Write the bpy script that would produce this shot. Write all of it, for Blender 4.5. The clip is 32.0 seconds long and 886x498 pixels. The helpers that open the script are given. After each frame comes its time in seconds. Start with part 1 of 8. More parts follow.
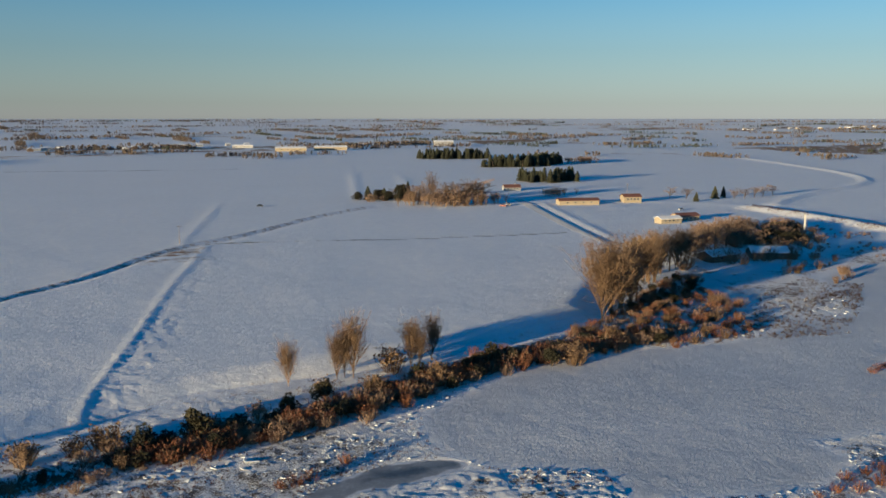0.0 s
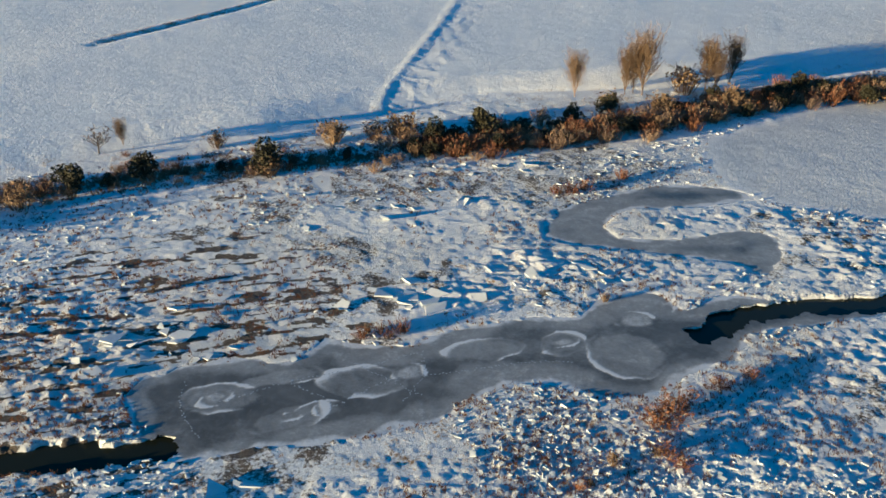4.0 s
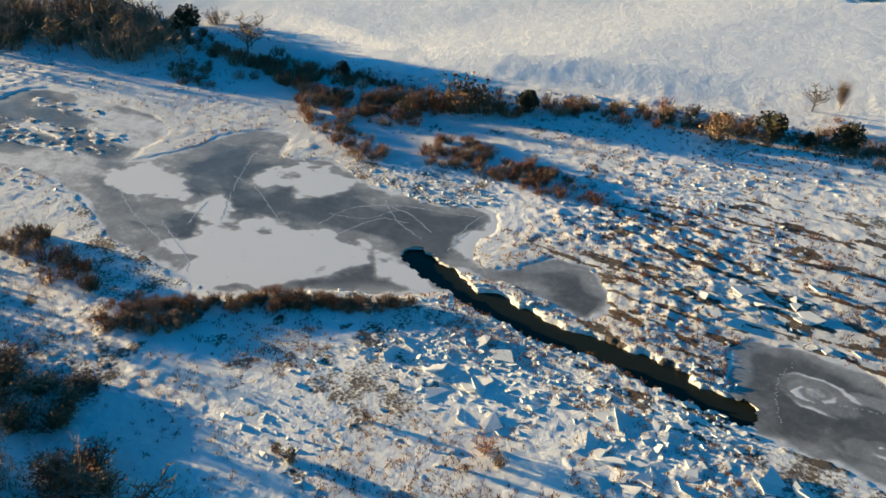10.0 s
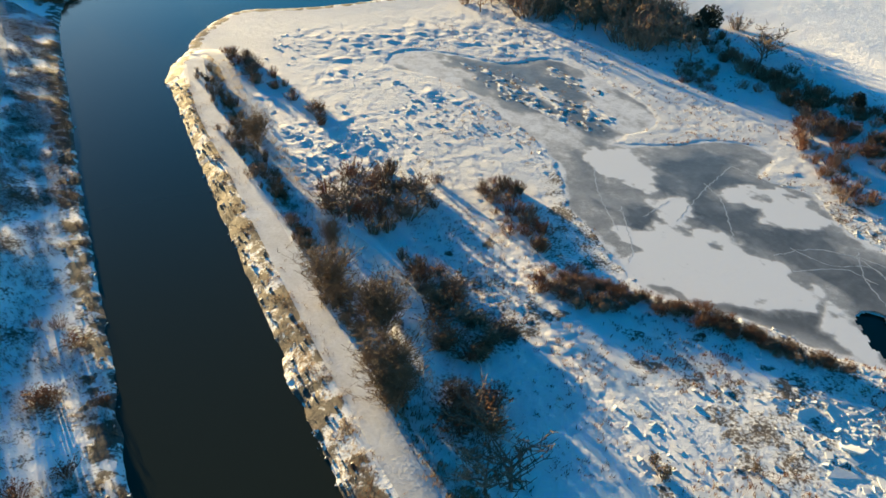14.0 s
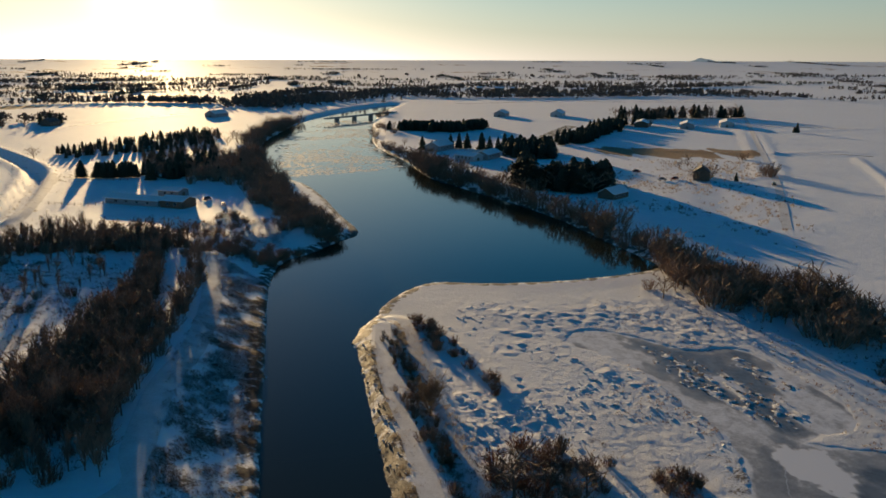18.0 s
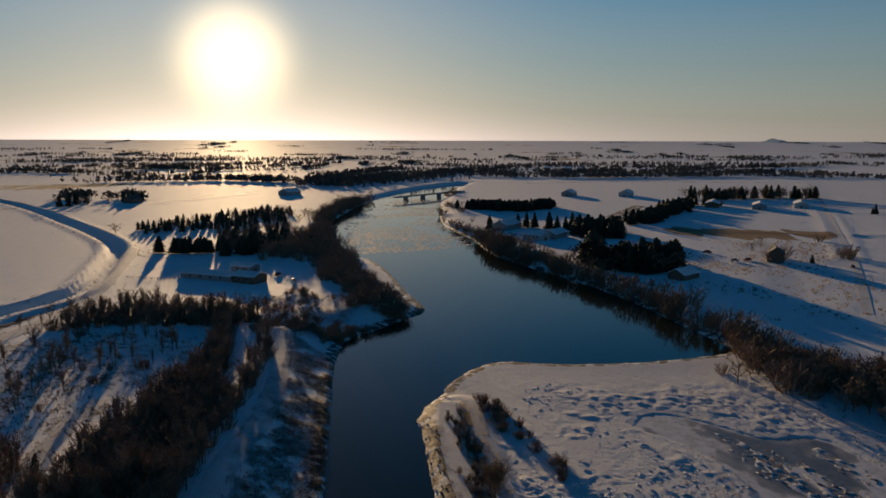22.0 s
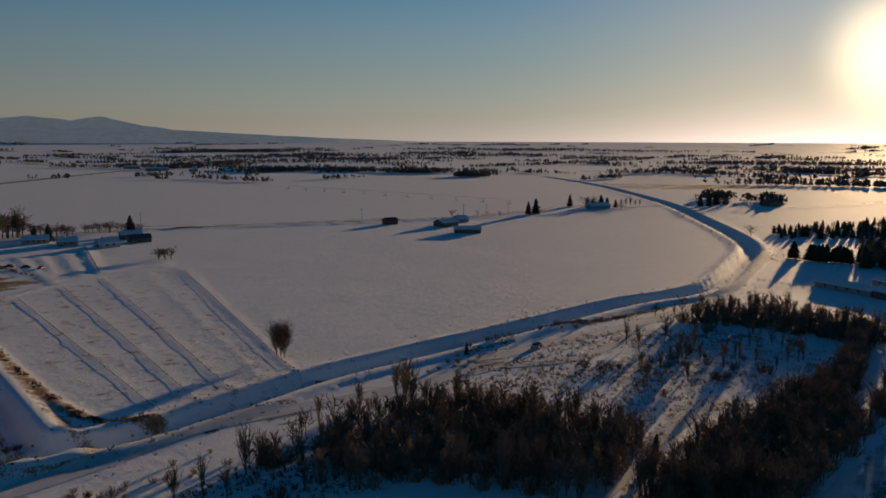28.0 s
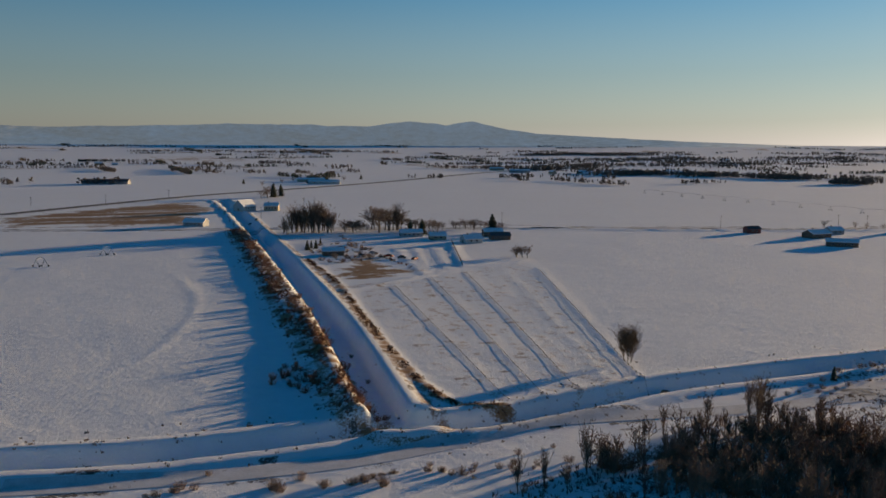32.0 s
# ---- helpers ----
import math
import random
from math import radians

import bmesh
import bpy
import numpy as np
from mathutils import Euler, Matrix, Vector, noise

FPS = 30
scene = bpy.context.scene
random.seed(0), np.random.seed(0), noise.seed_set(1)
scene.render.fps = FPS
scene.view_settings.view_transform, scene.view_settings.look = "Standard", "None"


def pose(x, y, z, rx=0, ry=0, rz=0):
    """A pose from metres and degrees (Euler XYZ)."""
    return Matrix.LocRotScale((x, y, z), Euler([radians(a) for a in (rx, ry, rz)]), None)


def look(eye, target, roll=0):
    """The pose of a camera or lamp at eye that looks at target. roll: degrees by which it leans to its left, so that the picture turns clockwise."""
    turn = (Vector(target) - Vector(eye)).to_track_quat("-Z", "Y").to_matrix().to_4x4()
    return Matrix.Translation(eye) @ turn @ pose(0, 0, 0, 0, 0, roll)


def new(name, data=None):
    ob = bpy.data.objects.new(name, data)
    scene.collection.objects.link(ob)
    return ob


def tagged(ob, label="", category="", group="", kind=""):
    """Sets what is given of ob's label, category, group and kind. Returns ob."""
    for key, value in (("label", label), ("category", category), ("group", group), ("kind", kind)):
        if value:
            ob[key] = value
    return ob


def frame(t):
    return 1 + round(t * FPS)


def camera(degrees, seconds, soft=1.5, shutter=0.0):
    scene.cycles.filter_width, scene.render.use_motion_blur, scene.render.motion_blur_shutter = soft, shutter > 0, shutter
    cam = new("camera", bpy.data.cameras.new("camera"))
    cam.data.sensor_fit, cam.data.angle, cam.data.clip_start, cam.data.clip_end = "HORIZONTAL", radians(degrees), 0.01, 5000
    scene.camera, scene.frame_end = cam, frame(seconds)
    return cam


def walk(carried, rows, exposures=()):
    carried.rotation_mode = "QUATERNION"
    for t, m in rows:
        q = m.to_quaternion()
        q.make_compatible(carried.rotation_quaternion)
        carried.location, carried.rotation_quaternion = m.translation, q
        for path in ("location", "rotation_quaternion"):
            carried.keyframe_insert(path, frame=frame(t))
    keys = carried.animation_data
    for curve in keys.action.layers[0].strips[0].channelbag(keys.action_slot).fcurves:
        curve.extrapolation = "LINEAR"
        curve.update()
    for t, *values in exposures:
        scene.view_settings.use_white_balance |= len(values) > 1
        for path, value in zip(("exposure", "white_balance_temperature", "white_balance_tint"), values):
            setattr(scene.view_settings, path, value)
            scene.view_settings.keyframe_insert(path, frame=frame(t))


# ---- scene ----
cam = camera(55.06, 32.0, soft=1.6)
ROWS = [
    (0.0, 0.00, 0.00, 65.00, -9.04, -8.88, 0.00),
    (0.5, 0.24, 0.35, 64.85, -6.13, -9.08, -0.03),
    (1.0, 0.20, 0.61, 64.77, -3.60, -9.38, 0.01),
    (1.5, 0.16, 0.74, 64.72, -1.47, -9.77, 0.01),
    (2.0, 0.04, 0.72, 64.74, 0.55, -11.69, -0.01),
    (2.5, 0.17, 0.91, 64.73, 2.65, -18.55, -0.02),
    (3.0, 0.55, 1.40, 64.27, 5.22, -23.07, -0.01),
    (3.5, 0.67, 1.04, 64.10, 7.91, -26.07, 0.04),
    (5.5, 0.46, 1.81, 64.40, 21.66, -30.79, 0.06),
    (6.0, 0.50, 1.86, 64.39, 25.66, -30.82, 0.07),
    (6.5, 0.40, 1.83, 64.41, 29.54, -30.89, 0.06),
    (7.0, 0.29, 1.88, 64.32, 33.62, -30.91, 0.04),
    (7.5, 0.26, 1.95, 64.28, 37.81, -30.94, 0.03),
    (8.0, 0.14, 2.05, 64.20, 42.02, -30.99, 0.04),
    (8.5, 0.12, 2.05, 64.24, 46.21, -31.04, 0.01),
    (9.0, 0.02, 2.26, 64.07, 50.32, -31.07, 0.01),
    (9.5, -0.02, 2.35, 64.00, 54.60, -31.10, -0.00),
    (10.0, -0.01, 2.39, 64.05, 59.16, -31.12, 0.04),
    (10.5, -0.15, 2.51, 63.89, 63.86, -31.12, 0.09),
    (11.0, -0.24, 2.74, 63.95, 68.44, -31.17, 0.18),
    (11.5, -0.28, 2.81, 63.86, 72.75, -31.15, 0.15),
    (12.0, -0.30, 2.84, 63.94, 76.90, -31.17, 0.12),
    (12.5, -0.25, 2.91, 64.04, 81.13, -31.18, 0.11),
    (13.0, -0.05, 3.01, 64.14, 85.37, -31.17, 0.09),
    (13.5, -0.10, 3.01, 64.12, 89.54, -31.17, 0.09),
    (14.0, -0.11, 3.19, 64.17, 93.68, -31.17, -0.01),
    (14.5, -0.33, 3.12, 63.90, 97.53, -27.79, -0.11),
    (15.0, -0.41, 3.08, 63.59, 98.10, -22.61, -0.19),
    (15.5, -0.49, 3.25, 63.33, 98.56, -17.42, -0.24),
    (17.5, -0.55, 3.37, 63.26, 105.05, -12.72, -0.17),
    (18.0, -0.47, 3.38, 63.28, 106.34, -12.66, -0.19),
    (18.5, -0.42, 3.39, 63.41, 106.75, -12.49, -0.19),
    (19.0, -0.37, 3.38, 63.39, 107.15, -12.08, -0.18),
    (19.5, -0.39, 3.35, 63.43, 107.56, -10.88, -0.20),
    (20.0, -0.37, 3.37, 63.25, 108.00, -9.59, -0.18),
    (20.5, -0.44, 3.33, 63.32, 108.39, -8.37, -0.19),
    (21.0, -0.39, 3.35, 63.38, 108.82, -7.42, -0.17),
    (21.5, -0.37, 3.36, 63.35, 109.38, -7.41, -0.19),
    (22.0, -0.64, 3.27, 63.33, 110.88, -7.41, -0.17),
    (22.5, -0.83, 3.27, 63.37, 114.06, -7.42, -0.15),
    (23.0, -1.04, 3.15, 63.46, 117.32, -7.44, -0.09),
    (23.5, -1.08, 3.06, 63.41, 122.31, -7.43, -0.11),
    (24.0, -1.05, 2.97, 63.34, 126.96, -7.41, -0.13),
    (24.5, -1.33, 2.76, 63.43, 130.46, -7.43, -0.17),
    (25.0, -1.36, 2.64, 63.35, 133.57, -7.42, -0.18),
    (25.5, -1.41, 2.58, 63.22, 136.82, -7.41, -0.20),
    (27.5, -1.75, 2.05, 62.82, 148.99, -7.34, -0.18),
    (28.0, -1.89, 1.82, 62.79, 152.07, -7.33, -0.20),
    (28.5, -1.90, 1.78, 62.73, 155.06, -7.30, -0.23),
    (29.0, -1.90, 1.78, 62.75, 157.92, -7.28, -0.24),
    (29.5, -1.99, 1.82, 62.61, 160.75, -7.24, -0.21),
    (30.0, -2.09, 1.87, 62.64, 163.77, -7.23, -0.20),
    (30.5, -2.17, 1.67, 62.60, 166.90, -7.20, -0.19),
    (31.0, -2.23, 1.52, 62.54, 170.11, -7.19, -0.18),
    (31.5, -2.14, 1.38, 62.43, 173.21, -7.16, -0.23),
    (32.0, -2.05, 1.37, 62.61, 175.72, -7.19, -0.30),
]
EXPOSURES = [(0.0, 0.82, 6200, -8), (2.0, 0.78, 6250, -10), (3.5, 1.28, 6350, -13), (6.0, 1.56, 6600, -13), (9.0, 1.76, 7500, -11), (13.0, 1.88, 7900, -11), (14.0, 2.02, 7800, -12), (15.0, 2.15, 7700, -10), (15.5, 2.05, 7800, -7), (17.5, 0.74, 7800, -4), (19.0, 0.55, 7500, -2), (21.0, 0.0, 7500, 3), (22.0, -0.2, 7500, 5), (25.5, -0.26, 7700, 8), (28.0, -0.3, 7600, 6), (30.0, 0.2, 7450, 3), (32.0, 0.43, 7200, 1)]
walk(cam, [(t, pose(x, y, z, 90 + pitch, roll, yaw)) for t, x, y, z, yaw, pitch, roll in ROWS], EXPOSURES)

# ---- sky and sun: late afternoon, sun five degrees up in the south-west ----
SUN_YAW, SUN_EL = 124.5, 5.1
world = bpy.data.worlds.new("sky")
scene.world = world
world.use_nodes = True
wn, wl = world.node_tree.nodes, world.node_tree.links
wbg = wn["Background"]
sky = wn.new("ShaderNodeTexSky")
sky.sky_type = "NISHITA"
sky.sun_disc = False
sky.sun_elevation = radians(SUN_EL)
sky.sun_rotation = radians(-SUN_YAW)
sky.air_density, sky.dust_density, sky.ozone_density = 0.8, 0.1, 2.2
# the sun itself with its bright aureole
sun_dir = Vector((-math.sin(radians(SUN_YAW)) * math.cos(radians(SUN_EL)), math.cos(radians(SUN_YAW)) * math.cos(radians(SUN_EL)), math.sin(radians(SUN_EL))))
wtc = wn.new("ShaderNodeTexCoord")
wdot = wn.new("ShaderNodeVectorMath")
wdot.operation = "DOT_PRODUCT"
wl.new(wtc.outputs["Generated"], wdot.inputs[0])
wdot.inputs[1].default_value = sun_dir
wacos = wn.new("ShaderNodeMath")
wacos.operation = "ARCCOSINE"
wl.new(wdot.outputs["Value"], wacos.inputs[0])
wramp = wn.new("ShaderNodeMapRange")
wramp.interpolation_type = "SMOOTHERSTEP"
wl.new(wacos.outputs[0], wramp.inputs[0])
for wi, wv in enumerate((0.0, radians(9.0), 1.0, 0.0)):
    wramp.inputs[wi + 1].default_value = wv
wpow = wn.new("ShaderNodeMath")
wpow.operation = "POWER"
wl.new(wramp.outputs[0], wpow.inputs[0])
wpow.inputs[1].default_value = 4.0
wadd = wn.new("ShaderNodeMix")
wadd.data_type, wadd.blend_type, wadd.clamp_factor = "RGBA", "ADD", False
wl.new(wpow.outputs[0], wadd.inputs[0])
# thin winter haze: the sky pales towards the horizon all round
wsep = wn.new("ShaderNodeSeparateXYZ")
wl.new(wtc.outputs["Generated"], wsep.inputs[0])
whaze = wn.new("ShaderNodeMapRange")
wl.new(wsep.outputs["Z"], whaze.inputs[0])
for wi, wv in enumerate((0.0, 0.24, 0.32, 1.5)):
    whaze.inputs[wi + 1].default_value = wv
wsat = wn.new("ShaderNodeHueSaturation")
wl.new(sky.outputs[0], wsat.inputs["Color"])
# the zenith is deep and dark
whigh = wn.new("ShaderNodeMapRange")
wl.new(wsep.outputs["Z"], whigh.inputs[0])
for wi, wv in enumerate((0.20, 0.55, 1.0, 0.70)):
    whigh.inputs[wi + 1].default_value = wv
wl.new(whaze.outputs[0], wsat.inputs["Saturation"])
wdim = wn.new("ShaderNodeMapRange")
wl.new(wsep.outputs["Z"], wdim.inputs[0])
for wi, wv in enumerate((0.0, 0.25, 0.86, 1.3)):
    wdim.inputs[wi + 1].default_value = wv
wvm = wn.new("ShaderNodeMath")
wvm.operation = "MULTIPLY"
wl.new(wdim.outputs[0], wvm.inputs[0])
wl.new(whigh.outputs[0], wvm.inputs[1])
wl.new(wvm.outputs[0], wsat.inputs["Value"])
wtint = wn.new("ShaderNodeMapRange")
wl.new(wsep.outputs["Z"], wtint.inputs[0])
wtint.inputs[2].default_value = 0.22
wcol = wn.new("ShaderNodeMix")
wcol.data_type = "RGBA"
wl.new(wtint.outputs[0], wcol.inputs[0])
wcol.inputs[6].default_value, wcol.inputs[7].default_value = (0.97, 0.945, 1.11, 1), (0.78, 0.98, 1.18, 1)
wmul = wn.new("ShaderNodeMix")
wmul.data_type, wmul.blend_type = "RGBA", "MULTIPLY"
wmul.inputs[0].default_value = 1.0
wl.new(wsat.outputs[0], wmul.inputs[6])
wl.new(wcol.outputs[2], wmul.inputs[7])
wl.new(wmul.outputs[2], wadd.inputs[6])
wadd.inputs[7].default_value = (21.0, 16.2, 11.0, 1)
# the wide warm glow round it
wwide = wn.new("ShaderNodeMapRange")
wwide.interpolation_type = "SMOOTHERSTEP"
wl.new(wacos.outputs[0], wwide.inputs[0])
for wi, wv in enumerate((0.0, radians(28.0), 1.0, 0.0)):
    wwide.inputs[wi + 1].default_value = wv
wglow = wn.new("ShaderNodeMix")
wglow.data_type, wglow.blend_type, wglow.clamp_factor = "RGBA", "ADD", False
wl.new(wwide.outputs[0], wglow.inputs[0])
wl.new(wadd.outputs[2], wglow.inputs[6])
wglow.inputs[7].default_value = (1.6, 0.72, 0.22, 1)
wl.new(wglow.outputs[2], wbg.inputs[0])
wbg.inputs[1].default_value = 0.075
sun = new("sun", bpy.data.lights.new("sun", "SUN"))
sun.data.energy, sun.data.angle, sun.data.color = 5.0, radians(0.6), (1.0, 0.70, 0.43)
sun.matrix_world = look(sun_dir * 100, (0, 0, 0))


# ---- materials ----
def material(name, rough=0.8, metal=0.0):
    m = bpy.data.materials.new(name)
    m.use_nodes = True
    b = m.node_tree.nodes["Principled BSDF"]
    b.inputs["Roughness"].default_value, b.inputs["Metallic"].default_value = rough, metal
    return m, m.node_tree.nodes, m.node_tree.links, b


def noise_node(n, l, scale, detail=4.0, rough=0.6, coord=None, distort=0.0):
    x = n.new("ShaderNodeTexNoise")
    x.inputs["Scale"].default_value, x.inputs["Detail"].default_value, x.inputs["Roughness"].default_value = scale, detail, rough
    x.inputs["Distortion"].default_value = distort
    if coord:
        l.new(coord, x.inputs["Vector"])
    return x


def ramp_node(n, l, src, stops):
    r = n.new("ShaderNodeValToRGB")
    e = r.color_ramp.elements
    while len(e) < len(stops):
        e.new(0.5)
    for el, (p, c) in zip(e, stops):
        el.position, el.color = p, (*c, 1) if len(c) == 3 else c
    l.new(src, r.inputs[0])
    return r


def mix_node(n, l, fac, a, b):
    x = n.new("ShaderNodeMix")
    x.data_type = "RGBA"
    for sock, v in ((x.inputs[0], fac), (x.inputs[6], a), (x.inputs[7], b)):
        if isinstance(v, (tuple, float)):
            sock.default_value = (*v, 1) if isinstance(v, tuple) else v
        else:
            l.new(v, sock)
    return x.outputs[2]


def math_node(n, l, op, a, b=0.0, clamp=False):
    x = n.new("ShaderNodeMath")
    x.operation, x.use_clamp = op, clamp
    for sock, v in zip(x.inputs, (a, b)):
        if isinstance(v, float):
            sock.default_value = v
        else:
            l.new(v, sock)
    return x.outputs[0]


def bump_node(n, l, height, strength, dist, bsdf):
    b = n.new("ShaderNodeBump")
    b.inputs["Strength"].default_value, b.inputs["Distance"].default_value = strength, dist
    l.new(height, b.inputs["Height"])
    l.new(b.outputs[0], bsdf.inputs["Normal"])


def position(n):
    return n.new("ShaderNodeNewGeometry").outputs["Position"]


def attribute(n, name):
    a = n.new("ShaderNodeAttribute")
    a.attribute_name = name
    return a.outputs["Fac"]


def ground_material():
    """Snow, with dry grass, bare earth and packed tracks let through where the ground's own layers say so."""
    m, n, l, b = material("snow_and_grass", 0.78)
    b.inputs["Specular IOR Level"].default_value = 0.3
    pos = position(n)
    big, mid, fine = noise_node(n, l, 0.012, 5, 0.6, pos), noise_node(n, l, 0.25, 6, 0.65, pos), noise_node(n, l, 2.2, 5, 0.7, pos)
    snow = ramp_node(n, l, mid.outputs[0], [(0.3, (0.83, 0.845, 0.87)), (0.7, (0.92, 0.925, 0.93))]).outputs[0]
    snow = mix_node(n, l, ramp_node(n, l, big.outputs[0], [(0.35, (0, 0, 0)), (0.7, (0.25, 0.25, 0.25))]).outputs[0], snow, (0.80, 0.80, 0.81))
    # thin snow over ice and the plain's painted-in shade, as one grey
    snow = mix_node(n, l, attribute(n, "thin"), snow, (0.56, 0.58, 0.61))
    grass = ramp_node(n, l, fine.outputs[0], [(0.25, (0.13, 0.065, 0.03)), (0.5, (0.29, 0.16, 0.075)), (0.8, (0.44, 0.28, 0.14))]).outputs[0]
    patch = math_node(n, l, "MULTIPLY", math_node(n, l, "ADD", mid.outputs[0], fine.outputs[0]), 0.5)
    amount = math_node(n, l, "ADD", math_node(n, l, "MULTIPLY", attribute(n, "grass"), 0.9), patch)
    cover = ramp_node(n, l, amount, [(0.72, (0, 0, 0)), (0.82, (1, 1, 1))]).outputs[0]
    col = mix_node(n, l, cover, snow, grass)
    earth = ramp_node(n, l, fine.outputs[0], [(0.3, (0.05, 0.04, 0.035)), (0.7, (0.16, 0.13, 0.11))]).outputs[0]
    amount = math_node(n, l, "ADD", math_node(n, l, "MULTIPLY", attribute(n, "earth"), 0.9), patch)
    cover = ramp_node(n, l, amount, [(0.72, (0, 0, 0)), (0.80, (1, 1, 1))]).outputs[0]
    col = mix_node(n, l, cover, col, earth)
    l.new(col, b.inputs["Base Color"])
    # open fields: soft drifts and faint drill rows; the river plain: tilted plates of broken ice
    rough = attribute(n, "rough")
    lump = noise_node(n, l, 0.8, 4, 0.6, pos)
    h = math_node(n, l, "ADD", math_node(n, l, "MULTIPLY", mid.outputs[0], 0.16), math_node(n, l, "MULTIPLY", fine.outputs[0], 0.10))
    h = math_node(n, l, "ADD", h, math_node(n, l, "MULTIPLY", lump.outputs[0], 0.13))
    rows = n.new("ShaderNodeVectorMath")
    rows.operation = "DOT_PRODUCT"
    l.new(pos, rows.inputs[0])
    rows.inputs[1].default_value = (0.92, -0.38, 0)
    rows = math_node(n, l, "SINE", math_node(n, l, "ADD", math_node(n, l, "MULTIPLY", rows.outputs["Value"], 1.9), math_node(n, l, "MULTIPLY", big.outputs[0], 9.0)))
    h = math_node(n, l, "ADD", h, math_node(n, l, "MULTIPLY", math_node(n, l, "MULTIPLY", rows, big.outputs[0]), 0.008))
    for scale, slope in ((0.7, 0.025), (1.7, 0.09), (3.8, 0.14), (7.5, 0.10)):
        warp = n.new("ShaderNodeVectorMath")
        warp.operation = "ADD"
        l.new(pos, warp.inputs[0])
        l.new(noise_node(n, l, scale * 1.2, 2, 0.5, pos).outputs["Color"], warp.inputs[1])
        cells = n.new("ShaderNodeTexVoronoi")
        cells.inputs["Scale"].default_value = scale
        l.new(warp.outputs[0], cells.inputs["Vector"])
        lean, off, tilt = [n.new("ShaderNodeVectorMath") for _ in range(3)]
        lean.operation, off.operation, tilt.operation = "SUBTRACT", "SUBTRACT", "DOT_PRODUCT"
        l.new(cells.outputs["Color"], lean.inputs[0])
        lean.inputs[1].default_value = (0.5, 0.5, 0.5)
        l.new(warp.outputs[0], off.inputs[0])
        l.new(cells.outputs["Position"], off.inputs[1])
        l.new(lean.outputs[0], tilt.inputs[0])
        l.new(off.outputs[0], tilt.inputs[1])
        h = math_node(n, l, "ADD", h, math_node(n, l, "MULTIPLY", math_node(n, l, "MULTIPLY", tilt.outputs["Value"], rough), slope * 2))
    bump_node(n, l, h, 1.0, 1.0, b)
    return m


def plain_material(name, dark, light, scale, rough=0.8, bump=0.2, random_tint=0.0, detail=5.0):
    m, n, l, b = material(name, rough)
    pos = position(n)
    x = noise_node(n, l, scale, detail, 0.65, pos)
    y = noise_node(n, l, scale * 0.13, 3, 0.5, pos)
    f = math_node(n, l, "MULTIPLY", math_node(n, l, "ADD", x.outputs[0], y.outputs[0]), 0.5)
    if random_tint:
        info = n.new("ShaderNodeObjectInfo")
        f = math_node(n, l, "ADD", f, math_node(n, l, "MULTIPLY", math_node(n, l, "SUBTRACT", info.outputs["Random"], 0.5), random_tint))
    l.new(ramp_node(n, l, f, [(0.3, dark), (0.7, light)]).outputs[0], b.inputs["Base Color"])
    if bump:
        bump_node(n, l, x.outputs[0], bump, 0.1 / max(scale, 0.3), b)
    return m


def ice_material():
    """Grey river ice; its frost layer says where thin snow and frost curls lie on it."""
    m, n, l, b = material("river_ice", 0.3)
    b.inputs["Specular IOR Level"].default_value = 0.32
    pos = position(n)
    veil = noise_node(n, l, 0.10, 4, 0.55, pos, 1.2)
    fine = noise_node(n, l, 0.9, 6, 0.7, pos)
    grain = noise_node(n, l, 3.5, 4, 0.7, pos)
    ice = ramp_node(n, l, veil.outputs[0], [(0.30, (0.095, 0.096, 0.094)), (0.52, (0.145, 0.145, 0.142)), (0.75, (0.24, 0.24, 0.238))]).outputs[0]
    ice = mix_node(n, l, ramp_node(n, l, fine.outputs[0], [(0.45, (0, 0, 0)), (0.75, (0.3, 0.3, 0.3))]).outputs[0], ice, (0.30, 0.305, 0.31))
    mixed = math_node(n, l, "MULTIPLY", math_node(n, l, "ADD", fine.outputs[0], grain.outputs[0]), 0.22)
    broad = noise_node(n, l, 0.28, 5, 0.65, pos, 0.6)
    mixed = math_node(n, l, "ADD", mixed, math_node(n, l, "MULTIPLY", broad.outputs[0], 0.42))
    frost = math_node(n, l, "ADD", attribute(n, "frost"), math_node(n, l, "SUBTRACT", mixed, 0.43))
    cover = ramp_node(n, l, frost, [(0.12, (0, 0, 0)), (0.42, (0.30, 0.30, 0.30)), (0.62, (1, 1, 1))]).outputs[0]
    l.new(mix_node(n, l, cover, ice, (0.79, 0.79, 0.80)), b.inputs["Base Color"])
    l.new(ramp_node(n, l, cover, [(0.0, (0.30, 0.30, 0.30)), (0.6, (0.8, 0.8, 0.8))]).outputs[0], b.inputs["Roughness"])
    bump_node(n, l, math_node(n, l, "ADD", fine.outputs[0], math_node(n, l, "MULTIPLY", cover, 0.4)), 0.25, 0.10, b)
    return m


def water_material():
    m, n, l, b = material("river_water", 0.07)
    pos = position(n)
    b.inputs["Base Color"].default_value = (0.020, 0.024, 0.016, 1)
    b.inputs["Specular IOR Level"].default_value = 0.27
    b.inputs["IOR"].default_value = 1.33
    w = noise_node(n, l, 0.35, 4, 0.6, pos)
    bump_node(n, l, w.outputs[0], 0.05, 0.15, b)
    return m


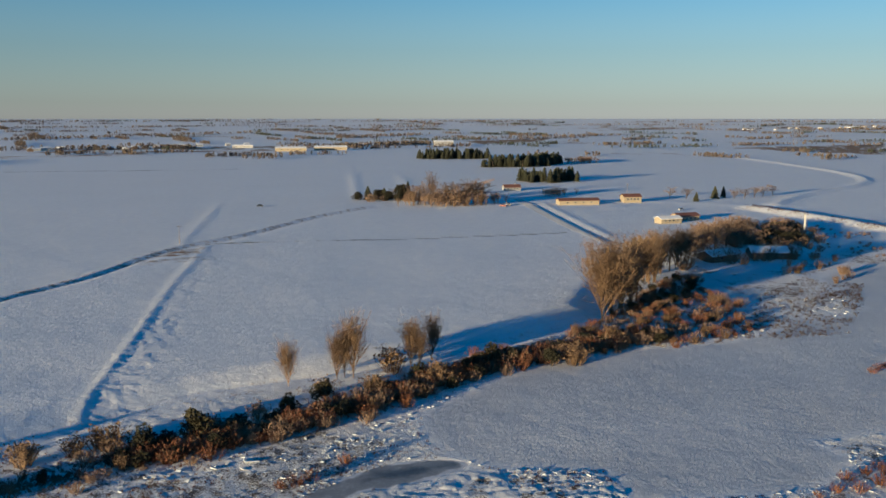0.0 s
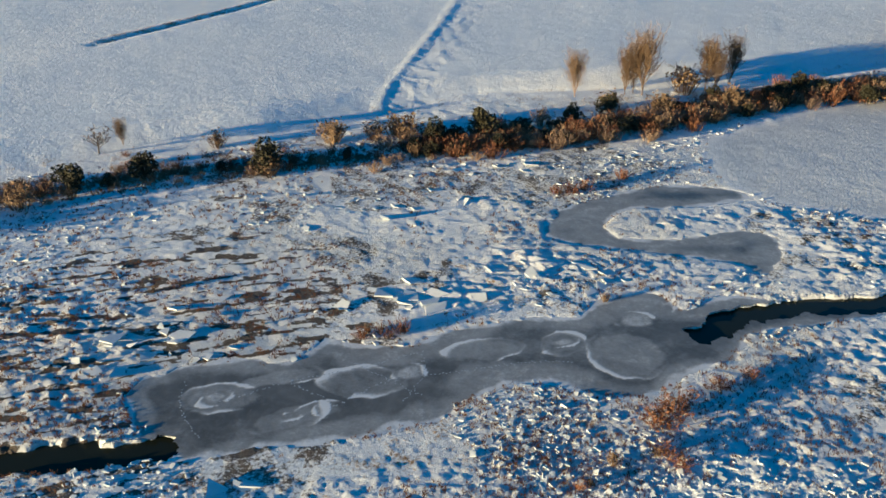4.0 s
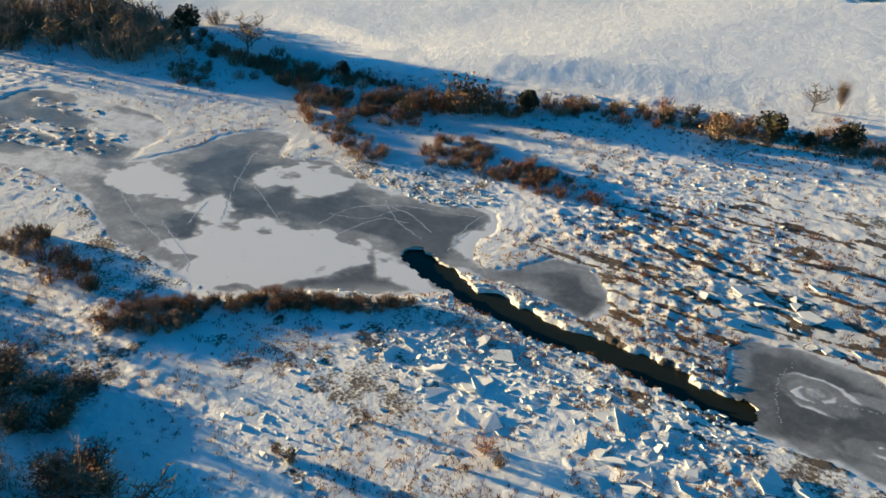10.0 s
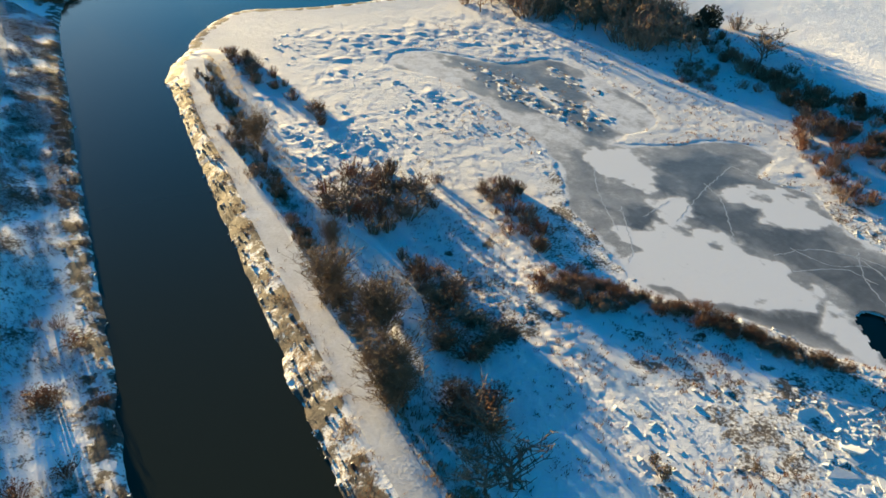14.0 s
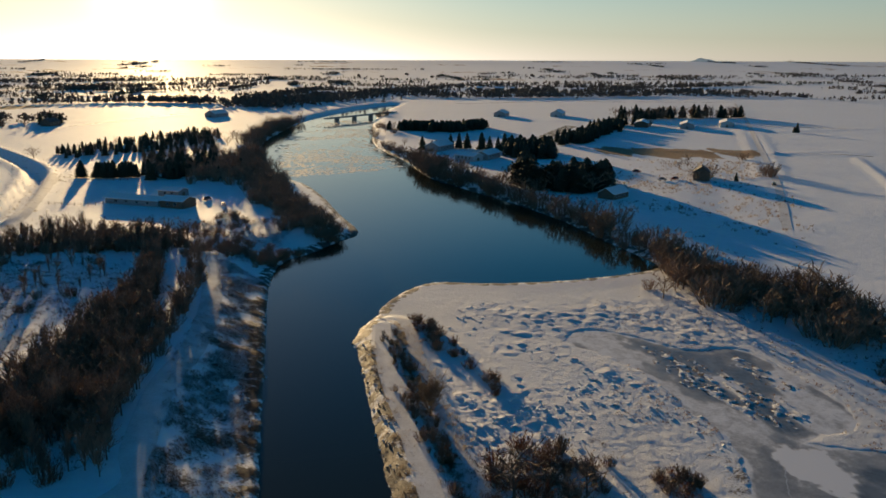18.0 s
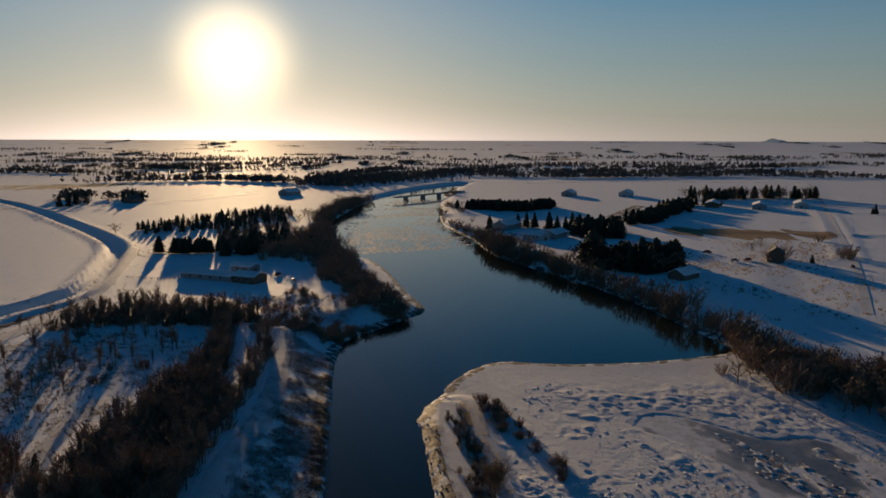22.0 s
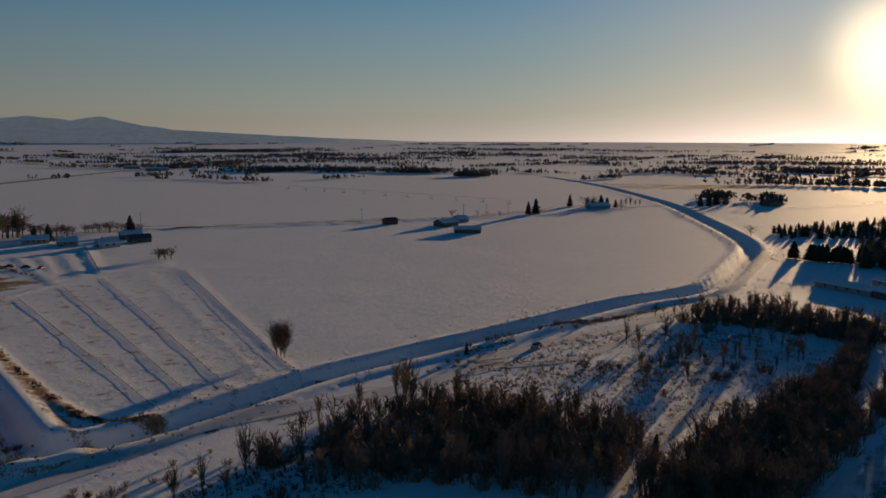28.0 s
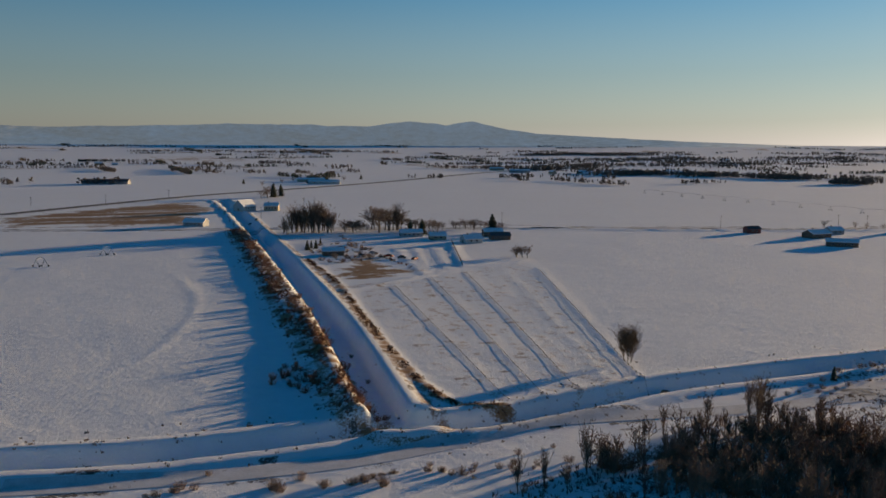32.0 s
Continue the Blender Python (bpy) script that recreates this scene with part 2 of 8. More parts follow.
SNOW = ground_material()
ICE, WATER = ice_material(), water_material()
CLEAN_SNOW = plain_material("clean_snow", (0.76, 0.78, 0.82), (0.87, 0.88, 0.89), 1.2, 0.7, 0.3)
TRACK = plain_material("packed_snow", (0.50, 0.49, 0.48), (0.80, 0.80, 0.81), 2.2, 0.85, 1.0)
SLAB = plain_material("ice_slab", (0.58, 0.62, 0.66), (0.78, 0.79, 0.80), 1.5, 0.6, 0.3, 0.3)
RUST = plain_material("rusty_twigs", (0.10, 0.038, 0.02), (0.25, 0.105, 0.052), 0.8, 0.9, 0, 0.5)
GOLD = plain_material("golden_twigs", (0.105, 0.064, 0.037), (0.24, 0.155, 0.092), 0.6, 0.9, 0, 0.4)
BROWN = plain_material("bare_twigs", (0.10, 0.068, 0.050), (0.27, 0.18, 0.125), 0.6, 0.9, 0, 0.4)
BARK = plain_material("grey_bark", (0.05, 0.04, 0.033), (0.17, 0.13, 0.10), 3.0, 0.9, 0.3)
JUNIPER = plain_material("juniper_green", (0.012, 0.013, 0.006), (0.045, 0.038, 0.017), 1.0, 0.85, 0, 0.4)
SPRUCE = plain_material("spruce_green", (0.028, 0.032, 0.018), (0.072, 0.072, 0.040), 1.0, 0.85, 0, 0.4)
STEEL = plain_material("galvanised_steel", (0.35, 0.36, 0.38), (0.5, 0.52, 0.54), 2.0, 0.4, 0)
WOOD = plain_material("weathered_wood", (0.10, 0.075, 0.055), (0.22, 0.17, 0.13), 3.0, 0.85, 0.2)
CONCRETE = plain_material("concrete", (0.30, 0.29, 0.28), (0.46, 0.45, 0.43), 1.0, 0.85, 0.2)
ASPHALT = plain_material("asphalt", (0.035, 0.035, 0.038), (0.09, 0.088, 0.088), 1.0, 0.85, 0.2)
GLASS = material("window_glass", 0.1)[0]
GLASS.node_tree.nodes["Principled BSDF"].inputs["Base Color"].default_value = (0.03, 0.04, 0.05, 1)


# ---- plan arithmetic ----
def spline(pts, closed=False, n=5):
    p = [np.array(q, float) for q in pts]
    k, out = len(p), []
    for i in range(k if closed else k - 1):
        a, b, c, d = (p[(i - 1) % k], p[i], p[(i + 1) % k], p[(i + 2) % k]) if closed else (p[max(i - 1, 0)], p[i], p[i + 1], p[min(i + 2, k - 1)])
        for s in range(n):
            t = s / n
            out.append(0.5 * (2 * b + (c - a) * t + (2 * a - 5 * b + 4 * c - d) * t * t + (3 * b - a - 3 * c + d) * t ** 3))
    if not closed:
        out.append(p[-1])
    return np.array(out)


def line_distance(pts, x, y, closed=False):
    """Distance to a line of points, for whole arrays at once."""
    best = np.full(np.shape(x), 1e18)
    q = list(pts) + ([pts[0]] if closed else [])
    for (ax, ay), (bx, by) in zip(q[:-1], q[1:]):
        dx, dy = bx - ax, by - ay
        t = np.clip(((x - ax) * dx + (y - ay) * dy) / (dx * dx + dy * dy + 1e-9), 0, 1)
        best = np.minimum(best, (x - ax - t * dx) ** 2 + (y - ay - t * dy) ** 2)
    return np.sqrt(best)


def within(pts, x, y):
    r = np.zeros(np.shape(x), bool)
    q = list(pts)
    for (ax, ay), (bx, by) in zip(q, q[1:] + q[:1]):
        if ay != by:
            r ^= ((ay > y) != (by > y)) & (x < (bx - ax) * (y - ay) / (by - ay) + ax)
    return r


def area_distance(pts, x, y):
    """Signed distance: negative inside."""
    d = np.full(np.shape(x), 1e4)
    lo, hi = np.min(pts, 0) - 60, np.max(pts, 0) + 60
    k = (x > lo[0]) & (x < hi[0]) & (y > lo[1]) & (y < hi[1])
    if k.any():
        e = line_distance(pts, x[k], y[k], True)
        d[k] = np.where(within(pts, x[k], y[k]), -e, e)
    return d


def strip_distance(pts, x, y, reach=60):
    d = np.full(np.shape(x), 1e4)
    lo, hi = np.min(pts, 0) - reach, np.max(pts, 0) + reach
    k = (x > lo[0]) & (x < hi[0]) & (y > lo[1]) & (y < hi[1])
    if k.any():
        d[k] = line_distance(pts, x[k], y[k])
    return d


def smooth(a, b, v):
    t = np.clip((v - a) / (b - a), 0, 1)
    return t * t * (3 - 2 * t)


def value_noise(x, y, seed):
    xi, yi = np.floor(x).astype(np.int64), np.floor(y).astype(np.int64)
    u, v = x - xi, y - yi
    u, v = u * u * (3 - 2 * u), v * v * (3 - 2 * v)

    def h(i, j):
        k = (i * 374761393 + j * 668265263 + seed * 1442695041) & 0x7FFFFFFF
        k = ((k ^ (k >> 13)) * 1274126177) & 0x7FFFFFFF
        return ((k ^ (k >> 16)) & 0xFFFF) / 65535.0
    return (h(xi, yi) * (1 - u) + h(xi + 1, yi) * u) * (1 - v) + (h(xi, yi + 1) * (1 - u) + h(xi + 1, yi + 1) * u) * v


def fractal(x, y, seed, octaves=4):
    s, a = 0, 0.5
    for o in range(octaves):
        s, a = s + a * value_noise(x * 2 ** o, y * 2 ** o, seed + o), a / 2
    return s


# ---- the plan ----
SOUTH_BANK = [(150.0, 73.0)] + [(-57.3, -32.0), (-70.3, -38.3), (-87.2, -46.9), (-110.3, -59.2), (-146.4, -77.7), (-210.4, -109.9)] + [(-237.8, -119.6), (-253.7, -117.2), (-274.1, -115.7), (-291.2, -115.1), (-324.0, -136.7), (-367.0, -164.4), (-398.2, -188.1), (-414.0, -207.4), (-441.9, -228.7), (-512.9, -276.2), (-583.3, -310.3), (-678.9, -343.7), (-796.1, -377.7), (-911.7, -397.1), (-1027.7, -404.6), (-1114.6, -399.8)]
NORTH_BANK = [(-1118.9, -388.1), (-971.0, -356.6), (-798.6, -302.3), (-619.1, -233.8), (-557.1, -201.2), (-506.0, -167.4), (-449.1, -138.2), (-406.2, -102.5), (-366.2, -66.2), (-332.9, -41.6), (-301.2, -23.1), (-277.9, -8.1), (-267.3, -4.1)]
ICE_EDGE = [(-252.4, -18.3), (-241.3, -33.5), (-233.3, -52.0), (-230.0, -66.4), (-218.7, -71.3), (-203.6, -72.5), (-194.1, -70.8)]
JETTY_SHORE = [(-179.7, -69.6), (-170.3, -66.6), (-172.5, -67.6), (-157.1, -59.2), (-129.9, -46.0), (-109.3, -35.6), (-95.7, -28.7), (-83.2, -22.1), (-72.8, -16.5), (-61.7, -11.6)] + [(150.0, 105.0)]
RIVER = spline(SOUTH_BANK + NORTH_BANK + ICE_EDGE + JETTY_SHORE, True, 4)
FIELD_EDGE = [(291.4, 389.1), (244.3, 360.1), (221.5, 360.4), (193.2, 360.0), (153.0, 343.7), (115.7, 305.3), (93.1, 260.3), (48.6, 228.1), (21.6, 215.4), (-6.6, 203.3), (-27.5, 194.7), (-49.5, 180.4), (-68.2, 163.4), (-83.3, 153.1), (-97.2, 143.9), (-107.6, 136.4), (-120.7, 125.5), (-132.8, 114.6), (-146.3, 100.9), (-163.6, 88.7), (-173.4, 82.8), (-198.8, 78.0), (-214.0, 71.5), (-227.6, 62.0), (-239.3, 49.6), (-253.1, 35.7), (-267.3, 11.2)]
LOW = spline(FIELD_EDGE + NORTH_BANK[::-1][:-1] + [NORTH_BANK[0]] + SOUTH_BANK[::-1] + [(420.0, 60.0), (700.0, 420.0)], True, 2)
POND_PANCAKE = spline([(-52.8, 75.0), (-49.4, 80.8), (-42.8, 84.4), (-35.8, 85.3), (-32.5, 90.8), (-27.6, 90.7), (-21.1, 92.3), (-15.3, 96.9), (-7.3, 101.1), (0.4, 103.3), (3.6, 108.1), (10.3, 111.9), (14.9, 107.9), (21.1, 112.9), (33.3, 112.7), (44.1, 117.0), (52.3, 123.0), (51.1, 115.6), (41.2, 112.3), (31.4, 107.6), (23.3, 103.2), (20.2, 97.5), (15.1, 93.9), (11.2, 89.4), (4.9, 86.1), (-2.7, 87.4), (-10.1, 85.2), (-14.6, 79.1), (-16.1, 77.9), (-21.8, 74.6), (-26.3, 71.9), (-32.4, 69.8), (-37.5, 68.2), (-43.0, 65.9)], True, 3)
POND_BEND = spline([(-3.3, 139.3), (5.9, 147.6), (15.6, 152.5), (26.2, 152.1), (26.7, 148.2), (16.0, 143.5), (7.8, 141.5), (2.7, 134.1), (5.6, 129.0), (14.9, 129.8), (25.9, 135.1), (30.9, 131.3), (27.8, 121.3), (23.4, 123.6), (14.6, 124.8), (-0.0, 125.4), (-6.6, 127.8), (-6.0, 133.3)], True, 3)
POND_WIDE = spline([(-82.9, 49.3), (-85.8, 43.1), (-90.5, 37.8), (-93.8, 30.9), (-97.1, 24.9), (-103.3, 22.0), (-112.1, 19.3), (-121.3, 16.0), (-134.1, 15.2), (-144.0, 12.6), (-154.2, 6.2), (-168.0, -0.4), (-179.0, -10.2), (-186.1, -20.6), (-196.6, -18.9), (-194.9, -8.3), (-191.0, -0.4), (-188.7, 7.3), (-192.9, 15.3), (-183.5, 23.6), (-173.5, 29.3), (-164.2, 33.5), (-154.2, 33.3), (-149.9, 27.6), (-145.5, 25.0), (-144.8, 33.3), (-147.6, 44.7), (-146.1, 49.7), (-142.1, 52.9), (-132.9, 48.2), (-126.7, 55.3), (-119.4, 55.7), (-111.5, 58.3), (-103.4, 62.8), (-98.1, 68.8), (-93.2, 67.2), (-87.2, 58.8), (-81.3, 61.9), (-80.5, 68.4), (-76.4, 72.0), (-71.9, 70.6), (-67.4, 67.9), (-67.2, 63.5), (-71.8, 62.0), (-79.2, 60.1), (-81.2, 58.0), (-85.5, 55.9), (-82.0, 53.0)], True, 3)
LEAD_WEST = spline([(-91.3, 52.3), (-82.3, 53.6), (-73.6, 56.2), (-65.4, 59.1), (-58.6, 62.0), (-52.3, 64.8), (-57.5, 62.5), (-50.8, 64.6), (-44.3, 66.8)])
LEAD_EAST = spline([(16.6, 101.7), (22.9, 108.0), (29.9, 111.8), (36.8, 113.5), (45.9, 117.3)])
BAY = spline([(25.3, 177.9), (39.9, 193.5), (54.7, 207.5), (74.6, 216.6), (94.6, 221.5), (121.9, 224.6), (159.2, 243.8), (188.3, 259.7)] + [(230.0, 330.0), (420.0, 330.0), (330.0, 150.0)] + [(119.1, 154.3), (100.9, 140.7), (85.2, 130.5), (61.8, 130.3), (55.1, 130.2), (53.6, 143.1), (40.7, 146.8), (31.2, 150.5), (24.1, 161.6)], True, 3)
JETTY_LANE = spline([(-182.2, -64.6), (-154.0, -53.3), (-129.1, -40.3), (-108.3, -29.8), (-90.9, -20.7), (-78.3, -14.1), (-68.0, -8.4), (-59.4, -3.9), (-57.2, -2.6)] + [(-20.0, 12.0)])
INNER_LANE = spline([(-192.2, -64.5), (-183.6, -58.6), (-169.4, -52.1), (-147.3, -41.6), (-127.3, -32.1), (-114.0, -23.8), (-104.4, -15.3), (-95.9, -9.0), (-88.2, -6.0), (-79.0, -5.6), (-70.3, -4.1), (-62.9, -0.5), (-58.3, 1.2)])
SOUTH_ROAD = spline([(-223.5, -136.7), (-184.9, -112.1), (-152.0, -95.9), (-127.2, -87.4), (-103.7, -75.9), (-90.8, -68.5)] + [(-60.0, -75.0)])
CANAL = spline([(68.2, -155.0), (43.3, -157.4), (14.7, -165.3), (-6.5, -172.3), (-22.8, -173.8), (-44.8, -183.9), (-69.7, -196.2), (-97.2, -205.5), (-139.6, -217.9), (-203.3, -238.5), (-237.4, -243.4), (-272.3, -258.0), (-326.2, -295.6), (-374.3, -334.0), (-417.6, -387.5), (-477.4, -474.5), (-538.7, -565.6), (-600.5, -674.6), (-712.2, -904.5), (-797.7, -1146.5)])
SIDE_CANAL = spline([(-7.0, -170.5), (-3.6, -180.0), (0.6, -204.0), (6.2, -236.4), (18.6, -302.3), (35.5, -378.9), (55.4, -465.9), (88.0, -599.5), (116.4, -716.2), (154.3, -863.0)])
CANAL_ROAD = spline([(63.0, -143.1), (35.2, -145.8), (5.7, -152.0), (-16.2, -161.2), (-41.7, -173.5), (-85.0, -179.1), (-123.3, -189.0), (-111.4, -191.0), (-140.7, -199.8), (-177.6, -207.8), (-214.0, -219.0), (-253.9, -237.0), (-326.3, -285.9), (-372.0, -317.9)])


# name, centre line, half width
ROADS = [
    ("jetty_lane", JETTY_LANE, 1.9), ("inner_lane", INNER_LANE, 1.4), ("levee_road", SOUTH_ROAD, 2.6), ("canal_road", CANAL_ROAD, 3.0),
    ("cross_road", spline([(248.3, -577.6), (138.8, -578.6), (64.4, -584.3), (-52.2, -585.4), (-131.5, -583.6), (-254.3, -584.8)] + [(-274.2, -569.8), (-374.5, -586.8), (-499.4, -636.0), (-503.6, -596.5), (-546.1, -597.0)]), 3.5),
    ("highway", spline([(299.1, -696.8), (254.7, -805.8), (195.0, -938.8), (104.8, -1072.0), (-26.1, -1289.5), (-209.6, -1656.4), (-432.9, -1959.7)]), 6.0),
    ("farm_drive", spline([(156.8, 627.4), (150.0, 531.7), (146.5, 460.2), (147.4, 394.6)]), 3.0),
    ("north_road", spline([(-330.9, 39.0), (-454.4, 45.2), (-626.4, 48.3), (-914.6, 53.5), (-1259.8, 56.0)]), 1.8),
    ("wood_lane", spline([(-87.1, -105.9), (-101.6, -113.9), (-115.0, -122.4), (-141.3, -135.2), (-151.1, -139.0)]), 2.2),
    ("orchard_lane", spline([(-119.8, -185.2), (-140.0, -182.5), (-164.4, -192.1), (-183.3, -201.6)]), 1.8),
]
# banks, ditches and drifts: line, half width, height
RIDGES = [
    (spline([(-49.8, 180.3), (-49.8, 243.6), (-50.8, 316.4), (-48.9, 416.6)]), 1.2, 0.2),
    (spline([(-140.4, 215.5), (-122.9, 254.8)] + [(-104.5, 303.5), (-85.8, 339.6), (-71.1, 386.8), (-58.1, 416.2), (-31.5, 455.7), (4.8, 526.6), (39.6, 577.0), (69.7, 602.8)]), 1.6, -0.5),
    (spline([(-142.1, 218.3), (-124.3, 257.8)] + [(-105.8, 307.4), (-87.0, 344.6), (-72.2, 393.2), (-59.1, 423.7), (-32.1, 464.7), (4.9, 538.8), (40.4, 588.0)]), 1.6, 0.3),
    (spline([(-62.3, 428.0), (-62.7, 498.6), (-62.6, 615.9)]), 1.2, 0.2),
    (spline([(-204.9, 608.7), (-133.0, 611.9), (-61.8, 619.8), (38.8, 624.3)]), 1.6, 0.3),
    (spline([(-49.8, 424.1), (14.8, 425.4), (73.2, 430.4), (136.3, 437.9)]), 1.0, -0.15),
    ] + [(spline([(159.8, 605.0), (154.5, 515.0), (150.5, 447.3), (148.2, 385.2)]), 1.6, -0.25), (spline([(163.5, 526.3), (198.2, 527.4), (233.3, 532.0)]), 1.5, 0.35), (spline([(161.1, 484.4), (187.4, 488.7), (212.9, 493.5)]), 1.5, 0.35), (spline([(166.9, 556.8), (205.5, 558.0), (254.2, 565.5)]), 1.5, 0.35),
    (spline([(-50.3, 178.6), (-32.6, 196.0), (-5.8, 206.5), (21.7, 215.9), (50.1, 235.4), (87.7, 261.5)]), 1.0, -0.25),
    (spline([(565.7, 1832.4), (655.6, 1444.3), (632.4, 1113.9), (555.3, 781.5), (387.2, 619.5), (323.4, 551.2)]), 5.0, 1.6),
    (spline([(298.0, 539.7), (306.3, 482.4), (313.3, 419.2)]), 6.0, 2.6),
    (spline([(-336.9, 1010.2), (-219.6, 1021.4), (-81.7, 1031.2)]), 2, 0.3), ] + [(spline([(-162.8, 879.1), (-84.3, 915.4), (33.2, 914.2)]), 2, 0.3),
    (spline([(37.7, 655.5), (48.0, 911.8)]), 1.6, 0.3), (spline([(87.8, 697.6), (95.6, 886.8)]), 1.6, 0.3),
    (spline([(-8.5, -349.9), (-20.0, -271.8), (-26.6, -227.4), (-32.2, -187.4)]), 0.8, 0.1), (spline([(-25.2, -371.7), (-33.1, -289.7), (-37.3, -236.5), (-41.3, -189.9)]), 0.8, 0.1),
    (spline([(-42.0, -387.7), (-46.4, -299.3), (-48.4, -242.8), (-50.3, -193.9)]), 0.8, 0.1), (spline([(-60.4, -395.9), (-60.8, -309.6), (-60.1, -249.5), (-59.1, -200.6)]), 0.8, 0.1),
    (spline([(-78.0, -395.2), (-73.2, -298.0), (-70.1, -234.8), (-68.4, -196.2)]), 1.2, 0.22), (spline([(9.9, -337.1), (-24.3, -376.6), (-75.5, -420.5)]), 1.0, 0.5),
    ] + [(spline([(-10.8, -473.1), (-21.9, -380.0)]), 0.8, 0.4), (spline([(-44.9, -499.0), (-42.5, -405.9)]), 1.2, 0.6), (spline([(-21.9, -472.8), (-24.1, -397.3)]), 0.8, 0.4), (spline([(-32.7, -477.6), (-33.5, -397.0)]), 0.8, 0.4),
    (spline([(34.3, -428.7), (15.0, -350.9), (4.3, -286.7), (-4.8, -238.3), (-13.9, -198.3), (-22.0, -183.7), (-30.7, -182.0)]), 2.0, 0.45),
    (spline([(-612.8, 115.6), (-622.7, 94.0), (-591.7, 54.6)]), 2.5, 0.6), (spline([(-779.5, 69.3), (-840.6, 155.0)]), 2.5, 0.6), (spline([(-576.1, 102.3), (-385.5, 97.5), (-323.0, 97.1), (-277.9, 101.5)]), 3.0, 0.6),
    (spline([(-588.9, -17.6), (-592.0, 35.2), (-600.2, 102.5)]), 3.0, 0.6),
    (spline([(-511.2, -508.5), (-613.9, -520.9), (-802.4, -520.7)]), 3.0, 0.6),
    ] + [(spline([(89.1, -381.3), (70.4, -333.5), (62.0, -289.5), (61.4, -241.8), (68.8, -215.5)]), 0.8, 0.15),
    (spline([(-106.5, -581.4), (-189.1, -569.6), (-254.2, -564.4), (-327.0, -562.3), (-436.7, -564.1)]), 3.0, 1.0),
    (spline([(-1290.0, 60.5), (-812.9, 56.5), (-612.2, 54.5), (-467.0, 50.5)]), 2.0, 0.4),
    (spline([(-1290.0, 47.5), (-812.9, 43.5), (-612.2, 41.5), (-467.0, 37.5)]), 2.0, 0.4),
    (spline([(157.1, 595.2), (149.4, 485.1), (145.1, 403.2)]), 1.2, 0.4),
    (spline([(166.6, 593.7), (159.2, 490.2), (155.0, 416.0)]), 1.2, 0.4),
    (spline([(159.8, 541.7), (207.0, 550.9), (241.8, 554.0)]), 1.0, 0.3),
    (spline([(155.3, 497.6), (194.5, 505.5), (233.7, 514.2)]), 1.0, 0.3),
    (spline([(153.3, 453.7), (185.3, 460.5), (223.7, 473.3)]), 1.0, 0.3),
    (spline([(90.6, 569.4), (149.8, 582.2), (242.5, 591.4), (307.7, 548.0)]), 1.6, 0.7),
]
SIDE_LINE = spline([(0.8, -176.0), (7.3, -199.5), (19.3, -253.7), (38.0, -332.0), (65.9, -451.6), (93.8, -566.6)])
WOOD_FLOOR = [[(-40.7, -148.6), (-51.9, -148.8), (-60.8, -153.3), (-77.2, -161.8), (-97.4, -166.7), (-106.3, -150.2), (-116.2, -130.8), (-113.1, -121.9), (-92.5, -107.9), (-87.1, -105.9)], [(-92.7, -101.3), (-124.3, -118.5), (-156.7, -127.3), (-191.2, -139.9), (-230.1, -162.5), (-228.9, -156.7), (-181.2, -125.4), (-144.8, -104.6), (-123.3, -93.8), (-107.5, -87.0)],
              [(-196.5, -207.7), (-231.0, -206.4), (-244.0, -175.1), (-241.3, -152.4), (-227.2, -153.8), (-213.1, -190.1)], [(-22.8, -135.3), (-48.0, -157.2), (-75.3, -172.5), (-96.1, -158.4), (-117.6, -131.1), (-113.5, -123.3), (-100.4, -113.4)], ] + [[(-88.6, -90.4), (-104.1, -105.4), (-126.4, -100.6), (-175.7, -117.5), (-226.4, -141.0), (-197.0, -121.8), (-134.7, -94.0), (-107.0, -82.2), (-93.7, -74.2)],
              [(-140.5, -178.0), (-185.3, -199.8), (-211.1, -188.3), (-212.6, -158.4), (-177.1, -144.5), (-140.5, -142.2), (-125.3, -156.1)]]
PARCELS = [[(-590.5, -69.9), (-600.8, -14.6), (-610.5, 44.8)], [(-602.5, 53.8), (-598.3, 113.0)], [(-845.9, 53.5), (-833.9, 153.8)], [(-660.8, -112.2), (-788.7, -107.7)], [(-648.4, -105.6), (-783.3, -100.7)], [(-1124.3, -307.3), (-1232.7, -194.1), (-1293.1, 53.5)], [(-633.4, -526.2), (-774.4, -536.1), (-824.3, -534.5)], [(-4.8, -625.8), (-263.2, -566.1), (-369.2, -578.4)], [(-340.5, 1021.2), (-157.5, 1022.3), (-81.9, 1033.2)], [(-50.0, 426.5), (43.5, 427.2), (136.3, 437.9)]]
FIELD_DITCH = spline([(-116.5, -206.3), (-128.2, -211.1), (-144.3, -216.0), (-162.0, -218.8), (-180.9, -219.3), (-217.3, -227.8)])
SHORE_SLOPE = [(-227.8, -136.8), (-213.4, -111.6), (-100.3, -53.2), (-95.3, -69.1), (-133.6, -87.6), (-179.3, -106.5)]
SHORE_STRIP = [(-54.6, -30.4), (-83.2, -44.6), (-105.2, -56.3), (-200.7, -105.0), (-225.2, -129.1), (-146.2, -97.5), (-53.7, -45.4)]
DARK_FLAT = [(162.0, 284.0), (197.4, 312.1), (212.5, 297.7), (187.0, 256.4), (157.7, 229.8), (135.3, 223.3), (134.1, 237.1)]
STREAKS = (-56.9, 87.3)
TRAMPLED = [(-45.5, 179.6), (-44.3, 242.7), (-44.7, 315.4), (-41.7, 410.1)]
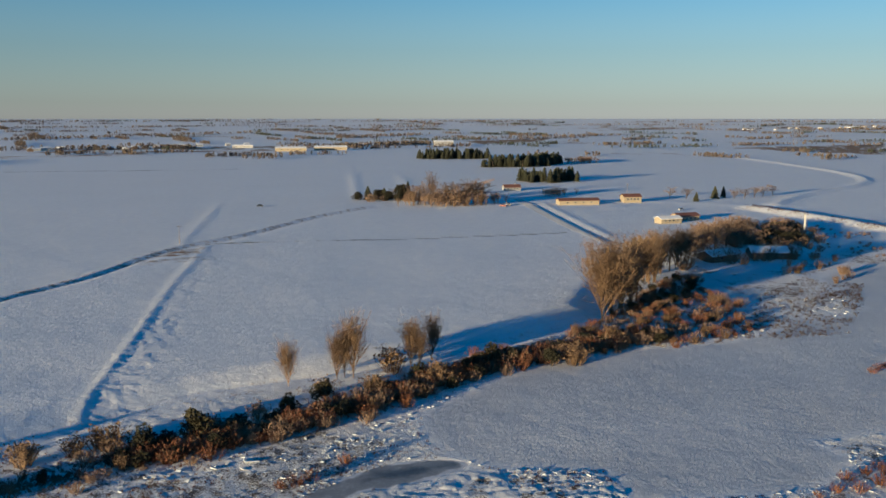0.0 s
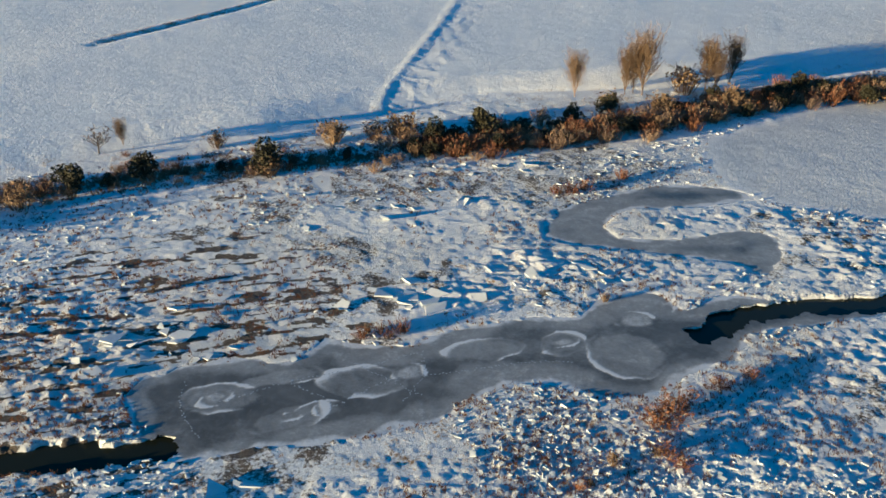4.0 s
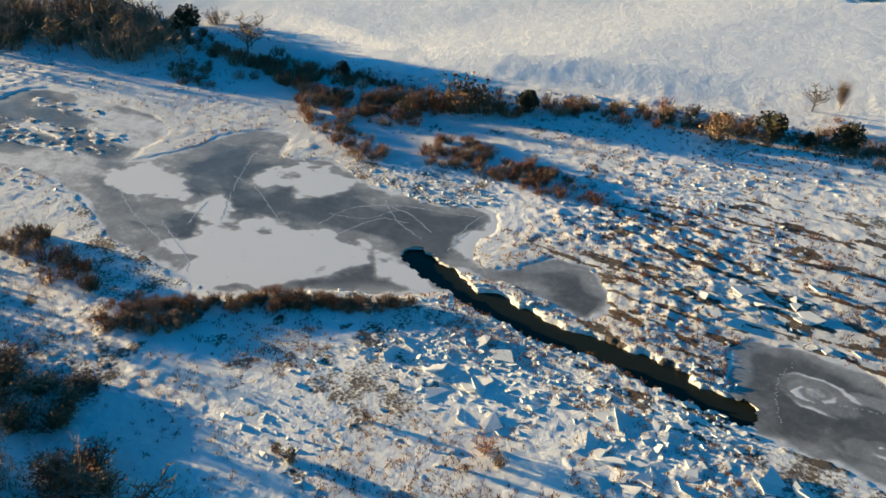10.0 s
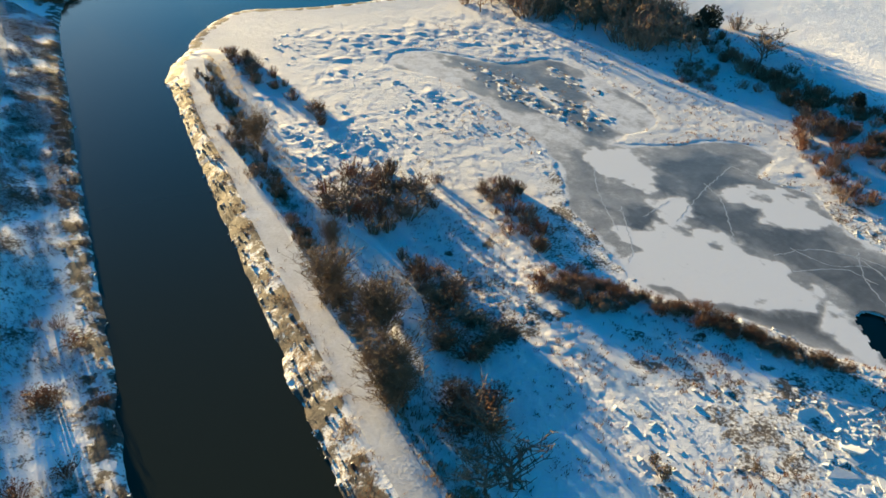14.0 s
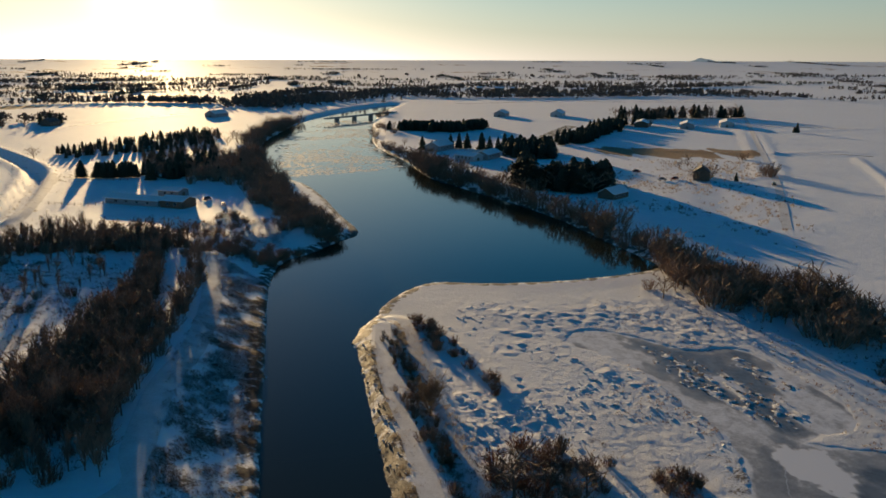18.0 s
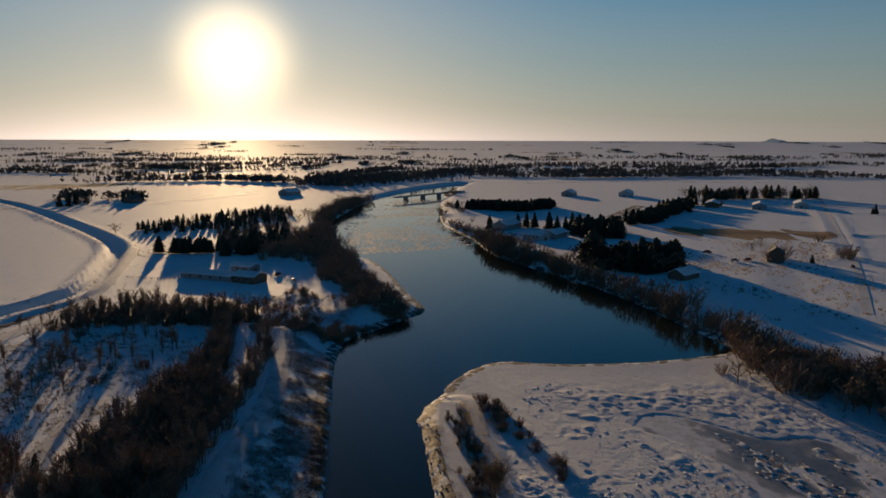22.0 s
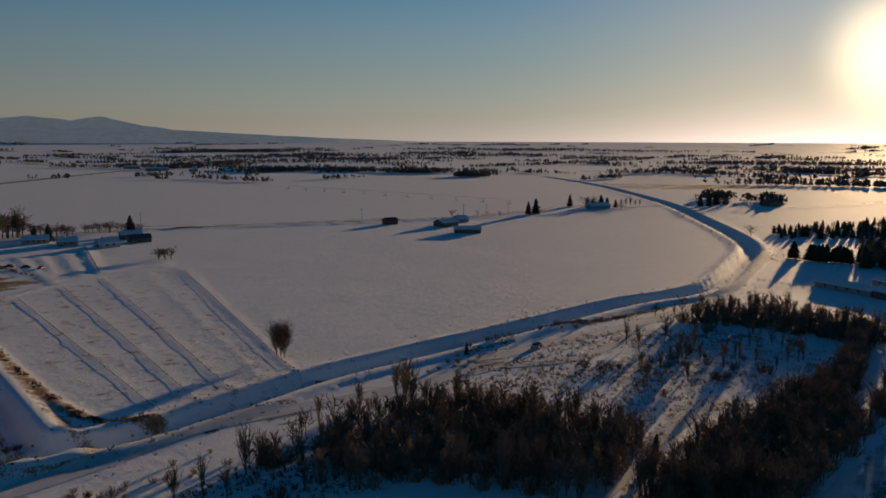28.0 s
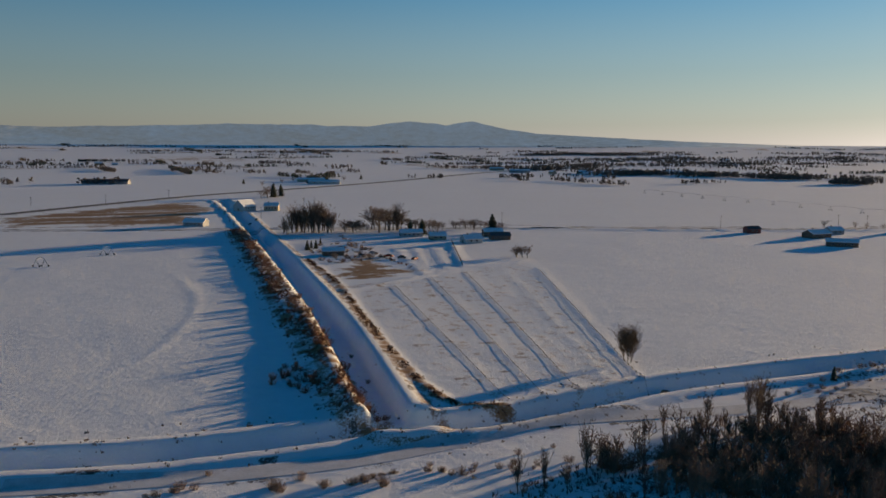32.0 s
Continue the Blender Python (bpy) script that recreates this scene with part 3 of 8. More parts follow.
PADDOCK = spline([(9.7, -333.3), (-24.1, -373.4), (-72.3, -418.6), (-77.0, -389.8), (-70.8, -256.7), (-67.4, -195.3), (-44.8, -187.5), (-28.4, -183.4), (-19.3, -198.0), (-6.7, -252.3)], True, 2)
STUBBLE = [([(-71.1, 371.1), (-69.1, 403.3), (-50.2, 412.0), (-45.8, 382.5)], 0.5), ([(253.0, -588.8), (288.0, -670.8), (234.3, -772.3), (185.7, -842.1), (140.2, -770.7), (133.7, -606.3)], 0.5), ([(27.3, -390.5), (4.7, -449.5), (-21.0, -388.6), (5.5, -343.6)], 0.52), ([(815.2, 1587.5), (1290.7, 1750.5), (920.0, 1245.6), (855.0, 1412.1)], 0.5),
            ([(388.8, 2117.9), (698.0, 2371.0), (584.9, 2085.8), (380.4, 1864.0)], 0.55), ([(-509.8, 1535.8), (-379.5, 1776.9), (-51.2, 1856.7), (-43.3, 1557.3), (-235.2, 1536.9)], 0.4), ([(-597.3, -69.9), (-611.5, 46.5), (-575.9, 45.9), (-549.5, -9.9), (-564.6, -63.9)], 0.75),
            ([(179.0, -415.1), (187.4, -434.7), (182.0, -435.0), (173.5, -414.5)], 0.3), ([(-751.2, -967.2), (-954.5, -760.4), (-784.3, -751.9), (-695.8, -825.7)], 0.45)]


# thin snow lying on the wide pond, rubble standing in the channel, smooth snow
ICE_SNOW = [spline(q, True, 3) for q in (
    [(-115.1, 32.1), (-111.1, 37.0), (-106.3, 43.4), (-101.3, 46.7), (-97.3, 47.1), (-95.0, 46.4), (-93.1, 43.6), (-95.2, 38.6), (-98.2, 32.2), (-100.3, 27.2), (-103.5, 23.4), (-108.3, 24.0), (-114.4, 23.3), (-114.3, 26.6)],
    [(-142.1, 21.7), (-143.3, 26.3), (-138.1, 32.7), (-134.0, 33.0), (-130.0, 29.4), (-129.4, 26.5), (-132.3, 23.6), (-136.1, 21.3)],
    [(-126.3, 29.8), (-125.6, 32.8), (-119.0, 34.4), (-114.4, 33.3), (-117.7, 31.2), (-122.0, 29.4)],
    [(-128.9, 45.8), (-124.4, 51.3), (-120.4, 53.7), (-115.2, 50.3), (-118.0, 45.5), (-122.3, 44.3)],
    ) + ([(-94.8, 48.1), (-93.6, 50.2), (-89.2, 51.5), (-80.7, 51.9), (-79.9, 50.6), (-84.8, 49.0), (-90.0, 47.4)],
    [(-100.8, 21.4), (-96.6, 27.5), (-91.0, 36.7), (-84.8, 45.5), (-80.2, 50.7), (-79.0, 48.3), (-89.0, 35.8), (-98.5, 21.1)],
    [(-97.6, 69.5), (-95.3, 77.8), (-88.4, 83.7), (-84.0, 82.3), (-86.8, 73.6), (-89.9, 67.5), (-87.1, 62.6), (-86.9, 59.0), (-89.9, 59.5), (-92.3, 65.0)])]
# smoother snow between the lane and the pond
CALM = [(-72.0, 40.0), (-84.0, 34.0), (-92.0, 18.0), (-102.0, 6.0), (-80.0, -2.0), (-50.0, 6.0), (-35.0, 40.0), (-52.0, 52.0)]
HUMMOCKS = [[(-189.8, -5.6), (-182.6, 7.1), (-170.4, 18.6), (-158.5, 27.2), (-152.6, 28.0), (-150.3, 22.2), (-153.6, 16.0), (-158.4, 10.8), (-165.6, 5.4), (-176.1, -0.4)], [(-188.9, 15.1), (-180.6, 22.1), (-171.3, 27.2), (-168.2, 24.4), (-173.8, 17.7), (-181.4, 13.3)]]
# ice pans and frost curls on the pond: place, radii, band width, how far the curl goes round
CURLS = (((-41.3, 77.0), 4.6, 2.9, 0.55, 5.4), ((-42.1, 76.6), 2.2, 1.3, 0.4, 6.3), ((-25.7, 83.4), 5.2, 3.4, 0.8, 6.3), ((-32.0, 75.1), 5.0, 2.3, 0.7, 4.2), ((-31.9, 75.2), 1.1, 0.8, 0.5, 6.3), ((-28.6, 77.1), 1.4, 0.9, 0.45, 6.3),
         ((-28.6, 77.1), 2.8, 1.8, 0.35, 5.0), ((-20.0, 86.2), 2.4, 1.6, 0.4, 5.0), ((-11.7, 93.0), 4.8, 2.6, 0.7, 5.6), ((-1.5, 96.6), 3.6, 2.4, 0.6, 6.3), ((-1.5, 96.6), 2.0, 1.2, 0.35, 5.0), ((7.0, 95.6), 6.0, 4.6, 0.5, 4.4), ((16.0, 108.5), 2.5, 2.5, 0.6, 5.0), ((8.0, 104.0), 3.4, 2.0, 0.5, 4.5), ((-36.0, 82.0), 5.0, 2.0, 0.4, 3.0))


def far_rise(r):
    return 45.0 * np.maximum(0, (r - 2000) / 2900) ** 2


def height(x, y):
    x, y = np.asarray(x, float), np.asarray(y, float)
    r = np.hypot(x, y)
    low = area_distance(LOW, x, y)
    south = smooth(-4, 4, 0.509 * x + 8 - y) * smooth(-300, -250, x)
    z = (3.0 - 1.5 * smooth(-140, -185, x) * smooth(0, 20, y) * smooth(160, 15, low)) * smooth(-1, 13 + 14 * south, low) + far_rise(r)
    z = z + 2.2 * np.exp(-(strip_distance(SOUTH_ROAD, x, y) / 9) ** 2)
    near = smooth(900, 300, r)
    quiet = np.ones(x.shape)
    for _, line, w in ROADS:
        quiet = quiet * smooth(w, w + 2.5, strip_distance(line, x, y))
    z = z + (fractal(x / 30, y / 30, 3) - 0.47) * 0.5 * near * quiet
    near = near * quiet
    bay = area_distance(BAY, x, y)
    rough = smooth(0, -4, low) * smooth(0, 3, bay) * (1 - 0.6 * smooth(6, -8, area_distance(CALM, x, y)))
    u, v = x * 0.906 + y * 0.423, y * 0.906 - x * 0.423
    plate = 0.10 * smooth(0.46, 0.54, fractal(u / 7, v / 4, 11)) + 0.16 * smooth(0.49, 0.55, fractal(u / 2.8, v / 1.5, 13, 3)) + 0.20 * smooth(0.47, 0.57, fractal(u / 1.1, v / 0.7, 17, 3))
    z = z + near * rough * plate * (0.3 + 0.7 * smooth(0.35, 0.6, fractal(x / 40, y / 40, 23, 3)))
    z = z + near * rough * 0.24 * smooth(0.50, 0.60, fractal(x / 2.6, y / 2.6, 25, 3)) * smooth(0.42, 0.55, fractal(x / 24, y / 24, 26, 3)) * smooth(-90, -150, x)
    z = z + near * (fractal(x / 2.5, y / 2.5, 29, 3) - 0.45) * 0.12
    bank = near * smooth(9, 3, np.abs(low - 1)) * (fractal(x / 2.5, y / 2.5, 31) - 0.45) * 0.13
    z = z + bank
    lane = strip_distance(JETTY_LANE, x, y)
    z = np.maximum(z, 1.35 - 1.35 * smooth(2.2, 6.5, lane) - 3 * smooth(9, 11, lane))
    lane = strip_distance(INNER_LANE, x, y)
    z = np.where(lane < 4, z * smooth(1.5, 4, lane) + 0.6 * (1 - smooth(1.5, 4, lane)), z)
    d = strip_distance(TRAMPLED, x, y)
    z = z + smooth(7, 3, d) * (smooth(0.40, 0.60, fractal(x / 1.6, y / 1.6, 35, 3)) - 0.5) * 0.15
    z = z + 1.3 * np.exp(-(strip_distance(SIDE_LINE, x, y) / 5.5) ** 2) * (0.8 + 0.5 * fractal(x / 5, y / 5, 37, 3))
    for line, w, h in RIDGES:
        d = strip_distance(line, x, y)
        wide = np.maximum(w, r * 0.0055)
        z = z + h * np.exp(-(d / wide) ** 2) * (0.85 + 0.3 * value_noise(x / 14, y / 14, 83))
    for pond in (POND_PANCAKE, POND_BEND, POND_WIDE):
        z = z - (z + 0.05) * 0.7 * smooth(9, 0.5, area_distance(pond, x, y))
        z = z - (z + 0.45) * smooth(1.2, -1.4, area_distance(pond, x, y) + (fractal(x / 3, y / 3, 41, 3) - 0.45) * 1.8 + (fractal(x / 0.9, y / 0.9, 42, 2) - 0.37) * 1.6)
    for area in HUMMOCKS:
        z = np.maximum(z, -0.45 + 0.48 * smooth(3, -2, area_distance(area, x, y)) * smooth(0.46, 0.55, fractal(u / 2.0, v / 0.7, 45, 4)))
    for lead in (LEAD_WEST, LEAD_EAST):
        z = z - (z + 1.6) * smooth(2.6, 1.8, strip_distance(lead, x, y) + (fractal(x / 2.4, y / 2.4, 47, 4) - 0.43) * 3.4)
    shelf = smooth(42, 8, strip_distance(ICE_EDGE, x, y)) * smooth(8, 14, strip_distance(JETTY_LANE, x, y))
    z = z - (z + 0.44 - 0.10 * fractal(x / 6, y / 6, 51, 4)) * shelf * smooth(4, -2, low)
    z = z - (z + 2.2) * smooth(1.0, -3.0, area_distance(RIVER, x, y) + (fractal(x / 3, y / 3, 53, 4) - 0.47) * 1.1)
    for canal, w, rim, deep in ((CANAL, 4.5, 1.0, 2.6), (SIDE_CANAL, 4.3, 0.9, 3.2)):
        d = strip_distance(canal, x, y)
        z = z + rim * smooth(w + 7, w + 3.5, d) * smooth(w - 2, w + 2, d) - deep * smooth(w + 1.5, w - 1.5, d)
    return z


# ---- the ground, one sheet to the horizon ----
def grass_layer(x, y):
    g = np.zeros(np.shape(x))
    low = area_distance(LOW, x, y)
    g = np.maximum(g, 0.20 * smooth(9, 2, np.abs(low)) * smooth(700, 400, np.hypot(x, y)) * smooth(15, 30, strip_distance(ICE_EDGE, x, y)))
    lane = strip_distance(JETTY_LANE, x, y)
    g = np.maximum(g, 0.30 * smooth(8, 5, lane) * smooth(2.0, 3.0, lane))
    d = strip_distance(SIDE_CANAL, x, y)
    g = np.maximum(g, 0.30 * smooth(14, 11, d) * smooth(7, 9, d))
    for area, k in STUBBLE:
        streak = fractal((x * 0.94 + y * 0.34) / 60, (y * 0.94 - x * 0.34) / 7, 63, 4)
        g = np.maximum(g, (0.8 * k + 0.7 * (streak - 0.47)) * smooth(9, -9, area_distance(area, x, y) + (streak - 0.45) * 60))
    g = np.maximum(g, (0.20 + 0.25 * (fractal(x / 2.5, y / 2.5, 65, 4) - 0.45)) * smooth(2, -4, area_distance(PADDOCK, x, y)))
    r = np.hypot(x, y)
    pu, pv = np.floor((x * 0.94 + y * 0.34) / 260), np.floor((y * 0.94 - x * 0.34) / 190)
    lot = value_noise(pu * 7.0 + 0.5, pv * 5.0 + 0.5, 87)
    g = np.maximum(g, smooth(1250, 1500, r) * np.where(lot > 0.66, 0.14 + 0.16 * value_noise(pu * 3.0, pv * 3.0, 89) + 0.5 * (fractal(x / 70, y / 25, 67, 4) - 0.47), 0))
    for i in (1, 2, 27):
        g = np.maximum(g, 0.27 * smooth(3.5, 1.5, strip_distance(RIDGES[i][0], x, y)))
    g = np.maximum(g, 0.22 * smooth(-175, -115, x) * smooth(0, -5, low) * smooth(0.4, 0.6, fractal(x / 25, y / 25, 61)) * smooth(0, 6, area_distance(BAY, x, y)))
    bank = strip_distance(SIDE_LINE, x, y)
    g = np.maximum(g, (0.30 + 0.5 * (fractal(x / 5, y / 5, 69, 4) - 0.47)) * smooth(9, 5, bank))
    g = np.maximum(g, 0.36 * smooth(3.0, 1.2, strip_distance(RIDGES[27][0], x, y)))
    levee = strip_distance(RIDGES[12][0], x, y)
    g = np.maximum(g, 0.2 * smooth(10, 5, levee))
    for area in WOOD_FLOOR:
        g = np.maximum(g, 0.2 * smooth(4, -6, area_distance(area, x, y)))
    return g


def earth_and_shade_layer(x, y):
    low = area_distance(LOW, x, y)
    e = 0.27 * smooth(-175, -115, x) * smooth(0, -5, low) * smooth(0.42, 0.62, fractal(x / 18, y / 18, 71)) * smooth(0, 6, area_distance(BAY, x, y))
    u, v = x * 0.906 + y * 0.423, y * 0.906 - x * 0.423
    e = np.maximum(e, 0.40 * smooth(0, -4, low) * smooth(0.48, 0.56, fractal(u / 3.6, v / 0.9, 73, 4)) * smooth(52, 22, np.hypot(x - STREAKS[0], y - STREAKS[1])))
    e = np.maximum(e, 0.30 * smooth(-190, -120, x) * smooth(0, -4, low) * smooth(0.50, 0.60, fractal(x / 3, y / 3, 77, 3)) * smooth(0.46, 0.56, fractal(x / 30, y / 30, 75, 3)) * smooth(0, 6, area_distance(BAY, x, y)))
    for area in HUMMOCKS:
        e = np.maximum(e, 0.30 * smooth(3, -2, area_distance(area, x, y)) * smooth(0.46, 0.56, fractal(u / 5, v / 1.6, 78, 3)))
    for line, w in ((CANAL_ROAD, 3.0), (CANAL_ROAD, 7.0), (ROADS[8][1], 2.2), (ROADS[9][1], 1.8), (CANAL, 9.0), (SIDE_CANAL, 8.0)):
        e = np.maximum(e, 0.31 * smooth(1.8, 0.5, np.abs(strip_distance(line, x, y) - w - 1.0)) * smooth(0.40, 0.52, fractal(x / 9, y / 9, 79, 3)))
    for line in PARCELS:
        d = strip_distance(line, x, y)
        e = np.maximum(e, 0.36 * smooth(1.0, 0.35, d / np.maximum(1.5, np.hypot(x, y) * 0.0075)))
    e = np.maximum(e, 0.40 * smooth(2.6, 0.8, strip_distance(FIELD_DITCH, x, y)))
    # highway verge; along the cross road these strips paint its ditch shade
    for i in (4, 5):
        e = np.maximum(e, 0.36 * smooth(4.0, 1.5, np.abs(strip_distance(ROADS[i][1], x, y) - ROADS[i][2] - 2.0)))
    # wood floor: brush, darkened further to stand for the trees' shade
    for area in WOOD_FLOOR:
        e = np.maximum(e, 0.23 * smooth(4, -6, area_distance(area, x, y)))
    e = np.maximum(e, (0.20 + 0.35 * (fractal(x / 4, y / 4, 81, 4) - 0.47)) * smooth(2, -3, area_distance(SHORE_STRIP, x, y)) * smooth(2.5, 4, strip_distance(SOUTH_ROAD, x, y)))
    e = np.maximum(e, (0.22 + 0.4 * (fractal(x / 5, y / 5, 82, 4) - 0.47)) * smooth(1, -3, area_distance(SHORE_SLOPE, x, y)))
    e = np.maximum(e, 0.13 * smooth(3, -5, area_distance(DARK_FLAT, x, y)))
    shore = np.abs(area_distance(RIVER, x, y))
    return np.maximum(e, (0.38 + 0.8 * (fractal(x / 1.6, y / 1.6, 84, 3) - 0.47)) * smooth(5.0, 2.0, shore) * smooth(900, 500, np.hypot(x, y)))


def rough_layer(x, y):
    """Where broken river ice makes the snow jagged."""
    low = area_distance(LOW, x, y)
    k = smooth(1, -4, low) * smooth(0, 4, area_distance(BAY, x, y)) * smooth(700, 400, np.hypot(x, y))
    k = k * smooth(42, 60, strip_distance(ICE_EDGE, x, y) + 14) * smooth(6, 14, strip_distance(JETTY_LANE, x, y)) * smooth(2, 5, strip_distance(INNER_LANE, x, y))
    for area in ICE_SNOW:
        k = k * smooth(-2, 2, area_distance(area, x, y))
    k = k * (1 - 0.55 * smooth(6, -8, area_distance(CALM, x, y)))
    k = k * (0.35 + 0.65 * smooth(0.36, 0.56, fractal(x / 26, y / 26, 57, 3)))
    return k * smooth(-112, -70, 0.9 * x - 0.4 * y + 30 * fractal(x / 20, y / 20, 58, 2)) + 0.25 * k


def thin_and_shade_layer(x, y):
    """Where snow lies thin over ice; also greys the plain for its missing shade."""
    shelf = smooth(40, 12, strip_distance(ICE_EDGE, x, y)) * smooth(8, 14, strip_distance(JETTY_LANE, x, y))
    # river plain: dirty ice, plus facet shade painted in, stronger westward
    plain = smooth(2, -6, area_distance(LOW, x, y)) * (0.24 + 0.60 * smooth(-95, -135, x))
    return np.maximum(np.maximum(smooth(3, -3, area_distance(BAY, x, y)), 0.75 * shelf), plain) * (0.75 + 0.5 * (fractal(x / 18, y / 18, 59, 3) - 0.45))


def build_ground():
    ang = np.radians(np.concatenate([np.arange(-40, 112, 0.22), np.arange(112, 210, 0.3), np.arange(210, 320, 4.0)]) + 90)
    rad = [0.0, 20.0, 40.0]
    while rad[-1] < 4930:
        r = rad[-1]
        rad.append(r * (1.02 if r < 54 else 1.0036 if r < 215 else 1.0052 if r < 380 else 1.01 if r < 1400 else 1.03))
    rad = np.array(rad[1:])
    k, n = len(ang), len(rad)
    x, y = np.outer(rad, np.cos(ang)).ravel(), np.outer(rad, np.sin(ang)).ravel()
    co = np.stack([x, y, height(x, y)], 1)
    i, j = np.meshgrid(np.arange(n - 1), np.arange(k), indexing="ij")
    a, b = i * k + j, i * k + (j + 1) % k
    quads = np.stack([a, a + k, b + k, b], -1).reshape(-1, 4)
    me = bpy.data.meshes.new("ground")
    me.vertices.add(len(co))
    me.vertices.foreach_set("co", co.ravel())
    me.loops.add(quads.size)
    me.loops.foreach_set("vertex_index", quads.ravel())
    me.polygons.add(len(quads))
    me.polygons.foreach_set("loop_start", np.arange(0, quads.size, 4))
    me.update(calc_edges=True)
    me.polygons.foreach_set("use_smooth", np.ones(len(quads), bool))
    for name, fn in (("grass", grass_layer), ("earth", earth_and_shade_layer), ("rough", rough_layer), ("thin", thin_and_shade_layer)):
        me.attributes.new(name, "FLOAT", "POINT").data.foreach_set("value", fn(x, y))
    me.materials.append(SNOW)
    return tagged(new("ground", me), "snow covered river plain with fields and rough ice", "ground", kind="structure")


build_ground()


def ground_z(x, y):
    return float(height(np.array([x]), np.array([y]))[0])


def flat_sheet(name, pts, z, mat, label, category):
    me = bpy.data.meshes.new(name)
    bm = bmesh.new()
    f = bm.faces.new([bm.verts.new((p[0], p[1], z)) for p in pts])
    bmesh.ops.triangulate(bm, faces=[f])
    for f in bm.faces:
        f.normal_update()
        if f.normal.z < 0:
            f.normal_flip()
    bm.to_mesh(me)
    me.materials.append(mat)
    return tagged(new(name, me), label, category, kind="structure")


flat_sheet("water", [(-1500, -900), (500, -900), (500, 700), (-1500, 700)], -0.6, WATER, "dark open river water between snowy banks", "water")


def frost_layer(x, y):
    """Thin snow, frost curls and pale margins on the pond ice."""
    wx, wy = x + (fractal(x / 2.6, y / 2.6, 101, 3) - 0.45) * 1.7, y + (fractal(x / 2.6, y / 2.6, 102, 3) - 0.45) * 1.7
    u, v = x * 0.906 + y * 0.423, y * 0.906 - x * 0.423
    west = smooth(-70, -95, x)
    f = (0.16 + 0.22 * west) * smooth(0.38, 0.60, fractal(u / 15, v / 6, 103, 5)) + 0.20 * smooth(-125, -160, x)
    bx, by = x + (fractal(x / 6, y / 6, 106, 5) - 0.45) * 12, y + (fractal(x / 6, y / 6, 107, 5) - 0.45) * 12
    for area in ICE_SNOW:
        d = area_distance(area, bx, by)
        f = np.maximum(f, 0.78 * smooth(2.6, -1.2, d) + 0.6 * (fractal(u / 2.2, v / 1.1, 108, 4) - 0.42) * smooth(3, 0, d))
    c, s = math.cos(radians(25)), math.sin(radians(25))
    for i, ((px, py), rx, ry, w, sweep) in enumerate(CURLS):
        dx, dy = wx - px, wy - py
        p, q = (dx * c + dy * s) / rx, (dy * c - dx * s) / ry
        g = np.mod(np.arctan2(q, p) + i, 6.2832)
        d = (np.hypot(p, q) * (1 + 0.12 * np.sin(2 * g + i)) - 1) * math.sqrt(rx * ry)
        band = np.where(d > 0, smooth(0.7 * w, 0, d), np.exp(np.minimum(d, 0) / (1.7 * w)))
        k = smooth(0, 0.6, g) * smooth(sweep, sweep - 0.8, g) if sweep < 6 else 1.0
        f = np.maximum(f, 0.95 * band * k * (0.65 + 0.35 * np.sin(g * 1.5 + i)))
        f = np.maximum(f, (0.36 + 0.12 * np.sin(i * 2.0)) * smooth(0, -1, d))
    return f


def ice_sheet(name, pond, z, step, label):
    lo, hi = np.min(pond, 0) - 3, np.max(pond, 0) + 3
    gx, gy = np.arange(lo[0], hi[0], step), np.arange(lo[1], hi[1], step)
    x, y = [a.ravel() for a in np.meshgrid(gx, gy)]
    k = len(gx)
    d = area_distance(pond, x, y)
    open_water = np.minimum(strip_distance(LEAD_WEST, x, y), strip_distance(LEAD_EAST, x, y)) + (fractal(x / 2.4, y / 2.4, 47, 4) - 0.43) * 3.4 < 2.1
    near = ((d < 2.6) & ~open_water).reshape(len(gy), k)
    i, j = np.nonzero(near[:-1, :-1] & near[1:, :-1] & near[:-1, 1:] & near[1:, 1:])
    quads = np.stack([i * k + j, i * k + j + 1, (i + 1) * k + j + 1, (i + 1) * k + j], 1)
    used, inv = np.unique(quads, return_inverse=True)
    x, y, d = x[used], y[used], d[used]
    me = bpy.data.meshes.new(name)
    me.from_pydata(np.column_stack([x, y, np.full(len(x), z)]).tolist(), [], inv.reshape(-1, 4).tolist())
    edge = 0.6 * smooth(-1.3, 0.6, d + (fractal(x / 4, y / 4, 105, 3) - 0.40) * 3.5)
    edge = np.maximum(edge, 0.40 * smooth(-5.0, -1.5, d + (fractal(x / 9, y / 9, 109, 3) - 0.42) * 12))
    me.attributes.new("frost", "FLOAT", "POINT").data.foreach_set("value", np.maximum(frost_layer(x, y), edge))
    me.materials.append(ICE)
    return tagged(new(name, me), label, "ice", kind="structure")


ice_sheet("pancake_ice", POND_PANCAKE, -0.12, 0.28, "grey pond ice with white frost curls")
ice_sheet("bend_ice", POND_BEND, -0.12, 0.5, "grey ice on a bent backwater")
ice_sheet("wide_ice", POND_WIDE, -0.12, 0.36, "grey pond ice with thin drifted snow")


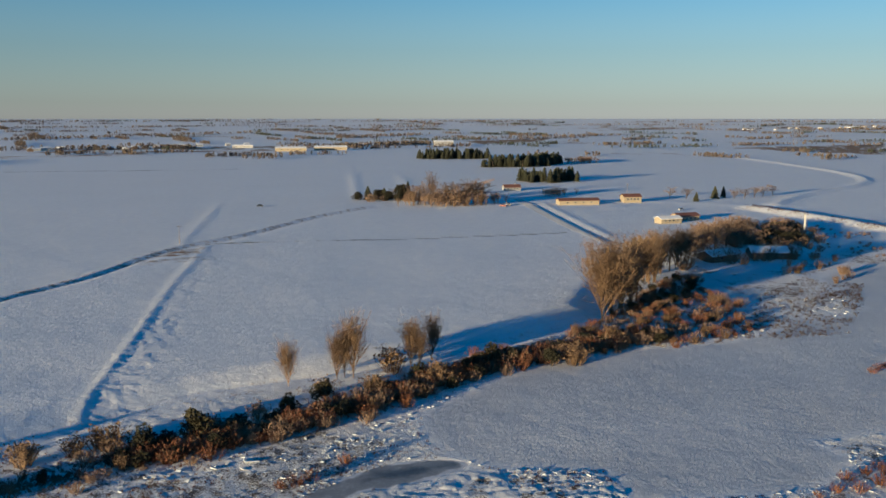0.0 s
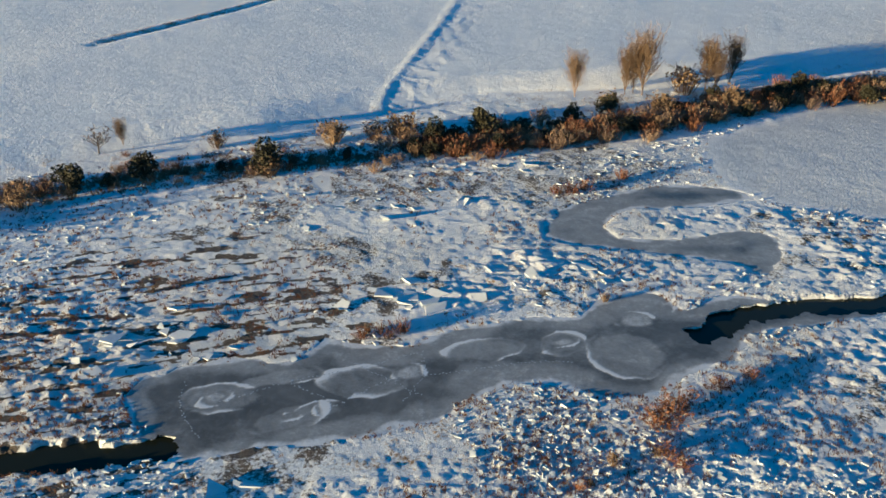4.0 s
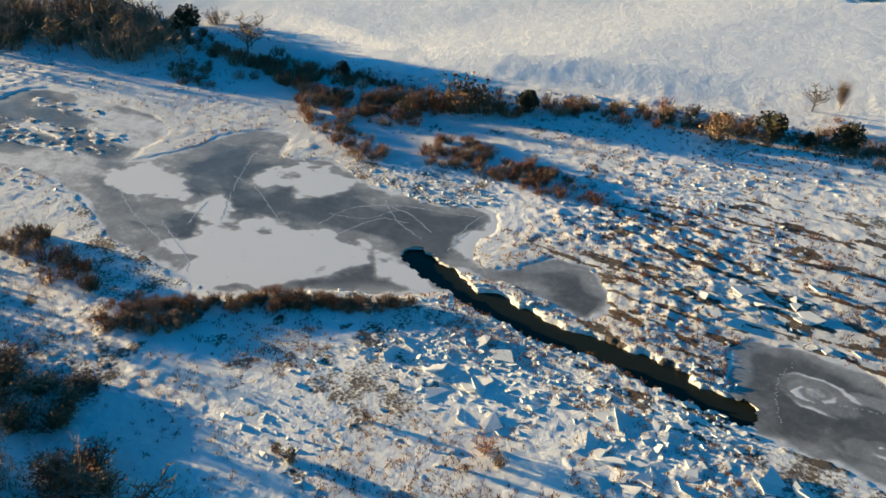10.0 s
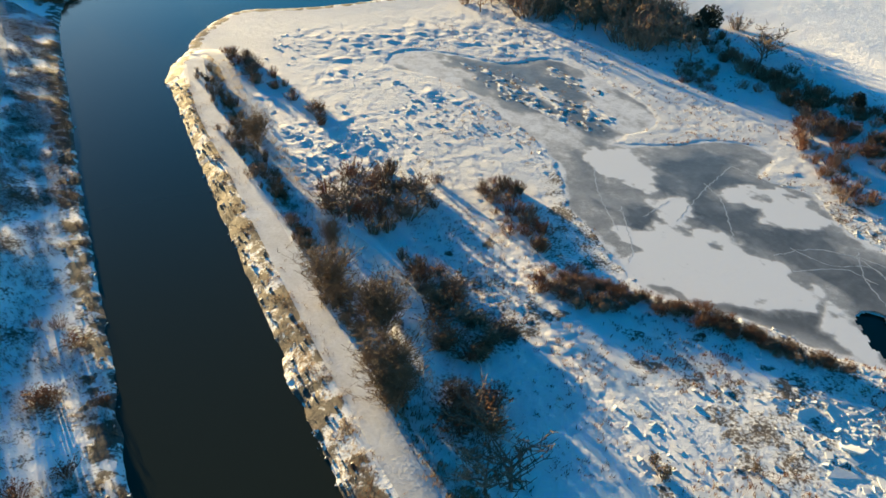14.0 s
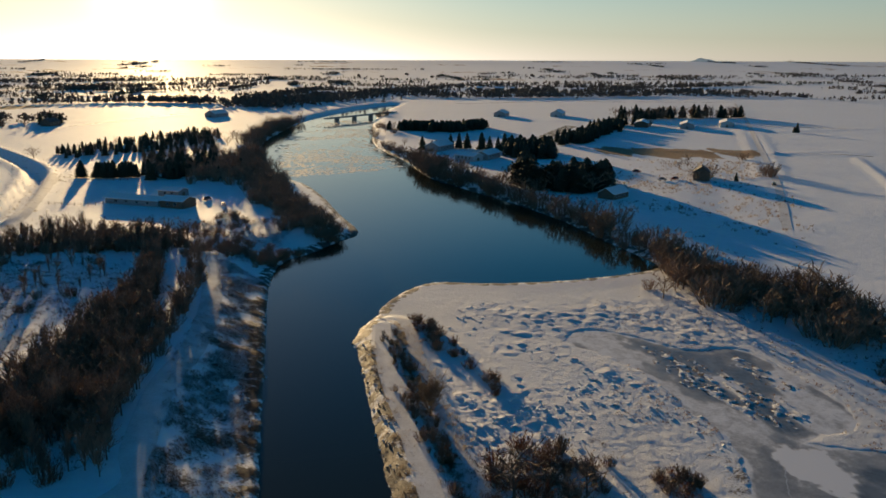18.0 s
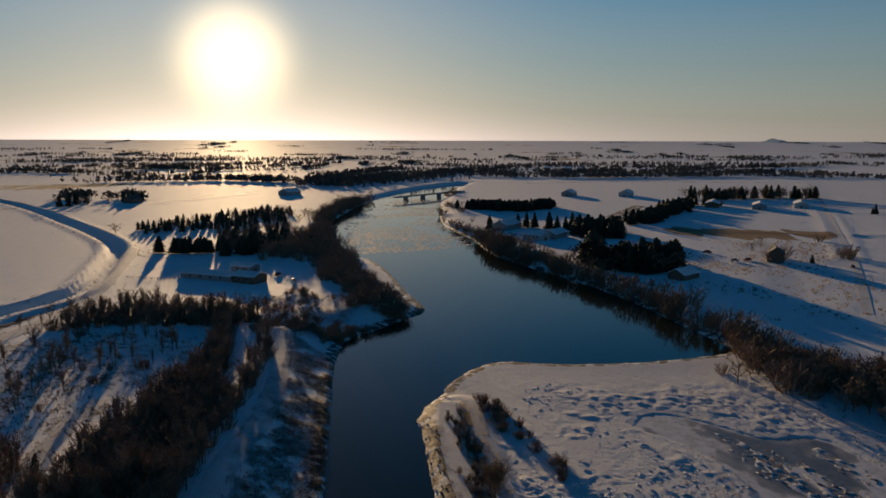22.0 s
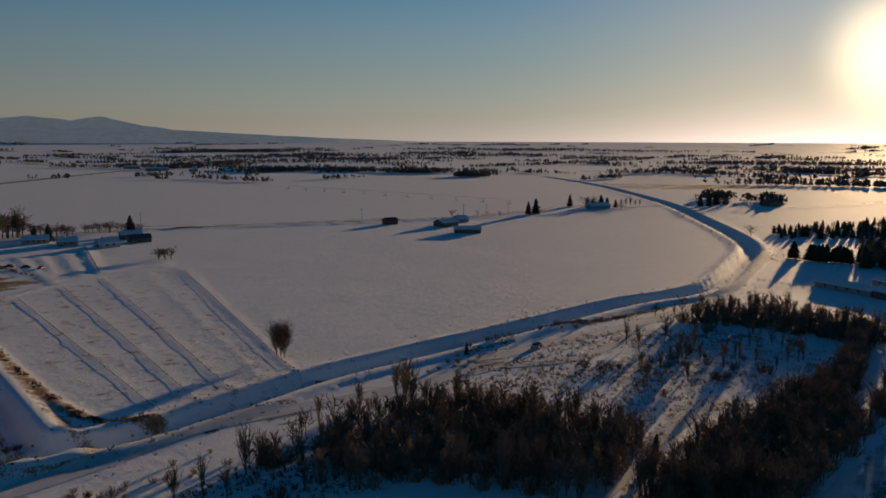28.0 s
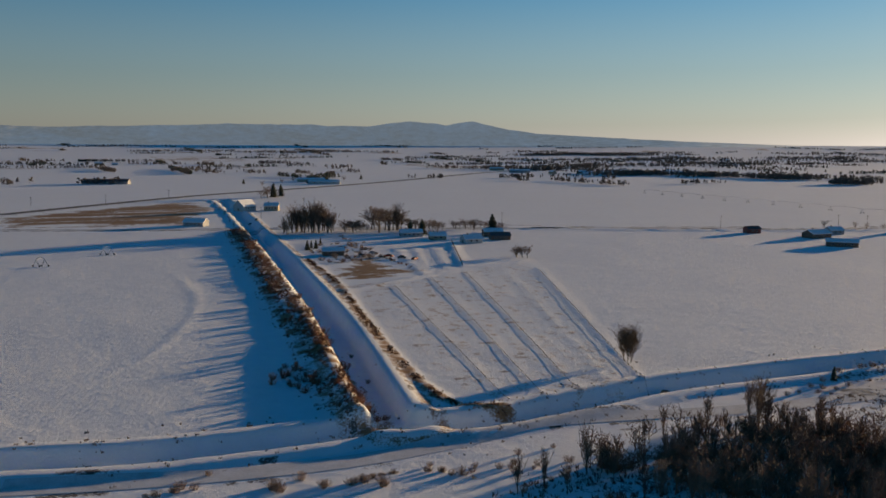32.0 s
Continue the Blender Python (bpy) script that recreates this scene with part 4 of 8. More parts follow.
def ribbon(name, line, half, lift, mat, label, category, across=3):
    p = np.array(line)
    t = np.gradient(p, axis=0)
    t /= np.linalg.norm(t, axis=1, keepdims=True) + 1e-9
    nrm = np.stack([-t[:, 1], t[:, 0]], 1)
    offs = np.linspace(-half, half, across)
    q = p[:, None, :] + nrm[:, None, :] * offs[None, :, None]
    z = height(q[..., 0].ravel(), q[..., 1].ravel()) + lift + np.hypot(q[..., 0], q[..., 1]).ravel() * 0.00015
    verts = np.column_stack([q.reshape(-1, 2), z])
    faces = [(i * across + j, i * across + j + 1, (i + 1) * across + j + 1, (i + 1) * across + j) for i in range(len(p) - 1) for j in range(across - 1)]
    me = bpy.data.meshes.new(name)
    me.from_pydata(verts.tolist(), [], faces)
    me.polygons.foreach_set("use_smooth", np.ones(len(faces), bool))
    me.materials.append(mat)
    me.update()
    if me.polygons[0].normal.z < 0:
        me.flip_normals()
    return tagged(new(name, me), label, category, kind="structure")


def resample(line, step):
    p = np.array(line)
    s = np.concatenate([[0], np.cumsum(np.linalg.norm(np.diff(p, axis=0), axis=1))])
    u = np.arange(0, s[-1], step)
    return np.column_stack([np.interp(u, s, p[:, 0]), np.interp(u, s, p[:, 1])])


for nm, line, half in ROADS:
    dark = nm == "highway"
    ribbon(nm, resample(line, 3.0 if half < 3.2 else 8.0), half, 0.06, ASPHALT if dark else TRACK, "cleared dark highway between snowy fields" if dark else "packed snow lane with wheel tracks", "road", 5)


# ---- building blocks ----
def sticks(segments):
    """Thin three-sided twigs and limbs: (start, end, start radius, end radius)."""
    v, f = [], []
    for a, b, ra, rb in segments:
        a, b = Vector(a), Vector(b)
        d = (b - a).normalized() if (b - a).length > 1e-6 else Vector((0, 0, 1))
        u = d.orthogonal().normalized()
        w = d.cross(u)
        k = len(v)
        for c, r in ((a, ra), (b, rb)):
            for i in range(3):
                g = i * 2.0944
                v.append(c + (u * math.cos(g) + w * math.sin(g)) * r)
        f += [(k, k + 1, k + 4, k + 3), (k + 1, k + 2, k + 5, k + 4), (k + 2, k, k + 3, k + 5), (k + 3, k + 4, k + 5)]
    return v, f


def mesh_of(name, v, f, mat, soft=False):
    me = bpy.data.meshes.new(name)
    me.from_pydata([tuple(p) for p in v], [], f)
    me.materials.append(mat)
    if soft:
        me.polygons.foreach_set("use_smooth", np.ones(len(me.polygons), bool))
    me.update()
    return me


def child(name, me, parent, label=""):
    ob = new(name, me)
    ob.parent = parent
    return tagged(ob, label)


def part(name, bm, mat, parent, label=""):
    me = bpy.data.meshes.new(name)
    bm.to_mesh(me)
    bm.free()
    me.materials.append(mat)
    return child(name, me, parent, label)


def tufts(points, size, rng, flat=0.5):
    """Small bent leaf sprays, two triangles each, at the given points."""
    v, f = [], []
    for p in points:
        d = Vector((rng.gauss(0, 1), rng.gauss(0, 1), rng.gauss(0, flat))).normalized()
        u = d.orthogonal().normalized()
        u = (Matrix.Rotation(rng.uniform(0, 6.28), 3, d) @ u)
        s = size * rng.uniform(0.6, 1.4)
        k = len(v)
        n = d.cross(u)
        v += [p - d * s * 0.5, p + u * s * 0.35 + n * s * 0.12, p + d * s * 0.6, p - u * s * 0.35 + n * s * 0.12]
        f += [(k, k + 1, k + 2), (k, k + 2, k + 3)]
    return v, f


def shrub_parts(seed, stems, spread, twig, mat_stem, mat_twig, arch=0.25):
    """A many-stemmed bush, one metre tall: stems and twigs."""
    rng = random.Random(seed)
    seg, tw, tips = [], [], []
    for i in range(stems):
        g, lean = rng.uniform(0, 6.28), rng.random() ** 0.6 * spread
        base = Vector((math.cos(g), math.sin(g), 0)) * lean * 0.35
        h = (1 - 0.45 * (lean / spread) ** 2) * rng.uniform(0.65, 1.0)
        mid = base + Vector((math.cos(g) * lean * 0.4, math.sin(g) * lean * 0.4, h * 0.55))
        top = base + Vector((math.cos(g) * lean * (0.7 + arch), math.sin(g) * lean * (0.7 + arch), h))
        seg += [(base - Vector((0, 0, 0.12)), mid, 0.014, 0.010), (mid, top, 0.010, 0.004)]
        for k in range(twig):
            a = mid.lerp(top, rng.uniform(-0.5, 0.9))
            b = a + Vector((rng.gauss(0, 0.10), rng.gauss(0, 0.10), rng.uniform(0.04, 0.2)))
            tw.append((a, b, 0.006, 0.003))
            tips.append(b)
    a = mesh_of("base", *sticks(seg), mat_stem)
    v, f = sticks(tw)
    v2, f2 = tufts(tips, 0.10, rng)
    k = len(v)
    b = mesh_of("crown", v + v2, f + [tuple(i + k for i in q) for q in f2], mat_twig)
    return a, b


def bare_tree_parts(seed, upright, limbs, sub, twigs, mat_twig, trunk_h=0.25, width=0.42, slim=1.0):
    """A leafless broadleaf tree, one metre tall: trunk with limbs, and a crown of branches and twigs."""
    rng = random.Random(seed)
    trunk, crown = [], []
    top = Vector((rng.gauss(0, 0.03), rng.gauss(0, 0.03), 0.62))
    foot = Vector((0, 0, -0.03))
    fork = foot.lerp(top, 0.45) + Vector((rng.gauss(0, 0.02), rng.gauss(0, 0.02), 0))
    trunk += [(foot, fork, 0.026, 0.019), (fork, top, 0.019, 0.008)]
    for i in range(limbs):
        t = trunk_h + (0.95 - trunk_h) * i / limbs
        a = foot.lerp(fork, t / 0.45) if t < 0.45 else fork.lerp(top, (t - 0.45) / 0.55)
        a = Vector((a.x, a.y, 0.62 * t))
        g = i * 2.4 + rng.gauss(0, 0.4)
        reach = width * rng.uniform(0.6, 1.1) * (1 - 0.35 * t)
        b = a + Vector((math.cos(g) * reach, math.sin(g) * reach, reach * upright * rng.uniform(0.8, 1.3)))
        m = a.lerp(b, 0.5) + Vector((0, 0, 0.03))
        trunk += [(a, m, 0.012, 0.008), (m, b, 0.008, 0.004)]
        for j in range(sub):
            c = a.lerp(b, rng.uniform(0.3, 1.0))
            e = c + Vector((rng.gauss(0, 0.11), rng.gauss(0, 0.11), rng.uniform(0.03, 0.2) * upright))
            crown.append((c, e, 0.006, 0.003))
            for k in range(twigs):
                p = c.lerp(e, rng.uniform(0.3, 1))
                crown.append((p, p + Vector((rng.gauss(0, 0.05), rng.gauss(0, 0.05), rng.uniform(0.0, 0.09))), 0.0065, 0.003))
    if slim < 1:
        trunk, crown = [[(a, b, p * slim, q * slim) for a, b, p, q in k] for k in (trunk, crown)]
    return mesh_of("trunk", *sticks(trunk), mat_twig if slim < 1 else BARK), mesh_of("crown", *sticks(crown), mat_twig)


def spruce_parts(seed, width, tiers=13, mat=SPRUCE):
    rng = random.Random(seed)
    v, f = [], []
    for i in range(tiers):
        z = 0.08 + 0.9 * i / tiers
        r = width * (1 - i / tiers) ** 0.68 * rng.uniform(0.85, 1.15) + 0.012
        n = max(6, int(13 - i * 0.5))
        for j in range(n):
            g = j * 6.283 / n + rng.uniform(-0.3, 0.3) + i
            rr, dz = r * rng.uniform(0.7, 1.15), rng.uniform(0.02, 0.08)
            c, s = math.cos(g), math.sin(g)
            w = 0.55 * rr * 6.283 / n
            k = len(v)
            v += [Vector((0, 0, z + 0.07)), Vector((c * rr * 0.6 - s * w, s * rr * 0.6 + c * w, z)), Vector((c * rr, s * rr, z - dz)), Vector((c * rr * 0.6 + s * w, s * rr * 0.6 - c * w, z)), Vector((c * rr * 0.5, s * rr * 0.5, z - dz - 0.03))]
            f += [(k, k + 1, k + 2), (k, k + 2, k + 3), (k + 1, k + 4, k + 2), (k + 4, k + 3, k + 2)]
    return mesh_of("trunk", *sticks([((0, 0, -0.02), (0, 0, 0.95), 0.022, 0.004)]), BARK), mesh_of("crown", v, f, mat)


def juniper_parts(seed, wide):
    rng = random.Random(seed)
    lobes = [(Vector((rng.gauss(0, wide * 0.2), rng.gauss(0, wide * 0.2), rng.uniform(0.25, 0.72))), rng.uniform(0.2, 0.32)) for _ in range(7)]
    pts = []
    while len(pts) < 1150:
        c, r = rng.choice(lobes)
        d = Vector((rng.gauss(0, 1), rng.gauss(0, 1), rng.gauss(0, 1))).normalized()
        p = c + d * r * rng.uniform(0.6, 1.02)
        if p.z > 0.03:
            pts.append(p)
    v, f = tufts(pts, 0.085, rng, 0.8)
    v2, f2 = sticks([((0, 0, 0.1), c, 0.02, 0.010) for c, r in lobes])
    k = len(v)
    return mesh_of("trunk", *sticks([((0, 0, -0.03), (0, 0, 0.55), 0.035, 0.012)]), BARK), mesh_of("crown", v + v2, f + [tuple(i + k for i in q) for q in f2], JUNIPER)


STORE = {}


def kind_of(key):
    """The meshes of one kind of plant, several forms of each, built when first wanted."""
    if key not in STORE:
        make = {
            "rust_shrub": lambda i: shrub_parts(100 + i, 40, 0.75, 5, RUST, RUST),
            "gold_shrub": lambda i: shrub_parts(120 + i, 40, 0.5, 5, GOLD, GOLD, 0.1),
            "brown_shrub": lambda i: shrub_parts(140 + i, 40, 0.65, 5, BROWN, BROWN),
            "bare_tree": lambda i: bare_tree_parts(200 + i, 0.9, 10, 5, 4, BROWN),
            "gold_tree": lambda i: bare_tree_parts(220 + i, 2.4, 30, 9, 5, GOLD, 0.06, 0.22, 0.42),
            "poplar": lambda i: bare_tree_parts(240 + i, 3.0, 14, 5, 3, BROWN, 0.1, 0.15),
            "spruce": lambda i: spruce_parts(260 + i, 0.24 + 0.03 * i),
            "juniper": lambda i: juniper_parts(280 + i, 0.7),
        }[key]
        STORE[key] = [make(i) for i in range(4)]
    return STORE[key]


PLANTS = {
    "rust_shrub": ("shrub", "rust red leafless willow shrub standing in snow", ("base", "crown"), "shrubs on the river plain"),
    "gold_shrub": ("shrub", "golden brown leafless willow shrub in snow", ("base", "crown"), "shrubs on the banks"),
    "brown_shrub": ("shrub", "dark brown leafless thicket shrub in snow", ("base", "crown"), "shrubs on the banks"),
    "bare_tree": ("tree", "leafless broadleaf tree with dark brown branches", ("trunk", "crown"), "bare trees"),
    "gold_tree": ("tree", "leafless upright tree with golden twigs", ("trunk", "crown"), "golden trees on the bank"),
    "poplar": ("tree", "narrow leafless poplar with bare upright branches", ("trunk", "crown"), "poplars"),
    "spruce": ("tree", "dark green spruce tree with drooping branches", ("trunk", "crown"), "conifers"),
    "juniper": ("juniper", "dense dark green juniper bush on the bank", ("trunk", "crown"), "junipers on the bank"),
}
prng = random.Random(5)


RECORDS = []


def plant(kind, x, y, h, wide=1.0, z=None, chosen=True):
    """Notes a plant; grow() builds them all."""
    RECORDS.append((kind, x, y, ground_z(x, y) if z is None else z, h, h * wide, prng.uniform(0, 6.28), prng.randrange(4), chosen))


def low_form(kind, seed):
    """A lighter form of a plant, for those that stand in a mass: limbs as sticks, twigs as slim blades."""
    rng = random.Random(seed)
    v, f = [], []

    def blade(a, b, w):
        k = len(v)
        g = rng.uniform(0, 6.28)
        o = Vector((math.cos(g) * w, math.sin(g) * w, 0))
        v.extend((a - o, a + o, b))
        f.append((k, k + 1, k + 2))
    if kind == "spruce":
        for i in range(9):
            r, z = 0.27 * (1 - i / 9) ** 0.6 + 0.01, 0.06 + 0.1 * i
            for j in range(7):
                g = j * 0.9 + i + rng.uniform(-0.3, 0.3)
                rr, k = r * rng.uniform(0.8, 1.2), len(v)
                v.extend((Vector((0, 0, z + 0.14)), Vector((math.cos(g - 0.5) * rr, math.sin(g - 0.5) * rr, z)), Vector((math.cos(g + 0.5) * rr, math.sin(g + 0.5) * rr, z - 0.02))))
                f.append((k, k + 1, k + 2))
    elif kind.endswith("shrub"):
        wide = 0.5 if kind == "gold_shrub" else 0.7
        for i in range(46):
            g, q = rng.uniform(0, 6.28), rng.random() ** 0.6 * wide
            a = Vector((math.cos(g) * q * 0.4, math.sin(g) * q * 0.4, -0.05))
            b = Vector((math.cos(g) * q, math.sin(g) * q, (1 - 0.4 * q) * rng.uniform(0.6, 1.0)))
            blade(a, b, 0.018)
            for j in range(6):
                c = a.lerp(b, rng.uniform(0.3, 0.95))
                blade(c, c + Vector((rng.gauss(0, 0.08), rng.gauss(0, 0.08), rng.uniform(0.05, 0.2))), 0.018)
    else:
        up, wide = {"bare_tree": (0.9, 0.42), "gold_tree": (2.2, 0.24), "poplar": (3.0, 0.15)}[kind]
        v2, f2 = sticks([((0, 0, -0.03), (0, 0, 0.62), 0.024, 0.008)])
        v.extend(v2)
        f.extend(t for q in f2 for t in ((q[0], q[1], q[2]), (q[0], q[2], q[-1])))
        for i in range(12):
            g, t = i * 2.4, 0.15 + 0.75 * i / 12
            reach = wide * rng.uniform(0.6, 1.1) * (1 - 0.35 * t)
            a = Vector((0, 0, 0.62 * t))
            b = a + Vector((math.cos(g) * reach, math.sin(g) * reach, reach * up))
            blade(a, b, 0.012)
            for j in range(11):
                c = a.lerp(b, rng.uniform(0.25, 1.0))
                blade(c, c + Vector((rng.gauss(0, 0.08), rng.gauss(0, 0.08), rng.uniform(0.02, 0.16))), 0.014)
    return np.array([tuple(p) for p in v]), np.array(f)


def grow():
    """The plants nearest to the water's edge lanes, and those standing alone, as things; the masses behind them as joined stuff."""
    order = sorted(RECORDS, key=lambda r: (not r[8], math.hypot(r[1], r[2])))
    room = {"shrub": 300, "tree": 300, "juniper": 260}
    rest = {}
    for kind, x, y, z, h, w, turn, form, chosen in order:
        cat, label, names, group = PLANTS[kind]
        if room[cat] > 0:
            room[cat] -= 1
            a, b = kind_of(kind)[form]
            root = new(cat)
            root.matrix_world = Matrix.LocRotScale((x, y, z), Euler((0, 0, turn)), (w, w, h))
            child(names[0], a, root)
            child(names[1], b, root)
            tagged(root, label, cat, group)
        else:
            rest.setdefault(kind, []).append((x, y, z, h, w, turn, form))
    mats = {"rust_shrub": RUST, "gold_shrub": GOLD, "brown_shrub": BROWN, "bare_tree": BROWN, "gold_tree": GOLD, "poplar": BROWN, "spruce": SPRUCE}
    for kind, rows in rest.items():
        forms = [low_form(kind, 900 + i) for i in range(4)]
        vs, fs, k = [], [], 0
        for x, y, z, h, w, turn, form in rows:
            v, f = forms[form]
            c, s = math.cos(turn) * w, math.sin(turn) * w
            vs.append(np.column_stack([x + v[:, 0] * c - v[:, 1] * s, y + v[:, 0] * s + v[:, 1] * c, z + v[:, 2] * h]))
            fs.append(f + k)
            k += len(v)
        vs, fs = np.concatenate(vs), np.concatenate(fs)
        name = {"rust_shrub": "rust_thicket", "gold_shrub": "golden_thicket", "brown_shrub": "brown_thicket", "bare_tree": "bare_wood", "gold_tree": "golden_wood", "poplar": "poplar_wood", "spruce": "conifer_wood"}[kind]
        me = bpy.data.meshes.new(name)
        me.vertices.add(len(vs))
        me.vertices.foreach_set("co", vs.ravel())
        me.loops.add(fs.size)
        me.loops.foreach_set("vertex_index", fs.ravel())
        me.polygons.add(len(fs))
        me.polygons.foreach_set("loop_start", np.arange(0, fs.size, 3))
        me.update(calc_edges=True)
        me.materials.append(mats[kind])
        tagged(new(name, me), {"s": "dense leafless thicket along the snowy banks", "t": "leafless wood beyond the snowy bank", "c": "dark conifer plantation on snow"}["c" if kind == "spruce" else "s" if kind.endswith("shrub") else "t"], "trees", kind="stuff")


def plant_many(kinds, pts, lo, hi, wide=1.0):
    if not len(pts):
        return
    q = np.array(pts, float)
    for x, y, z in zip(q[:, 0], q[:, 1], height(q[:, 0], q[:, 1])):
        if z > -0.25:
            plant(prng.choice(kinds), x, y, prng.uniform(lo, hi), wide * prng.uniform(0.85, 1.2), z, False)


def along(line, n, spread):
    p = resample(line, 1.0)
    out = []
    for _ in range(n):
        q = p[prng.randrange(len(p))]
        out.append((q[0] + prng.gauss(0, spread), q[1] + prng.gauss(0, spread)))
    return out


def inside_of(area, n):
    lo, hi = np.min(area, 0), np.max(area, 0)
    out = []
    for _ in range(n * 60):
        q = (prng.uniform(lo[0], hi[0]), prng.uniform(lo[1], hi[1]))
        if within(area, np.array([q[0]]), np.array([q[1]]))[0]:
            out.append(q)
            if len(out) == n:
                break
    return out


# ---- plants of the north bank ----
for x, y, h in [(-92.8, 127.7, 6.1), (-82.1, 134.4, 5.8), (-61.2, 144.7, 7.6), (-32, 163.6, 6.8), (-23.9, 169.0, 7.0), (-128, 98.4, 4.5), (-5.1, 183.5, 5.2), (46.4, 212.3, 7.0), (42.1, 207.1, 5.8), (38.3, 204.5, 4.7), (62.2, 209.0, 5.0), (-127.3, 98.2, 4.7), (-163.9, 75.2, 3.9), (-211.6, 54.8, 7.5), (-88.2, 132.1, 3.2), (-28.6, 166.0, 4.6), (2.6, 190.5, 5.4), (25.6, 199.6, 6.0), (15.0, 193.0, 5.2), (52.0, 212.0, 5.0), (-48.0, 152.5, 3.0), (-70.0, 142.0, 2.6)]:
    plant("juniper", x, y, h * 1.05, 1.0)
for x, y, h in [(-5.8, 202.7, 9.3), (6.0, 206.2, 10.1), (10.2, 206.6, 12.9), (8.0, 208.0, 10.0), (25.4, 212.8, 11.0), (27.5, 212.0, 9.0), (31.5, 218.5, 10.4), (-95.0, 150.0, 5.0)]:
    plant("gold_tree", x, y, h * 1.1, 1.0)
for x, y, h in [(-53.8, 161.2, 5.5), (-45.9, 165.2, 4.6), (-42.0, 168.0, 5.0), (-38.9, 167.8, 5.9), (-53.8, 163.6, 4.4), (-98.0, 120.0, 5.1), (-60.4, 142.5, 4.6), (-110.0, 117.3, 2.9), (-76.8, 155.0, 4.0), (14.1, 191.4, 6.1), (2.5, 194.5, 4.9), (29.9, 197.0, 6.2), (68.5, 209.6, 7.2), (85.3, 226.0, 6.1), (87.0, 223.6, 4.5), (20.4, 210.4, 7.4), (-134.6, 87.5, 8.2), (-138.0, 76.3, 3.8), (-131.0, 90.5, 5.5), (-20.5, 174.0, 4.2), (-12.0, 180.5, 4.6)]:
    plant("gold_shrub", x, y, h, 1.15)
for x, y, h in [(-98.4, 146.1, 6.2), (20.4, 212.4, 7.4)]:
    plant("bare_tree", x, y, h, 1.3)
for x, y, h in [(92.6, 254.7, 19.3), (97.1, 259.7, 19.8), (106.1, 274.1, 18.5), (117.3, 292.1, 16.4), (131.1, 312.5, 15.3), (144.3, 329.6, 14.9), (156.0, 341.7, 14.0), (165.3, 350.7, 12.6)]:
    plant("gold_tree", x, y, h * 1.1, 1.5)
for x, y, h in [(182.2, 369.0, 14.1), (189.8, 373.0, 14.5), (198.5, 378.7, 15.3), (206.6, 382.9, 14.7), (214.0, 387.4, 12.4), (175.7, 358.4, 13.5), (211.5, 373.0, 10.9), (235.2, 397.8, 8.7), (234.9, 387.9, 8.5), (-189.6, 62.3, 9.9), (-196.0, 65.7, 7.0), (-237.1, 33.1, 10.1), (-234.5, 35.9, 10.7), (-230.3, 39.1, 9.8), (-228.3, 41.5, 9.3), (-238.3, 29.4, 8.1)]:
    plant("bare_tree", x, y, h * 1.05, 1.25)
for x, y, h in [(151.3, 377.3, 6.2), (154.0, 376.9, 7.0), (155.3, 373.3, 6.1)]:
    plant("spruce", x, y, h)
BELT_EAST = spline([(-93.0, 135.2), (-79.4, 140.4), (-65.7, 147.1), (-50.3, 151.4), (-35.4, 160.9), (-12.9, 169.6), (5.1, 180.5), (25.1, 195.0), (47.8, 211.4), (71.2, 221.5), (98.6, 231.4)])
BELT_MID = spline([(-136.2, 97.1), (-128.4, 103.2), (-116.9, 113.1), (-102.0, 123.3), (-94.6, 129.7), (-81.3, 137.6), (-61.1, 147.3), (-46.0, 154.5)])
BELT_WEST = spline([(-216.9, 46.7), (-199.3, 56.5), (-175.9, 61.5), (-156.2, 67.6), (-147.5, 75.6), (-136.2, 88.3), (-124.1, 104.7), (-111.0, 118.7), (-94.3, 131.4)])
plant_many(["brown_shrub", "rust_shrub", "brown_shrub", "juniper"], along(BELT_EAST[len(BELT_EAST) * 2 // 5:], 330, 2.8), 1.8, 4.0, 1.3)
plant_many(["brown_shrub", "brown_shrub", "rust_shrub"], along(BELT_EAST[:len(BELT_EAST) // 2], 60, 3.2), 0.7, 2.2, 1.3)
plant_many(["rust_shrub", "gold_shrub", "rust_shrub"], along(BELT_EAST[len(BELT_EAST) * 2 // 5:len(BELT_EAST) * 4 // 5], 70, 2.5), 2.5, 4.4, 1.2)
plant_many(["brown_shrub", "rust_shrub", "brown_shrub"], along(BELT_EAST[len(BELT_EAST) // 2:], 150, 3.0), 2.5, 5.0, 1.2)
plant_many(["brown_shrub", "gold_shrub"], along(BELT_MID, 70, 2.6), 1.0, 2.6, 1.2)
plant_many(["brown_shrub", "rust_shrub", "gold_shrub"], along(BELT_WEST, 160, 2.2), 1.2, 3.2, 1.2)
plant_many(["gold_tree"], inside_of([(90.6, 254.3), (105.5, 283.8), (130.3, 325.2), (158.5, 356.4), (167.3, 355.0), (134.4, 312.0), (100.4, 259.2)], 26), 11, 18, 1.3)
plant_many(["brown_shrub", "bare_tree", "brown_shrub"], inside_of([(154.2, 334.8), (197.6, 403.8), (248.9, 452.9), (274.7, 448.8), (254.4, 384.8), (213.7, 347.6), (183.4, 341.7)], 110), 3, 8, 1.2)
plant_many(["brown_shrub", "juniper"], inside_of([(102.9, 265.8), (141.0, 316.3), (164.8, 325.2), (127.4, 275.4), (107.5, 252.7)], 40), 2, 4, 1.2)
